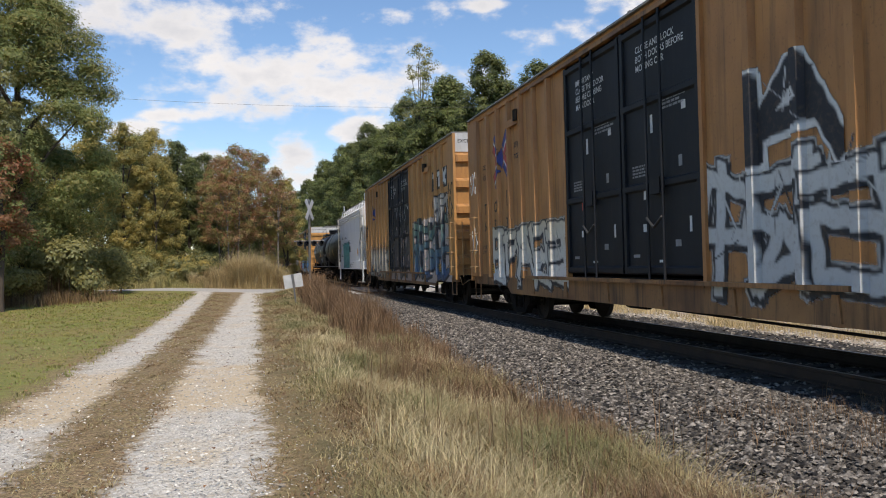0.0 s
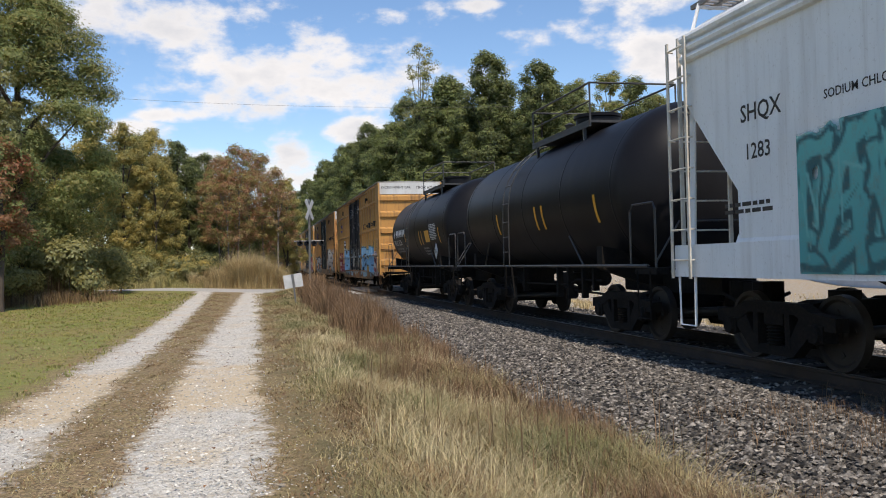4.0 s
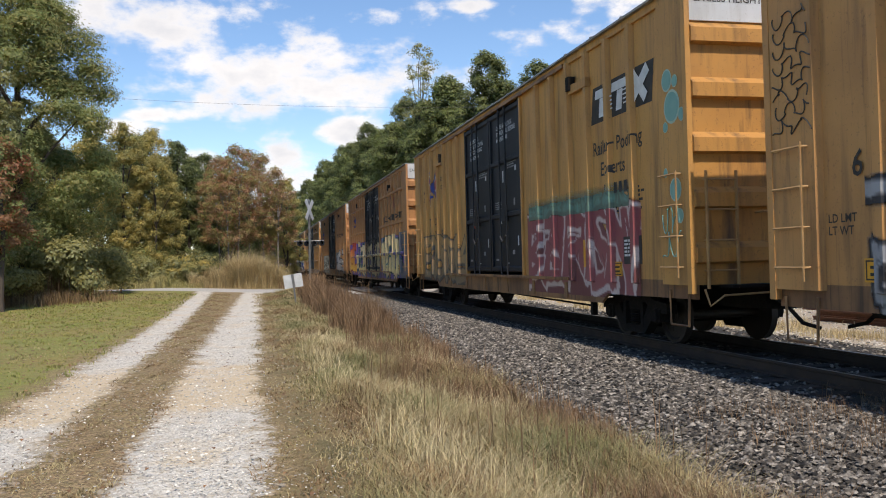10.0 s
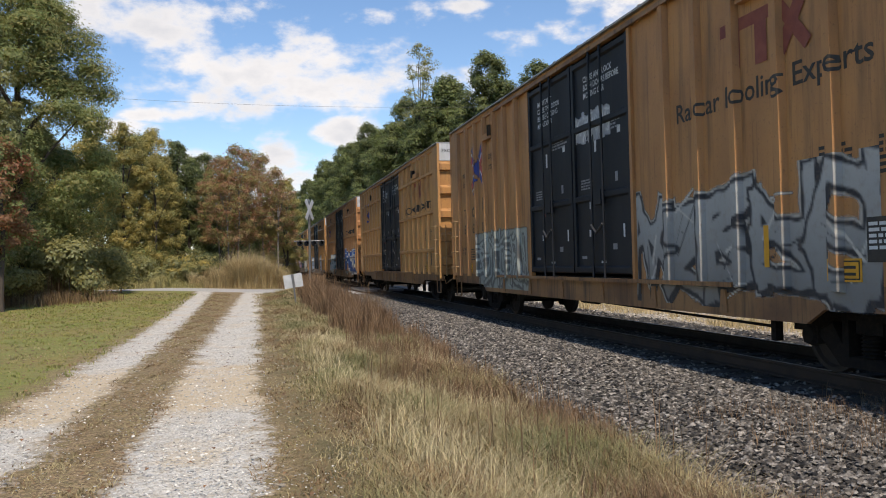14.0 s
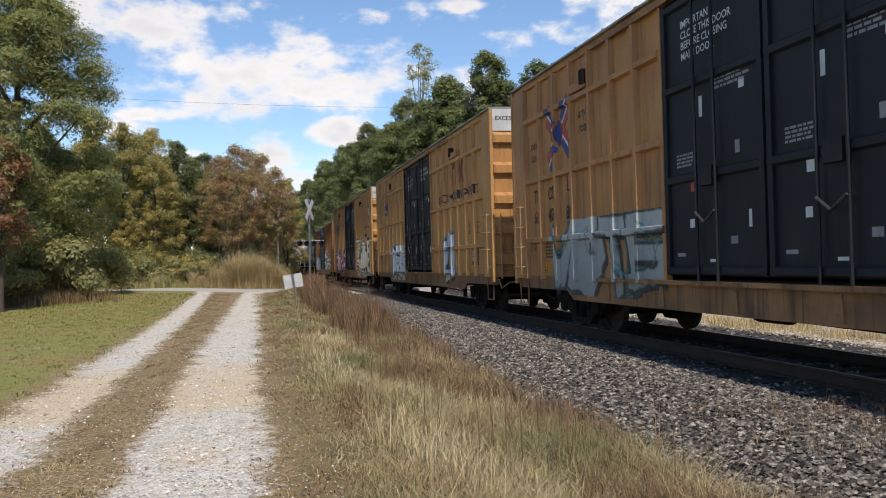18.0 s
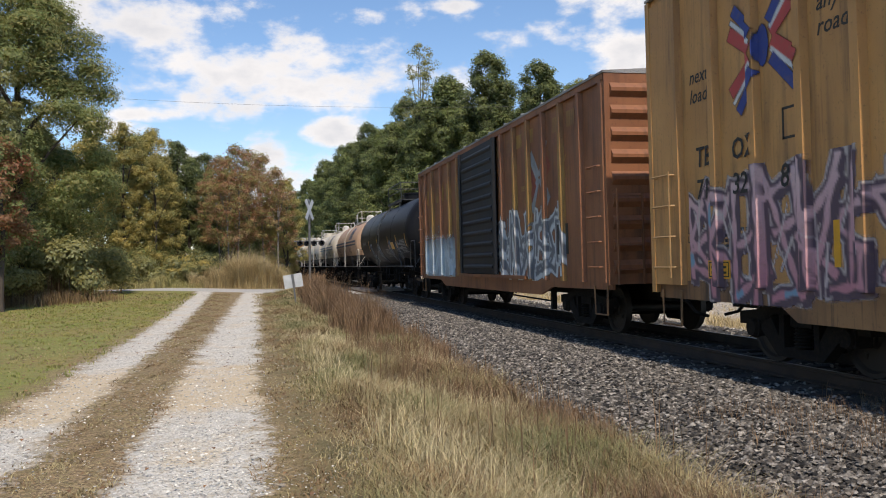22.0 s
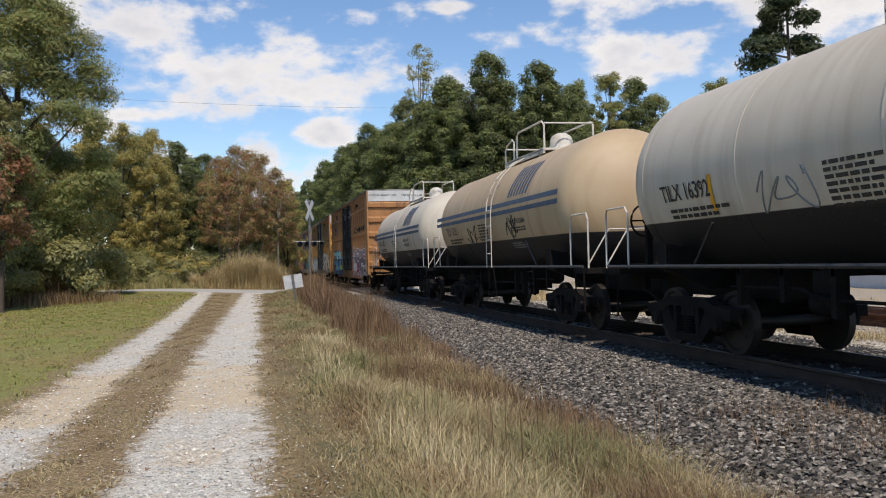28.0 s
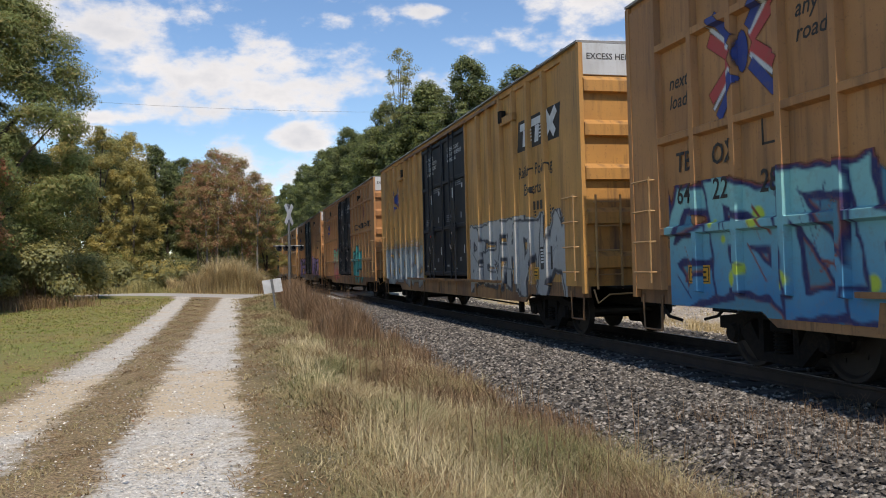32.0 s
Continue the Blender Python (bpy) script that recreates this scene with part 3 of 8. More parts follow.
def coupler(car, y, way):
    """way: -1 looks to -y, +1 to +y."""
    me = shared("coupler", lambda: Shape().box(-0.13, 0.13, 0.0, 0.55, 0.72, 0.98).prism(
        [(-0.14, 0.55), (0.14, 0.55), (0.22, 0.70), (0.20, 0.92), (0.08, 0.95), (0.06, 0.78), (-0.08, 0.78), (-0.18, 0.88), (-0.24, 0.70)], 2, 0.70, 1.0).mesh("coupler", M["under"]))
    part("coupler", me, car, (0, y, 0), turn=(0, 0, 0 if way > 0 else 180))
    hose = shared("hose", lambda: Shape().tube([(0.35, 0.1, 0.82), (0.36, 0.45, 0.72), (0.32, 0.75, 0.48), (0.2, 0.95, 0.42)], 0.028, 6).mesh("air_hose", M["under"], True))
    part("air_hose", hose, car, (0, y, 0), turn=(0, 0, 0 if way > 0 else 180))


def ladder(car, at, rungs, width, spacing, material, along="y", stiles=True, name="ladder"):
    """Rungs of bent bar standing off a wall; along: the axis that the rungs follow."""
    if not stiles:
        bar = shared((name, width, material.name), lambda: Shape().tube([(0.0, 0, 0), (-0.09, 0, 0), (-0.09, width, 0), (0.0, width, 0)], 0.016, 6).mesh(name, material))
        return [part(name, bar, car, (at[0], at[1], at[2] + i * spacing)) for i in range(rungs)]
    key = (name, rungs, width, spacing, material.name, along, stiles)

    def build():
        s = Shape()
        for i in range(rungs):
            z = i * spacing
            if along == "y":
                s.tube([(0.0, 0, z), (-0.09, 0, z), (-0.09, width, z), (0.0, width, z)], 0.014, 6)
            else:
                s.tube([(0, 0.0, z), (0, -0.09, z), (width, -0.09, z), (width, 0.0, z)], 0.014, 6)
        if stiles:
            for a in (0.0, width):
                p = (-0.09, a) if along == "y" else (a, -0.09)
                s.box(p[0] - 0.012, p[0] + 0.012, p[1] - 0.025, p[1] + 0.025, -0.25, (rungs - 1) * spacing + 0.12)
        return s.mesh(name, material)
    return part(name, shared(key, build), car, at)


# ---- boxcars ----
DOOR_A, DOOR_B = -2.34, 2.73


def posts_of(style):
    """(middle, half width) of the upright posts; the last two are the broad corner panels."""
    w = 0.062 if style == "fine" else 0.05
    return [(-3.5 - 0.905 * k, w) for k in range(6)] + [(3.6 + 0.905 * k, w) for k in range(6)] + [(-9.40, 0.37), (9.40, 0.37)]


def rails_of(style):
    return [] if style == "fine" else [(4.42, 0.045), (3.10, 0.045), (1.82, 0.045)]


def post_mesh(hw, paint, z0=BOX_LOW, z1=BOX_TOP - 0.1):
    return Shape().prism([(SHEET, -hw - 0.03), (SHEET - RIB, -hw), (SHEET - RIB, hw), (SHEET, hw + 0.03)], 2, z0, z1).mesh("post", paint)


def boxcar(style, paint, name_label):
    """A high excess-height boxcar; its length runs along y and its near end is at -y. style: fine (many upright posts) or grid."""
    car = thing("boxcar", name_label, "railcar", "cars of the freight train")
    p = M[paint]
    hl, hw = BOX_L / 2, BOX_W / 2
    key = (style, paint)
    for a, b in ((-hl, DOOR_A), (DOOR_B, hl)):
        part("side_wall", Shape().box(SHEET, SHEET + 0.04, a, b, BOX_LOW, BOX_TOP).mesh("side_wall", p), car)
    fold = [(-SHEET, -hl)]
    for y, w in sorted(posts_of(style)):
        fold += [(-SHEET, y - w - 0.03), (hw, y - w), (hw, y + w), (-SHEET, y + w + 0.03)]
    fold += [(-SHEET, hl), (-SHEET - 0.04, hl), (-SHEET - 0.04, -hl)]
    part("side_wall", Shape().prism(fold[1:-3] + [(-SHEET - 0.04, hl), (-SHEET - 0.04, -hl)], 2, BOX_LOW, BOX_TOP).mesh("side_wall", p), car)
    narrow, wide = post_mesh(posts_of(style)[0][1], p), post_mesh(0.37, p)
    for y, w in posts_of(style):
        part("post", wide if w > 0.1 else narrow, car, (0, y, 0))
    for z, w in rails_of(style):
        for s in (-1, 1):
            me = Shape()
            a, b = (DOOR_B if s > 0 else -DOOR_A) + 0.05, 9.05
            me.prism([(SHEET, z - w - 0.03), (SHEET - RIB + 0.002, z - w), (SHEET - RIB + 0.002, z + w), (SHEET, z + w + 0.03)], 1, min(s * a, s * b), max(s * a, s * b))
            part("stringer", me.mesh("stringer", p), car)
    part("top_chord", Shape().box(SHEET - 0.05, SHEET + 0.06, -hl, hl, BOX_TOP - 0.12, BOX_TOP).mesh("top_chord", p), car)
    part("side_sill", Shape().prism([(-hl, 0.80), (-hl, 1.06), (hl, 1.06), (hl, 0.80), (6.85, 0.79), (6.55, 0.62), (-6.55, 0.62), (-6.85, 0.79)], 0, SHEET - 0.002, SHEET + 0.05).mesh("side_sill", M["sill"]), car)
    for k in range(6):
        y = -4.9 + k * 1.96
        part("gusset", shared("gusset", lambda: Shape().prism([(-0.09, 0.66), (-0.05, 0.96), (0.05, 0.96), (0.09, 0.66)], 0, SHEET - 0.03, SHEET - 0.001).mesh("gusset", M["sill"])), car, (0, y, 0))
    # doors: two black plug doors in a frame
    for k, (a, b) in enumerate(((DOOR_A + 0.04, 0.165), (0.225, DOOR_B - 0.04))):
        d = part("door", Shape().box(SHEET + 0.0, SHEET + 0.05, a, b, 1.14, 5.06).mesh("door", M["door_black"]), car, (0, 0, 0), "black steel plug door")
        w = b - a
        for z in (1.20, 2.50, 3.80, 4.98):
            part("door_rib", Shape().prism([(SHEET, z - 0.07), (SHEET - 0.05, z - 0.04), (SHEET - 0.05, z + 0.04), (SHEET, z + 0.07)], 1, a, b).mesh("door_rib", M["door_black"]), d)
        for y in (a + 0.05, b - 0.05):
            part("door_stile", Shape().box(SHEET - 0.045, SHEET, y - 0.05, y + 0.05, 1.14, 5.06).mesh("door_stile", M["door_black"]), d)
        for y in (a + 0.42 * w, a + 0.62 * w):
            part("locking_bar", Shape().tube([(SHEET - 0.075, y, 1.0), (SHEET - 0.075, y, 5.1)], 0.022, 6).mesh("locking_bar", M["door_black"]), d)
        part("lock_handle", Shape().tube([(SHEET - 0.10, a + 0.42 * w, 2.0), (SHEET - 0.11, a + 0.52 * w, 1.85), (SHEET - 0.10, a + 0.62 * w, 2.0)], 0.02, 6).mesh("lock_handle", M["grab_black"]), d)
        part("gear_box", Shape().box(SHEET - 0.09, SHEET, a + 0.45 * w, a + 0.58 * w, 2.35, 2.6).mesh("gear_box", M["door_black"]), d)
        sign_text("IMPORTANT\nCLOSE THIS DOOR\nBEFORE CLOSING\nMAIN DOOR" if k else "CLOSE AND LOCK\nBOTH DOORS BEFORE\nMOVING CAR", 0.15, M["letter_white"], d, (SHEET - 0.004, b - 0.5, 4.62))
        for j, (yy, zz, ww, hh) in enumerate(((0.25, 2.7, 0.10, 0.16), (0.7, 2.3, 0.14, 0.2), (0.72, 1.8, 0.12, 0.12), (0.3, 1.55, 0.16, 0.1), (0.6, 3.3, 0.08, 0.28), (0.2, 3.5, 0.12, 0.12), (0.85, 1.4, 0.22, 0.05), (0.15, 1.75, 0.06, 0.22), (0.5, 1.32, 0.2, 0.04))):
            part("sticker", Shape().box(SHEET - 0.004, SHEET + 0.01, a + yy * w - ww / 2, a + yy * w + ww / 2, zz, zz + hh).mesh("sticker", M["emblem_red"] if j == 1 and k else M["letter_white"] if j % 3 else M["letter_grey"]), d)
        text_bars(d, (SHEET - 0.004, b - 1.35, 3.75), 3, 0.7, 0.035, M["letter_grey"], seed=k + 3)
        text_bars(d, (SHEET - 0.004, b - 0.3, 2.85), 4, 0.5, 0.03, M["letter_grey"], seed=k + 9)
    part("door_track", Shape().box(SHEET - 0.10, SHEET, -5.2, 5.2, 1.0, 1.06).mesh("door_track", M["sill"]), car)
    part("upper_door_track", Shape().box(SHEET - 0.10, SHEET - 0.05, -5.2, 5.2, 5.09, 5.16).mesh("upper_door_track", M["sill"]), car)
    for y in (DOOR_A - 0.01, DOOR_B + 0.01):
        part("door_frame", Shape().box(SHEET - 0.055, SHEET + 0.04, y - 0.045, y + 0.045, 1.06, 5.12).mesh("door_frame", p), car)
    # roof: a shallow ridge with seams
    roof = Shape().prism([(-hw - 0.03, BOX_TOP), (-hw - 0.03, BOX_TOP + 0.035), (0, BOX_TOP + 0.06), (hw + 0.03, BOX_TOP + 0.035), (hw + 0.03, BOX_TOP)], 1, -hl - 0.03, hl + 0.03)
    for k in range(15):
        y = -hl + 0.7 + k * 1.25
        roof.prism([(-hw, BOX_TOP + 0.035), (0, BOX_TOP + 0.06), (hw, BOX_TOP + 0.035), (hw, BOX_TOP + 0.055), (0, BOX_TOP + 0.08), (-hw, BOX_TOP + 0.075)], 1, y, y + 0.08)
    part("roof", roof.mesh("roof", M["roof_metal"]), car, (0, 0, 0), "galvanised ridged roof")
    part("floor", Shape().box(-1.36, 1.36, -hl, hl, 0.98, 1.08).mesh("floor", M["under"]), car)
    # ends: ribbed yellow sheet with a white band on top
    for s in (-1, 1):
        e = part("end_wall", shared(("end", paint), lambda: Shape().box(-hw + 0.05, hw - 0.05, -0.02, 0.03, 1.0, BOX_TOP - 0.005).mesh("end_wall", M[paint + "_end"])), car, (0, s * hl, 0), turn=(0, 0, 0 if s < 0 else 180))
        part("white_band", shared("white_band", lambda: Shape().box(-hw + 0.02, hw - 0.02, -0.05, 0.0, 4.68, BOX_TOP - 0.01).mesh("white_band", M["white_end"])), e, (0, 0, 0), "white-painted top band")
        for k in range(5):
            rib = shared(("rib", paint), lambda: Shape().prism([(-0.02, 0.0), (-0.12, 0.03), (-0.12, 0.22), (-0.02, 0.31)], 0, -hw + 0.06, hw - 0.06).mesh("end_rib", M[paint + "_end"]))
            part("end_rib", rib, e, (0, 0, 4.35 - 0.765 * k))
        for x in (-hw + 0.03, hw - 0.03):
            part("corner_post", shared(("corner", paint), lambda: Shape().box(-0.04, 0.04, -0.06, 0.05, 0.88, BOX_TOP - 0.01).mesh("corner_post", p)), e, (x, 0, 0))
        sign_text("EXCESS HEIGHT CAR", 0.15, M["letter_black"], e, (-hw + 0.14, -0.054, 4.95), "end")
        text_bars(e, (0.85, -0.104, 3.86), 3, 0.45, 0.03, M["letter_grey"], "end", 4)
        ladder(e, (-hw + 0.2, -0.06, 1.2), 4, 0.46, 0.42, M["grab"], "x", True, "end_ladder")
        part("end_grab", shared("end_grab", lambda: Shape().tube([(-0.5, -0.02, 2.0), (-0.5, -0.22, 2.0), (0.9, -0.22, 2.0), (0.9, -0.02, 2.0)], 0.016, 6).mesh("end_grab", M["grab"])), e)
        part("crossover_step", shared("cross_step", lambda: Shape().box(-1.1, 0.9, -0.36, -0.02, 0.96, 1.0).mesh("crossover_step", M["under"])), e)
        part("uncoupling_lever", shared("lever", lambda: Shape().tube([(-1.45, -0.25, 0.95), (-1.4, -0.3, 0.72), (-1.2, -0.32, 0.86), (-0.1, -0.34, 0.9)], 0.016, 6).mesh("uncoupling_lever", M["grab"])), e)
        coupler(car, s * hl, s)
        part("stirrup_step", shared("stirrup", lambda: Shape().tube([(SHEET - 0.03, -0.28, 0.92), (SHEET - 0.03, -0.26, 0.42), (SHEET - 0.03, 0.26, 0.42), (SHEET - 0.03, 0.28, 0.92)], 0.02, 4).mesh("stirrup_step", M["sill"])), car, (0, s * (hl - 0.42), 0))
        ladder(car, (SHEET - RIB, s * (hl - 0.42) - 0.25, 1.25), 4, 0.5, 0.44, M["grab"], "y", False, "grab_iron")
        part("ladder_stile", shared("side_stile", lambda: Shape().tube([(SHEET - RIB - 0.085, 0, 1.1), (SHEET - RIB - 0.085, 0, 2.62)], 0.014, 5).mesh("ladder_stile", M["grab"])), car, (0, s * (hl - 0.42) - 0.25, 0))
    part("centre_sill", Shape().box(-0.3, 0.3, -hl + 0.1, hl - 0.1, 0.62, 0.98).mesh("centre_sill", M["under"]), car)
    for k in range(4):
        part("cross_bearer", shared("bearer", lambda: Shape().prism([(-1.42, 0.80), (-0.3, 0.62), (0.3, 0.62), (1.42, 0.80), (1.42, 0.98), (-1.42, 0.98)], 1, -0.05, 0.05).mesh("cross_bearer", M["under"])), car, (0, -4.2 + 2.8 * k, 0))
    part("brake_cylinder", shared("brake_cyl", lambda: Shape().lathe([(-0.35, 0.0), (-0.35, 0.17), (0.3, 0.17), (0.38, 0.06), (0.38, 0.0)], 1, 14, (-0.75, 1.2, 0.66)).tube([(-0.75, 1.5, 0.66), (-0.6, 4.6, 0.6)], 0.02).mesh("brake_cylinder", M["under"], True)), car)
    part("brake_rod", shared("brake_rod", lambda: Shape().tube([(-1.2, -5.6, 0.52), (-1.2, -3.0, 0.56), (-1.1, 0.4, 0.60)], 0.02).box(-1.25, -1.15, -5.7, -5.6, 0.35, 0.85).mesh("brake_rod", M["under"])), car)
    part("brake_pipe", shared("box_pipe", lambda: Shape().tube([(-1.05, 5.3, 0.74), (-1.05, 3.4, 0.72), (-1.05, 3.2, 0.60), (-1.05, 1.9, 0.60), (-1.05, 1.7, 0.72), (-1.05, 0.6, 0.72)], 0.018, 5).mesh("brake_pipe", M["under"])), car)
    for y in (4.6, 3.3, -2.6, -4.4):
        part("pipe_hanger", shared("box_hanger", lambda: Shape().tube([(-1.05, -0.09, 0.95), (-1.05, -0.09, 0.57), (-1.05, 0.09, 0.57), (-1.05, 0.09, 0.95)], 0.016, 4).mesh("pipe_hanger", M["under"])), car, (0, y, 0))
    for s in (-1, 1):
        bogie(car, s * 7.05)
        rack = part("placard_rack", shared("rack" + paint, lambda: Shape().box(SHEET - 0.11, SHEET - 0.02, -0.42, 0.42, 4.50, 4.66).mesh("placard_rack", p)), car, (0, s * 5.92, 0))
        part("lock_box", shared("lock_box", lambda: Shape().box(SHEET - 0.15, SHEET - 0.02, -0.08, 0.08, 4.56, 4.82).mesh("lock_box", M["under"])), rack, (0, -s * 0.36, 0))
        part("reflector", shared("reflector", lambda: Shape().box(SHEET - 0.006, SHEET - 0.001, -0.05, 0.05, 1.25, 1.75).mesh("reflector", M["reflector"])), car, (0, s * 5.85 if style == "fine" else s * 5.6, 0), "yellow reflective strip")
    for y in (8.15, -7.2):
        plate_ = part("notice", shared("notice", lambda: Shape().box(SHEET - 0.016, SHEET - 0.003, -0.26, 0.26, 1.10, 1.34).mesh("notice", M["reflector"])), car, (0, y, 0), "small yellow notice plate with black border")
        part("border", shared("notice_border", lambda: Shape().box(SHEET - 0.019, SHEET - 0.0165, -0.24, 0.24, 1.12, 1.135).box(SHEET - 0.019, SHEET - 0.0165, -0.24, 0.24, 1.305, 1.32)
                              .box(SHEET - 0.019, SHEET - 0.0165, -0.24, -0.225, 1.135, 1.305).box(SHEET - 0.019, SHEET - 0.0165, 0.225, 0.24, 1.135, 1.305)
                              .box(SHEET - 0.019, SHEET - 0.0165, -0.18, 0.18, 1.165, 1.195).box(SHEET - 0.019, SHEET - 0.0165, -0.18, 0.18, 1.235, 1.265).mesh("border", M["letter_black"])), plate_)
    sign_text("LD LMT\nLT WT", 0.13, M["letter_black"], car, (SHEET - 0.004, 8.95, 1.72))
    part("data_plate", Shape().box(SHEET - 0.012, SHEET - 0.003, -8.2, -7.55, 1.3, 1.75).mesh("data_plate", M["letter_black"]), car, (0, 0, 0), "black consolidated stencil panel")
    text_bars(car, (SHEET - 0.015, -7.58, 1.70), 5, 0.5, 0.035, M["letter_white"], seed=5)
    text_bars(car, (SHEET - 0.004, -6.85, 2.55), 6, 0.5, 0.04, M["letter_black"], seed=6)
    text_bars(car, (SHEET - 0.004, -7.75, 2.55), 6, 0.5, 0.04, M["letter_black"], seed=7)
    text_bars(car, (SHEET - 0.004, 8.0, 1.75), 5, 0.5, 0.04, M["letter_black"], seed=8)
    return car


def flat_shape(parent, name, polys, material, lift=0.004, label=""):
    """Flat painted outlines on the near side; points are (metres to the right, up)."""
    s = Shape()
    for i, poly in enumerate(polys):
        s.add([(SHEET - lift - 0.0025 * i, -u, v) for u, v in poly], [tuple(range(len(poly)))])
    return part(name, s.mesh(name, material), parent, (0, 0, 0), label)


def strip(a, b, w):
    d = Vector((b[0] - a[0], b[1] - a[1])).normalized()
    n = Vector((-d.y, d.x)) * w / 2
    return [(a[0] + n.x, a[1] + n.y), (b[0] + n.x, b[1] + n.y), (b[0] - n.x, b[1] - n.y), (a[0] - n.x, a[1] - n.y)]


def dress_boxcar(car, style, number, logo, far_paint=None, near_paint=None, extra=(), emblem=True):
    """Emblem, slogan, marks and graffiti of one car. Metres to the right are -y."""
    hl = BOX_L / 2
    both = (posts_of(style), rails_of(style))
    cy = 6.35 if number == ("6", "75", "38", "2") else 7.05   # the emblem's middle
    inner = len(number) == 4 or number[0] == "67"      # the marks stand one bay further in
    bays = (7.82, 6.98, 6.02) if inner else (8.66, 7.78, 6.78)
    if emblem:
        u, v = -cy, 3.90
        oval = [(u + 0.13 * math.cos(q), v + 0.27 * math.sin(q)) for q in [math.pi * k / 6 for k in range(12)]]
        blue, white, red = [oval], [], []
        for k in (-1, 1):                                # four arms, each of a blue, a white and a red stripe
            blue += [strip((u + k * 0.62, v - k * 0.60), (u + k * 0.15, v - k * 0.17), 0.17), strip((u + k * 0.54, v + k * 0.72), (u + k * 0.11, v + k * 0.25), 0.17)]
            white += [strip((u + k * 0.68, v - k * 0.46), (u + k * 0.15, v - k * 0.07), 0.08), strip((u + k * 0.64, v + k * 0.60), (u + k * 0.14, v + k * 0.17), 0.08)]
            red += [strip((u + k * 0.72, v - k * 0.32), (u + k * 0.17, v + k * 0.03), 0.20), strip((u + k * 0.70, v + k * 0.46), (u + k * 0.16, v + k * 0.10), 0.19)]
        inks = [(q, (0.48, 0.06, 0.05)) for q in red] + [(q, (0.62, 0.62, 0.60)) for q in white] + [(q, (0.03, 0.05, 0.22)) for q in blue]

        def emblem_field(a, b):
            col = np.zeros(a.shape + (4,))
            for poly, ink in inks:
                inside = np.ones(a.shape)
                m = np.mean(poly, axis=0)
                for (x0, y0), (x1, y1) in zip(poly, poly[1:] + poly[:1]):
                    nx, ny_ = y1 - y0, x0 - x1
                    if nx * (m[0] - x0) + ny_ * (m[1] - y0) < 0:
                        nx, ny_ = -nx, -ny_
                    q = math.hypot(nx, ny_)
                    inside = np.minimum(inside, np.clip(((a + u - 0.85 - x0) * nx + (b + v - 0.85 - y0) * ny_) / q / 0.015, 0, 1))
                col[..., :3] = col[..., :3] * (1 - inside[..., None]) + np.asarray(ink) * inside[..., None]
                col[..., 3] = np.maximum(col[..., 3], inside)
            return col
        spray(car, -(u - 0.85), 1.7, v - 0.85, 1.7, emblem_field, posts_of(style), rails_of(style), RIB, SHEET, 0.02).name = "emblem"
        sign_text("next\nload", 0.27, M["letter_black"], car, (SHEET - 0.004, cy + (1.75 if cy > 7 else 1.5), 3.78), slant=0.25, ribs=both)
        sign_text("any\nroad", 0.27, M["letter_black"], car, (SHEET - 0.004, cy - 0.97, 4.02), slant=0.25, ribs=both)
    marks = ("TB", "OX") + number[-3:]
    if len(number) == 4:
        sign_text(number[0], 0.38, M["letter_black"], car, (SHEET - 0.018, bays[0] + 0.74, 2.18), wide=0.92, slant=0.1, ribs=both)
    for word, y, z in ((marks[0], bays[0], 2.62), (marks[1], bays[1], 2.62), (marks[2], bays[0], 2.18), (marks[3], bays[1], 2.18), (marks[4], bays[2], 2.18)):
        sign_text(word, 0.38, M["letter_black"], car, (SHEET - 0.018, y, z), wide=0.92, slant=0.1, ribs=both)
    part("stencil_frame", Shape().box(SHEET - 0.006, SHEET - 0.002, hl - 3.4, hl - 3.1, 2.72, 2.75).box(SHEET - 0.006, SHEET - 0.002, hl - 3.4, hl - 3.1, 3.06, 3.09)
         .box(SHEET - 0.006, SHEET - 0.002, hl - 3.4, hl - 3.37, 2.72, 3.09).box(SHEET - 0.006, SHEET - 0.002, hl - 3.13, hl - 3.1, 2.72, 3.09).mesh("stencil_frame", M["letter_black"]), car)
    e = next(o for o in car.children if o.name.startswith("end_wall") and o.location.y < 0)
    sign_text("TBOX " + "".join(number), 0.185, M["letter_black"], e, (0.28, -0.054, 4.93), "end")
    ny = -hl                                           # near end
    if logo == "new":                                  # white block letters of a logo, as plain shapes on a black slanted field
        u0 = hl - 3.5
        flat_shape(car, "logo", [[(u0 + 0.0, 3.78), (u0 + 2.35, 3.78), (u0 + 2.45, 4.42), (u0 + 0.12, 4.42)]], M["letter_black"], 0.004, "black slanted logo field")
        polys = [[(u0 + 0.20, 4.20), (u0 + 0.80, 4.20), (u0 + 0.83, 4.35), (u0 + 0.23, 4.35)], [(u0 + 0.90, 4.20), (u0 + 1.52, 4.20), (u0 + 1.55, 4.35), (u0 + 0.93, 4.35)]]
        polys += [[(u0 + q, 3.86), (u0 + q + 0.22, 3.86), (u0 + q + 0.28, 4.19), (u0 + q + 0.06, 4.19)] for q in (0.36, 1.08)] + [strip((u0 + 1.64, 3.88), (u0 + 2.26, 4.34), 0.19), strip((u0 + 1.72, 4.34), (u0 + 2.18, 3.88), 0.19)] + [[(u0 + q, z), (u0 + q + 0.3, z), (u0 + q + 0.3, z + 0.025), (u0 + q, z + 0.025)] for q in (0.66, 1.40) for z in (3.92, 3.99, 4.06, 4.13)]
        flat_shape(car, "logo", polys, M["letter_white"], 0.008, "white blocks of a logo")
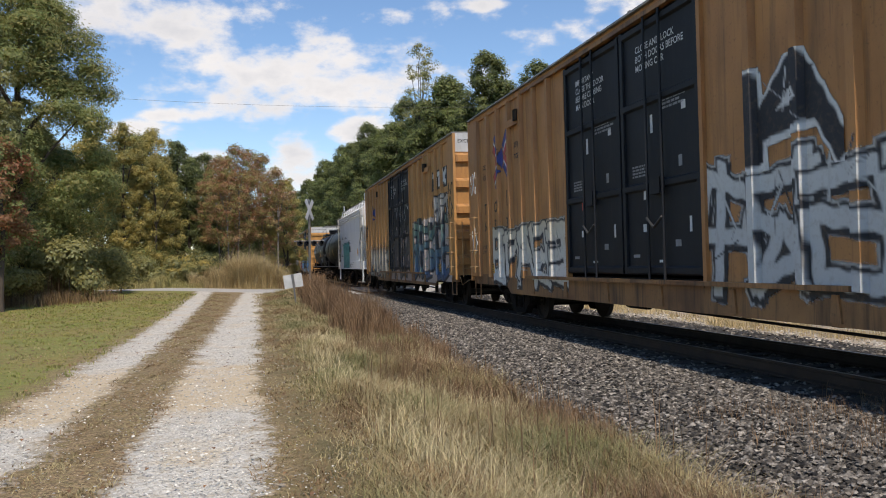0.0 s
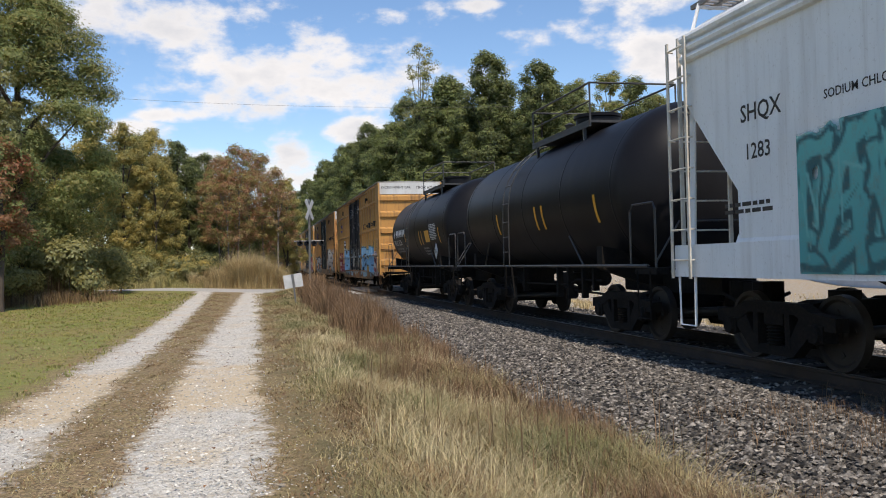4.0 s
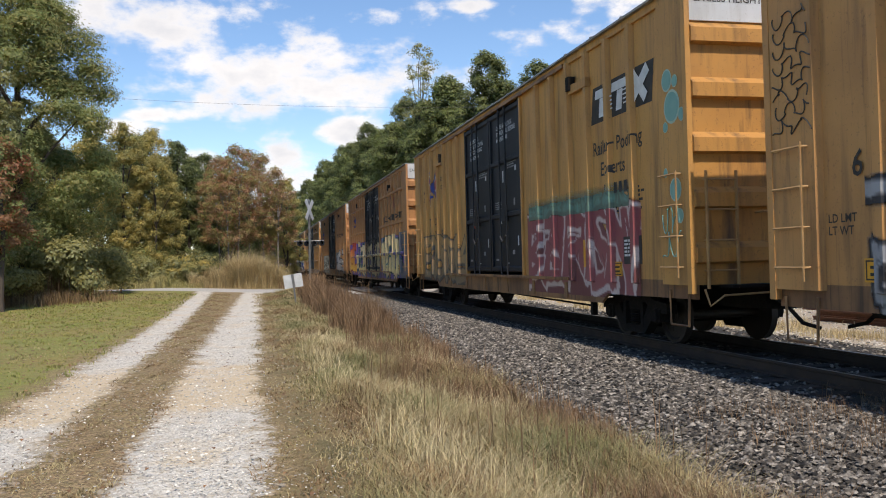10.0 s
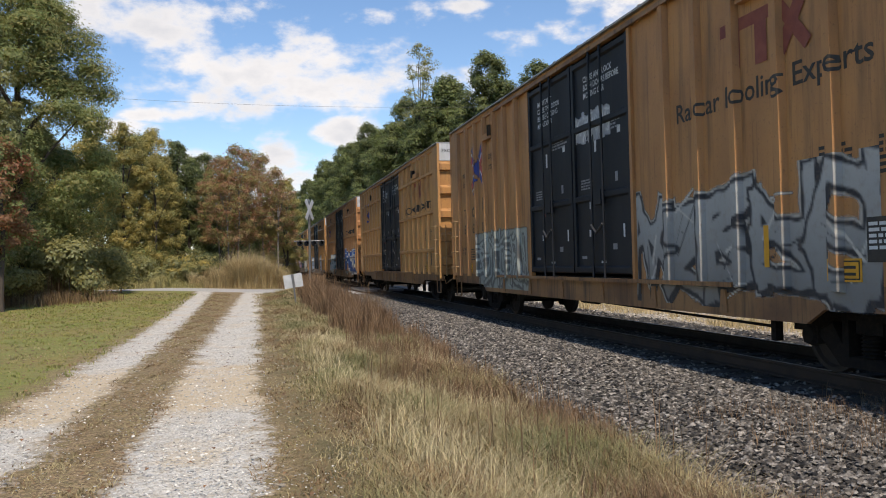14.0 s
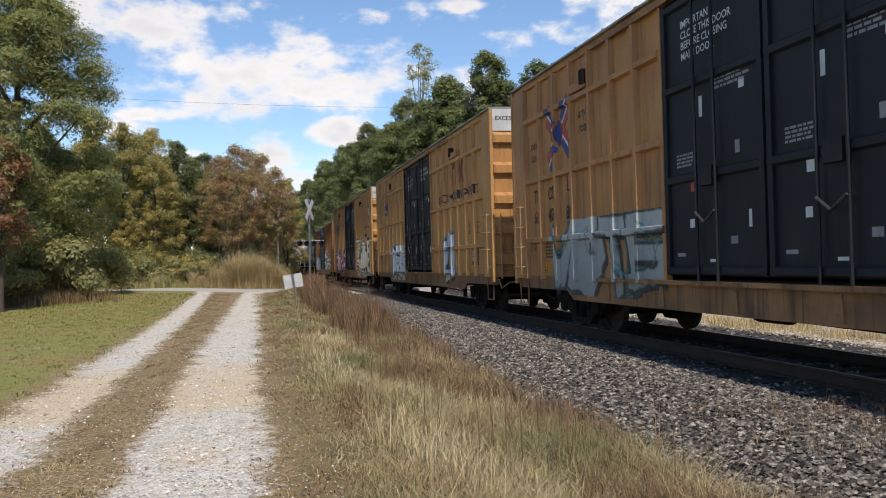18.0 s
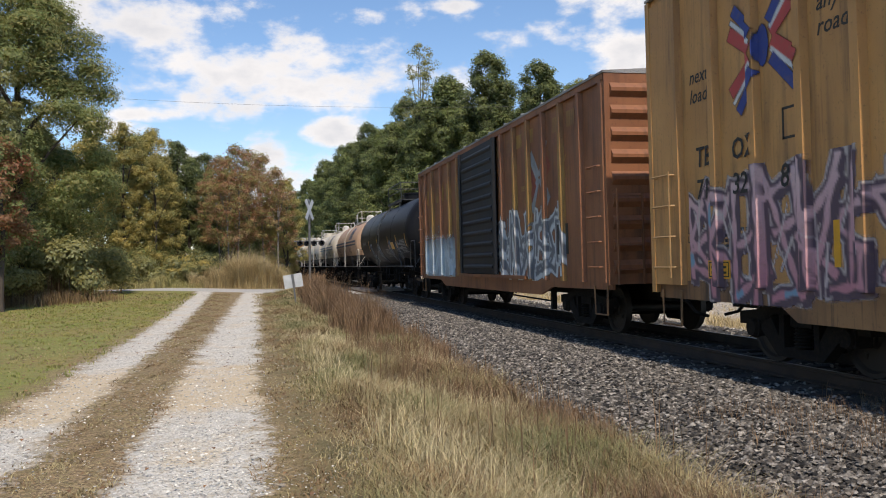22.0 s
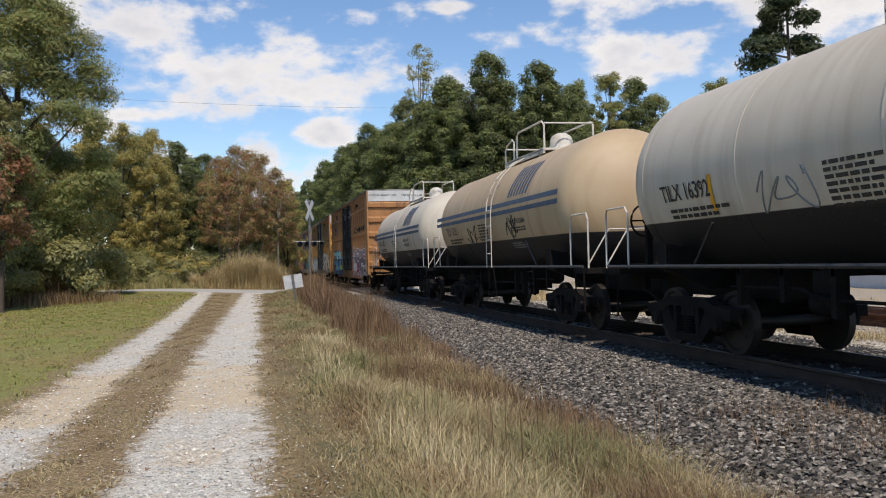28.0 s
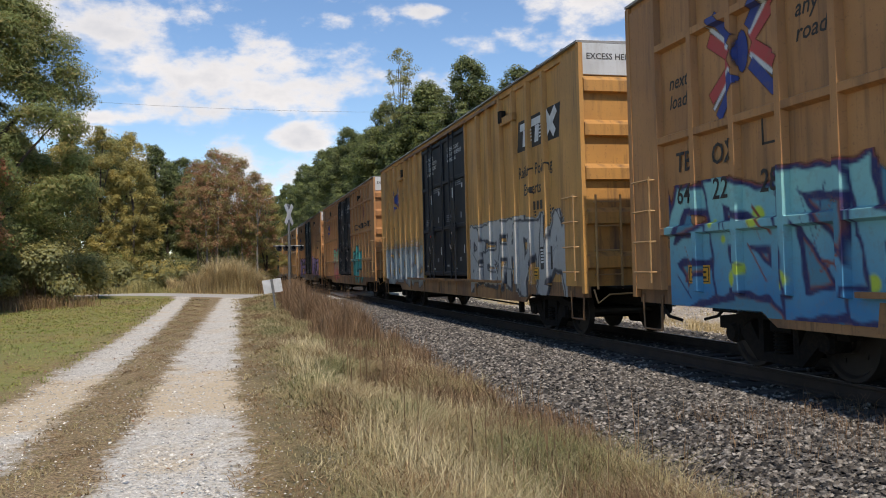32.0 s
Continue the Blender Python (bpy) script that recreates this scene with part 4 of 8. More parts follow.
        for words, z, a in (("Railcar Pooling", 3.22, 0.05), ("Experts", 2.84, 0.35)):
            sign_text(words, 0.34, M["letter_black"], car, (SHEET - 0.004, -(u0 + a), z), wide=0.95, ribs=both)
        flat_shape(car, "small_lettering", [[(u0 + 0.5 + 0.2 * k, 2.5), (u0 + 0.62 + 0.2 * k, 2.5), (u0 + 0.62 + 0.2 * k, 2.68), (u0 + 0.5 + 0.2 * k, 2.68)] for k in range(5)], M["letter_black"])
    else:
        u0 = hl - 5.0
        polys = [[(u0 + 0.15, 4.20), (u0 + 1.30, 4.20), (u0 + 1.30, 4.36), (u0 + 0.15, 4.36)], [(u0 + 0.36, 3.74), (u0 + 0.60, 3.74), (u0 + 0.60, 4.20), (u0 + 0.36, 4.20)],
                 [(u0 + 0.92, 3.70), (u0 + 1.16, 3.70), (u0 + 1.16, 4.20), (u0 + 0.92, 4.20)], strip((u0 + 1.42, 3.74), (u0 + 1.88, 4.36), 0.2), strip((u0 + 1.36, 4.34), (u0 + 1.92, 3.72), 0.17)]
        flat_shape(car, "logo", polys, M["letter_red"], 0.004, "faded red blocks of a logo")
        if logo == "caps":
            sign_text("RAILCAR POOLING EXPERTS", 0.36, M["letter_black"], car, (SHEET - 0.004, -3.55, 3.26), wide=1.04, ribs=both)
        else:
            sign_text("Railcar Pooling Experts", 0.38, M["letter_black"], car, (SHEET - 0.004, -3.75, 3.30), wide=1.12, ribs=both)
    ps, rs = posts_of(style), rails_of(style)
    if far_paint:
        spray(car, far_paint[0], far_paint[1], far_paint[2], far_paint[3], far_paint[4], ps, rs, RIB, SHEET)
    if near_paint:
        spray(car, near_paint[0], near_paint[1], near_paint[2], near_paint[3], near_paint[4], ps, rs, RIB, SHEET)
    for q in extra:
        spray(car, q[0], q[1], q[2], q[3], q[4], ps, rs, RIB, SHEET)
    return car


def tag(car, y, z, w, h, rows, seed, material, lift=RIB):
    """Rows of looping tag strokes sprayed with a thin line on the near wall."""
    rnd = random.Random(seed)
    for i in range(rows):
        a, b, c = rnd.uniform(9, 14), rnd.uniform(16, 24), rnd.uniform(0, 6)
        hh = h / rows
        pts = []
        for k in range(48):
            f = k / 47
            pts.append((SHEET - lift - 0.008, y - w * (f + 0.07 * math.sin(b * f + c)), z + h - hh * (i + 0.5) + hh * (0.38 * math.sin(a * f + c) + 0.16 * math.sin(b * 1.3 * f))))
        part("graffiti", Shape().tube(pts, 0.009, 4).mesh("graffiti", material), car, (0, 0, 0), "thin looping spray-can tag")


# ---- tank cars ----
def tank_outline(length, r, head=0.9):
    h = length / 2
    pts = [(-h, 0.0)] + [(-h + head * (1 - math.cos(a)), r * math.sin(a)) for a in [math.pi / 2 * k / 10 for k in range(1, 11)]]
    return pts + [(-y, q) for y, q in reversed(pts)]


def shell_patch(parent, name, poly, r, cz, material, lift=0.006, label=""):
    """A flat outline (metres to the right, up) laid on the near side of a drum that lies along y."""
    s = Shape()
    pts = []
    for u, v in poly:
        a = math.asin(max(-1.0, min(1.0, (v - cz) / r)))
        pts.append((-(r + lift) * math.cos(a), -u, cz + (r + lift) * math.sin(a)))
    s.add(pts, [tuple(range(len(pts)))])
    return part(name, s.mesh(name, material), parent, (0, 0, 0), label)


def shell_text(words, size, material, car, y, z, r, cz, wide=1.0):
    a = math.degrees(math.asin((z - cz) / r))
    me = text_mesh(words, size, material, wide)
    ob = part("lettering", me, car)
    ob.matrix_basis = pose(0, y, cz) @ pose(0, 0, 0, 0, 0, -90) @ pose(0, 0, 0, 90 - a) @ pose(0, 0, r + 0.012)
    return ob


def tank_car(paint, label, length, r=1.47, cz=2.62, trim="grab_white", railing=True, dome="round", stripes=False, band_y=(), lad_y=-0.75):
    car = thing("tank_car", label, "railcar", "cars of the freight train")
    g = M[trim]
    h = length / 2
    part("tank_shell", Shape().lathe([(y, q) for y, q in tank_outline(length, r, 0.5 if paint == "tank_tan" else 0.9)], 1, 64, (0, 0, cz)).mesh("tank_shell", M[paint], True), car)
    for k in range(5):
        y = -h + 1.0 + (length - 2.0) * k / 4
        part("weld_ring", Shape().lathe([(y - 0.03, r - 0.004), (y - 0.015, r + 0.006), (y + 0.015, r + 0.006), (y + 0.03, r - 0.004)], 1, 64, (0, 0, cz)).mesh("weld_ring", M[paint], True), car)
    if stripes:
        ink = M["stripe_dark" if paint == "tank_tan" else "stripe_blue"]
        for v0, v1 in ((2.54, 2.64), (2.72, 2.83)):
            s = Shape()
            for a in (v0, v1):
                t = math.asin((a - cz) / r)
                s.v += [(-(r + 0.008) * math.cos(t), -h + 0.9, cz + (r + 0.008) * math.sin(t)), (-(r + 0.008) * math.cos(t), h - 0.25, cz + (r + 0.008) * math.sin(t))]
            s.f.append((0, 1, 3, 2))
            part("stripe", s.mesh("stripe", ink), car, (0, 0, 0), "dark blue painted stripe")
    top = cz + r
    # platform, dome and railing over the middle
    wx = 0.92 if trim == "grab_black" else 0.62            # half the platform's width
    y0, y1 = (-2.75, 0.65) if trim == "grab_black" else (-2.25, 0.85)
    part("platform", Shape().box(-(wx + 0.03), (wx + 0.03), y0, y1, top - 0.02, top + 0.03).box(-(wx + 0.03), -(wx - 0.02), y0, y1, top - 0.10, top).box((wx - 0.02), (wx + 0.03), y0, y1, top - 0.10, top).mesh("platform", g), car)
    for x, y in ((-wx, y0 + 0.3), (-wx, y1 - 0.3), (wx, y0 + 0.3), (wx, y1 - 0.3)):
        part("platform_bracket", Shape().box(x - 0.03, x + 0.03, y - 0.03, y + 0.03, top - 0.36, top).mesh("platform_bracket", g), car)
    if dome == "round":
        part("dome", Shape().lathe([(top - 0.1, 0.28), (top + 0.26, 0.28), (top + 0.37, 0.23), (top + 0.44, 0.13), (top + 0.46, 0.0)], 2, 24, (0, -1.75, 0)).mesh("dome", M["grab_white"], True), car)
    else:
        part("dome", Shape().lathe([(top - 0.1, 0.48), (top + 0.34, 0.48), (top + 0.36, 0.52), (top + 0.42, 0.52), (top + 0.42, 0.0)], 2, 24, (0, -1.0, 0)).mesh("dome", M[paint], True), car)
        part("valve", Shape().lathe([(top, 0.09), (top + 0.3, 0.09), (top + 0.36, 0.13), (top + 0.42, 0.0)], 2, 12, (-0.3, -0.1, 0)).mesh("valve", g, True), car)
    if railing and trim == "grab_black":
        for x in (-wx, wx):
            part("handrail", Shape().tube([(x, y0, top - 0.05), (x, y0, top + 0.76), (x, y1, top + 0.76), (x, y1, top - 0.05)], 0.022, 6).mesh("handrail", g), car)
            part("handrail", Shape().tube([(x, y0, top + 0.40), (x, y1, top + 0.40)], 0.016, 6).mesh("handrail", g), car)
        for y in (y0, y1):
            part("handrail", Shape().tube([(-wx, y, top + 0.76), (wx, y, top + 0.76)], 0.02, 6).mesh("handrail", g), car)
    elif railing:
        for x in (-wx, wx):
            part("handrail", Shape().tube([(x, y0, top - 0.05), (x, y0, top + 0.58), (x, y0 + 0.15, top + 0.68), (x, y1 - 1.15, top + 0.68), (x, y1 - 1.0, top + 0.58), (x, y1 - 1.0, top - 0.05)], 0.024, 6).mesh("handrail", g), car)
            part("handrail", Shape().tube([(x, y1 - 0.75, top - 0.05), (x, y1 - 0.75, top + 0.50), (x, y1 - 0.6, top + 0.58), (x, y1 - 0.1, top + 0.46), (x, y1, top + 0.36), (x, y1, top - 0.25)], 0.022, 6).mesh("handrail", g), car)
        for y in (y0, y1):
            part("handrail", Shape().tube([(-wx, y, top + (0.62 if y < 0 else 0.40)), (wx, y, top + (0.62 if y < 0 else 0.40))], 0.02, 6).mesh("handrail", g), car)
    # side ladder that follows the shell
    lad = Shape()
    for y in (lad_y, lad_y + 0.44):
        pts = [(-(r + 0.10) * math.cos(a), y, cz + (r + 0.10) * math.sin(a)) for a in [radians(q) for q in range(78, -1, -13)]] + [(-r - 0.10, y, 1.25)]
        lad.tube(pts, 0.015, 6)
    for q in (70, 52, 36, 20, 4):
        a = radians(q)
        lad.tube([(-(r + 0.10) * math.cos(a), lad_y, cz + (r + 0.10) * math.sin(a)), (-(r + 0.10) * math.cos(a), lad_y + 0.44, cz + (r + 0.10) * math.sin(a))], 0.016, 6)
    for z in (2.3, 1.95, 1.6):
        lad.tube([(-r - 0.10, lad_y, z), (-r - 0.10, lad_y + 0.44, z)], 0.016, 6)
    part("ladder", lad.mesh("ladder", g if trim != "grab_white" else M["grab_white"]), car)
    part("ladder_step", Shape().tube([(-r - 0.05, lad_y, 1.25), (-r - 0.02, lad_y - 0.15, 0.55), (-r - 0.02, lad_y + 0.6, 0.55), (-r - 0.05, lad_y + 0.44, 1.25)], 0.018, 4).mesh("ladder_step", M["under"]), car)
    # sill, saddles and ends
    for x in (-1.47, 1.47):
        part("side_bar", Shape().tube([(x, -h - 0.35, 1.27), (x, h + 0.35, 1.27)], 0.03, 6).mesh("side_bar", M["grab_black"]), car)
    for s in (-1, 1):
        part("stub_sill", Shape().box(-0.3, 0.3, min(s * (h - 3.0), s * (h + 0.5)), max(s * (h - 3.0), s * (h + 0.5)), 0.78, 1.30).mesh("stub_sill", M["under"]), car)
        part("saddle", Shape().prism([(-1.45, 1.22), (-1.45, 1.62), (-1.1, 1.55), (-0.5, 1.22), (0.5, 1.22), (1.1, 1.55), (1.45, 1.62), (1.45, 1.22), (0.6, 0.92), (-0.6, 0.92)], 1, s * (h - 1.55) - 0.12, s * (h - 1.55) + 0.12).mesh("saddle", M["under"]), car)
        part("end_platform", Shape().box(-1.47, 1.47, min(s * (h - 0.1), s * (h + 0.62)), max(s * (h - 0.1), s * (h + 0.62)), 1.14, 1.24).mesh("end_platform", M["under"]), car)
        for x in (-1.42, 1.42):
            part("end_handrail", Shape().tube([(x, s * (h - 0.35), 1.24), (x, s * (h - 0.35), 2.15), (x, s * (h - 0.25), 2.25), (x, s * (h + 0.45), 2.25), (x, s * (h + 0.52), 2.15), (x, s * (h + 0.52), 1.24)], 0.018, 6).mesh("end_handrail", g), car)
        part("end_handrail", Shape().tube([(-1.42, s * (h + 0.50), 1.30), (-1.0, s * (h + 0.50), 1.95), (1.0, s * (h + 0.50), 1.95), (1.42, s * (h + 0.50), 1.30)], 0.017, 6).mesh("end_handrail", g), car)
        part("sill_step", Shape().tube([(-1.47, s * (h + 0.2) - 0.22, 1.2), (-1.47, s * (h + 0.2) - 0.2, 0.45), (-1.47, s * (h + 0.2) + 0.2, 0.45), (-1.47, s * (h + 0.2) + 0.22, 1.2)], 0.02, 4).mesh("sill_step", M["under"]), car)
        part("saddle_strut", Shape().tube([(-1.40, s * (h - 2.4), 1.27), (-1.44, s * (h - 3.0), 1.85)], 0.02, 6).mesh("saddle_strut", M["grab_black"]), car)
        bogie(car, s * (h - 1.55))
        coupler(car, s * (h + 0.5), s)
    part("brake_wheel", Shape().lathe([(h + 0.30, 0.0), (h + 0.30, 0.06), (h + 0.36, 0.06), (h + 0.36, 0.0)], 1, 10, (-0.75, 0, 2.05))
         .tube([(-0.75 + 0.28 * math.cos(a), h + 0.34, 2.05 + 0.28 * math.sin(a)) for a in [2 * math.pi * k / 20 for k in range(21)]], 0.02, 5)
         .tube([(-1.03, h + 0.33, 2.05), (-0.47, h + 0.33, 2.05)], 0.016, 5).tube([(-0.75, h + 0.33, 1.77), (-0.75, h + 0.33, 2.33)], 0.016, 5)
         .box(-0.80, -0.70, h + 0.2, h + 0.3, 1.24, 2.1).mesh("brake_wheel", M["under"]), car)
    part("brake_reservoir", Shape().lathe([(-0.5, 0.0), (-0.5, 0.18), (0.5, 0.18), (0.5, 0.0)], 1, 14, (0.4, 0.3, 0.95)).box(-0.5, 0.2, -0.5, 0.4, 0.85, 1.1).mesh("brake_reservoir", M["under"]), car)
    part("brake_pipe", Shape().tube([(-0.95, -h + 2.6, 0.98), (-0.95, -1.9, 0.98), (-0.95, -1.5, 0.86), (-0.95, 1.7, 0.86), (-0.95, 2.0, 0.98), (-0.95, h - 2.6, 0.98)], 0.022, 6).mesh("brake_pipe", M["under"]), car)
    part("brake_rod", Shape().tube([(-0.55, -h + 2.3, 0.66), (-0.55, -0.7, 0.72), (-0.4, 0.3, 0.76)], 0.024, 6).mesh("brake_rod", M["under"]), car)
    for y, low in ((-h + 2.9, 0.78), (-2.35, 0.62), (-1.55, 0.58), (-0.95, 0.60), (1.35, 0.66), (2.3, 0.80), (h - 2.9, 0.74)):
        part("pipe_hanger", Shape().box(-1.02, -0.90, y - 0.045, y + 0.045, low, 1.24).box(-1.02, 0.2, y - 0.03, y + 0.03, 1.14, 1.24).mesh("pipe_hanger", M["under"]), car)
    part("brake_cylinder", Shape().lathe([(1.55, 0.0), (1.55, 0.14), (2.05, 0.14), (2.15, 0.06), (2.15, 0.0)], 1, 14, (-0.7, 0, 0.80)).box(-0.8, -0.6, 1.6, 2.0, 0.92, 1.2).mesh("brake_cylinder", M["under"], True), car)
    part("outlet_valve", Shape().lathe([(0.62, 0.0), (0.62, 0.16), (0.8, 0.16), (0.85, 0.24), (1.2, 0.24)], 2, 14).mesh("outlet_valve", M["under"]), car)
    for y in band_y:
        s = Shape()
        for q in range(-2, 3):
            a = radians(-13 + 5 * q)
            for yy in (y - 0.05, y + 0.05):
                s.v.append((-(r + 0.01) * math.cos(a), yy, cz + (r + 0.01) * math.sin(a)))
        s.f += [(2 * k, 2 * k + 1, 2 * k + 3, 2 * k + 2) for k in range(4)]
        part("reflector", s.mesh("reflector", M["reflector"]), car, (0, 0, 0), "yellow reflective strip")
    return car


def shell_bars(car, y, z, rows, width, height, material, r, cz, seed=1):
    """Rows of plain bars on the near side of the shell; y: where the rows start, at +y."""
    rnd = random.Random(seed)
    s = Shape()
    for i in range(rows):
        a = 0.0
        z0 = z - i * height * 1.7
        t0, t1 = math.asin((z0 - cz) / r), math.asin((z0 - height - cz) / r)
        end = width * rnd.uniform(0.75, 1.0)
        while a < end:
            w = rnd.uniform(0.6, 2.2) * height * 2
            R = r + 0.009
            s.add([(-R * math.cos(t), y - b, cz + R * math.sin(t)) for t, b in ((t0, a), (t0, a + w), (t1, a + w), (t1, a))], [(0, 1, 2, 3)])
            a += w + height * 0.7
    return part("small_lettering", s.mesh("small_lettering", material), car)


def scrawl(car, y, z, w, h, seed, material, r, cz):
    """A looping tag drawn with a thin line on the near side of the shell."""
    rnd = random.Random(seed)
    a, b, c = rnd.uniform(4, 7), rnd.uniform(6, 9), rnd.uniform(0, 6)
    pts = []
    for k in range(60):
        f = k / 59
        t = math.asin((z + h * (0.5 * math.sin(a * 3.1 * f + c) + 0.25 * math.sin(b * 4.3 * f)) - cz) / r)
        pts.append((-(r + 0.006) * math.cos(t), y - w * (f + 0.13 * math.sin(b * 3.7 * f + c)), cz + (r + 0.006) * math.sin(t)))
    return part("graffiti", Shape().tube(pts, 0.011, 4).mesh("graffiti", material), car, (0, 0, 0), "looping spray-can tag")


# ---- hopper car ----
def hopper_car():
    car = thing("hopper_car", "pale grey covered hopper railcar with sloped ends and teal graffiti", "railcar", "cars of the freight train")
    L, hw, top, low = 11.7, 1.55, 4.45, 1.55
    h = L / 2
    g = M["hopper_grey"]
    # side sheets, slightly bowed, cut back under the sloping ends
    outline = [(-h, top), (-h, 3.95), (-h + 0.55, 3.5), (-h + 1.35, 2.72), (-h + 1.6, 2.2), (-h + 1.6, low), (h - 1.25, low), (h - 1.25, 2.2), (h - 0.55, 2.95), (h, 3.55), (h, top)]
    for x0, x1 in ((-hw, -hw + 0.05), (hw - 0.05, hw)):
        part("side_wall", Shape().prism(outline, 0, x0, x1).mesh("side_wall", g), car)
    part("side_sill", Shape().box(-hw - 0.02, -hw + 0.14, -h - 0.35, h + 0.35, 1.12, 1.56).prism([(-hw - 0.02, 1.56), (-hw + 0.02, 1.66), (-hw + 0.1, 1.66), (-hw + 0.14, 1.56)], 1, -h + 1.55, h - 1.2).mesh("side_sill", g), car)
    part("side_sill", Shape().box(hw - 0.14, hw + 0.02, -h - 0.35, h + 0.35, 1.12, 1.56).mesh("side_sill", g), car)
    for z in (top - 0.06, top - 0.20, top - 0.34):
        part("top_rail", Shape().tube([(-hw - 0.01, -h, z), (-hw - 0.01, h, z)], 0.06, 8).mesh("top_rail", g, True), car)
    for s in (-1, 1):
        part("slope_sheet", Shape().add([(-hw + 0.05, s * h, 3.52), (hw - 0.05, s * h, 3.52), (hw - 0.05, s * (h - 2.9), 1.2), (-hw + 0.05, s * (h - 2.9), 1.2),
                                         (-hw + 0.05, s * (h - 0.04), 3.55), (hw - 0.05, s * (h - 0.04), 3.55), (hw - 0.05, s * (h - 2.96), 1.2), (-hw + 0.05, s * (h - 2.96), 1.2)],
                                        [(0, 1, 2, 3), (4, 7, 6, 5), (0, 4, 5, 1), (2, 6, 7, 3), (0, 3, 7, 4), (1, 5, 6, 2)]).mesh("slope_sheet", g), car)
        part("end_wall", Shape().box(-hw, hw, min(s * h, s * (h - 0.05)), max(s * h, s * (h - 0.05)), 3.5, top).mesh("end_wall", g), car)
        part("end_platform", Shape().box(-hw, hw, min(s * (h - 0.9), s * (h + 0.4)), max(s * (h - 0.9), s * (h + 0.4)), 1.12, 1.22).mesh("end_platform", g), car)
        for x in (-hw + 0.12, hw - 0.12):
            part("end_post", Shape().tube([(x, s * (h + 0.1), 1.2), (x, s * (h - 0.02), 3.6)], 0.05, 4).mesh("end_post", g), car)
        part("end_brace", Shape().tube([(-0.6, s * (h + 0.1), 1.2), (-0.6, s * (h - 0.5), 2.9)], 0.07, 4).tube([(0.6, s * (h + 0.1), 1.2), (0.6, s * (h - 0.5), 2.9)], 0.07, 4).mesh("end_brace", g), car)
        ladder(car, (-hw - 0.0, s * (h + 0.05) - 0.24, 1.35), 8, 0.48, 0.42, M["grab_white"], "y", True, "side_ladder")
        e = Shape()
        for k in range(8):
            e.tube([(-hw + 0.1, s * (h + 0.30), 1.35 + 0.42 * k), (-hw + 0.85, s * (h + 0.30), 1.35 + 0.42 * k)], 0.014, 6)
        e.box(-hw + 0.07, -hw + 0.12, s * (h + 0.30) - 0.02, s * (h + 0.30) + 0.02, 1.2, 4.5).box(-hw + 0.82, -hw + 0.87, s * (h + 0.30) - 0.02, s * (h + 0.30) + 0.02, 1.2, 4.5)
        part("end_ladder", e.mesh("end_ladder", M["grab_white"]), car)
        part("sill_step", Shape().tube([(-hw, s * (h + 0.05) - 0.22, 1.2), (-hw, s * (h + 0.05) - 0.2, 0.45), (-hw, s * (h + 0.05) + 0.2, 0.45), (-hw, s * (h + 0.05) + 0.22, 1.2)], 0.022, 4).mesh("sill_step", g), car)
        bogie(car, s * (h - 1.15))
        coupler(car, s * (h + 0.4), s)
        part("hopper_bay", Shape().add([(-1.45, s * 0.25, 1.3), (1.45, s * 0.25, 1.3), (1.45, s * 2.9, 1.3), (-1.45, s * 2.9, 1.3), (-0.5, s * 1.2, 0.5), (0.5, s * 1.2, 0.5), (0.5, s * 1.9, 0.5), (-0.5, s * 1.9, 0.5)],
                                       [(0, 1, 5, 4), (1, 2, 6, 5), (2, 3, 7, 6), (3, 0, 4, 7), (4, 5, 6, 7)]).mesh("hopper_bay", M["under"]), car)
    part("brake_wheel", Shape().lathe([(-h + 0.12, 0.0), (-h + 0.12, 0.28), (-h + 0.17, 0.28), (-h + 0.17, 0.22), (-h + 0.15, 0.0)], 1, 20, (0.2, 0, 2.6)).mesh("brake_wheel", g), car)
    part("roof", Shape().prism([(-hw, top), (-hw + 0.35, top + 0.22), (0, top + 0.28), (hw - 0.35, top + 0.22), (hw, top)], 1, -h, h).mesh("roof", g), car)
    for k in range(6):
        part("hatch", Shape().lathe([(top + 0.2, 0.34), (top + 0.38, 0.34), (top + 0.43, 0.0)], 2, 18, (0, -h + 1.1 + k * 1.9, 0)).mesh("hatch", g), car)
    walk_z = top + 0.50
    for x in (-1.30, 0.70):
        grid = Shape().box(x, x + 0.05, -h - 0.2, h + 0.2, walk_z - 0.06, walk_z).box(x + 0.55, x + 0.60, -h - 0.2, h + 0.2, walk_z - 0.06, walk_z).box(x + 0.27, x + 0.33, -h - 0.2, h + 0.2, walk_z - 0.05, walk_z - 0.004)
        for k in range(110):
            y = -h - 0.15 + k * (L + 0.3) / 109
            grid.box(x + 0.05, x + 0.55, y - 0.018, y + 0.018, walk_z - 0.03, walk_z - 0.008)
        part("running_board", grid.mesh("running_board", M["roof_metal"]), car, (0, 0, 0), "steel grating roof walkway")
        for k in range(10):
            y = -h + k * L / 9
            part("board_bracket", Shape().tube([(x - 0.12 if x < 0 else x + 0.72, y, top), (x + 0.02 if x < 0 else x + 0.58, y, walk_z - 0.03)], 0.028, 4).box(x, x + 0.6, y - 0.02, y + 0.02, walk_z - 0.10, walk_z - 0.06).mesh("board_bracket", g), car)
    for s in (-1, 1):
        part("handrail", Shape().tube([(-1.28, s * h, walk_z), (-1.28, s * h, walk_z + 0.35), (-1.28, s * (h - 0.7), walk_z + 0.35), (-1.28, s * (h - 0.7), walk_z)], 0.016, 5).mesh("handrail", g), car)
    plane = -hw - 0.004
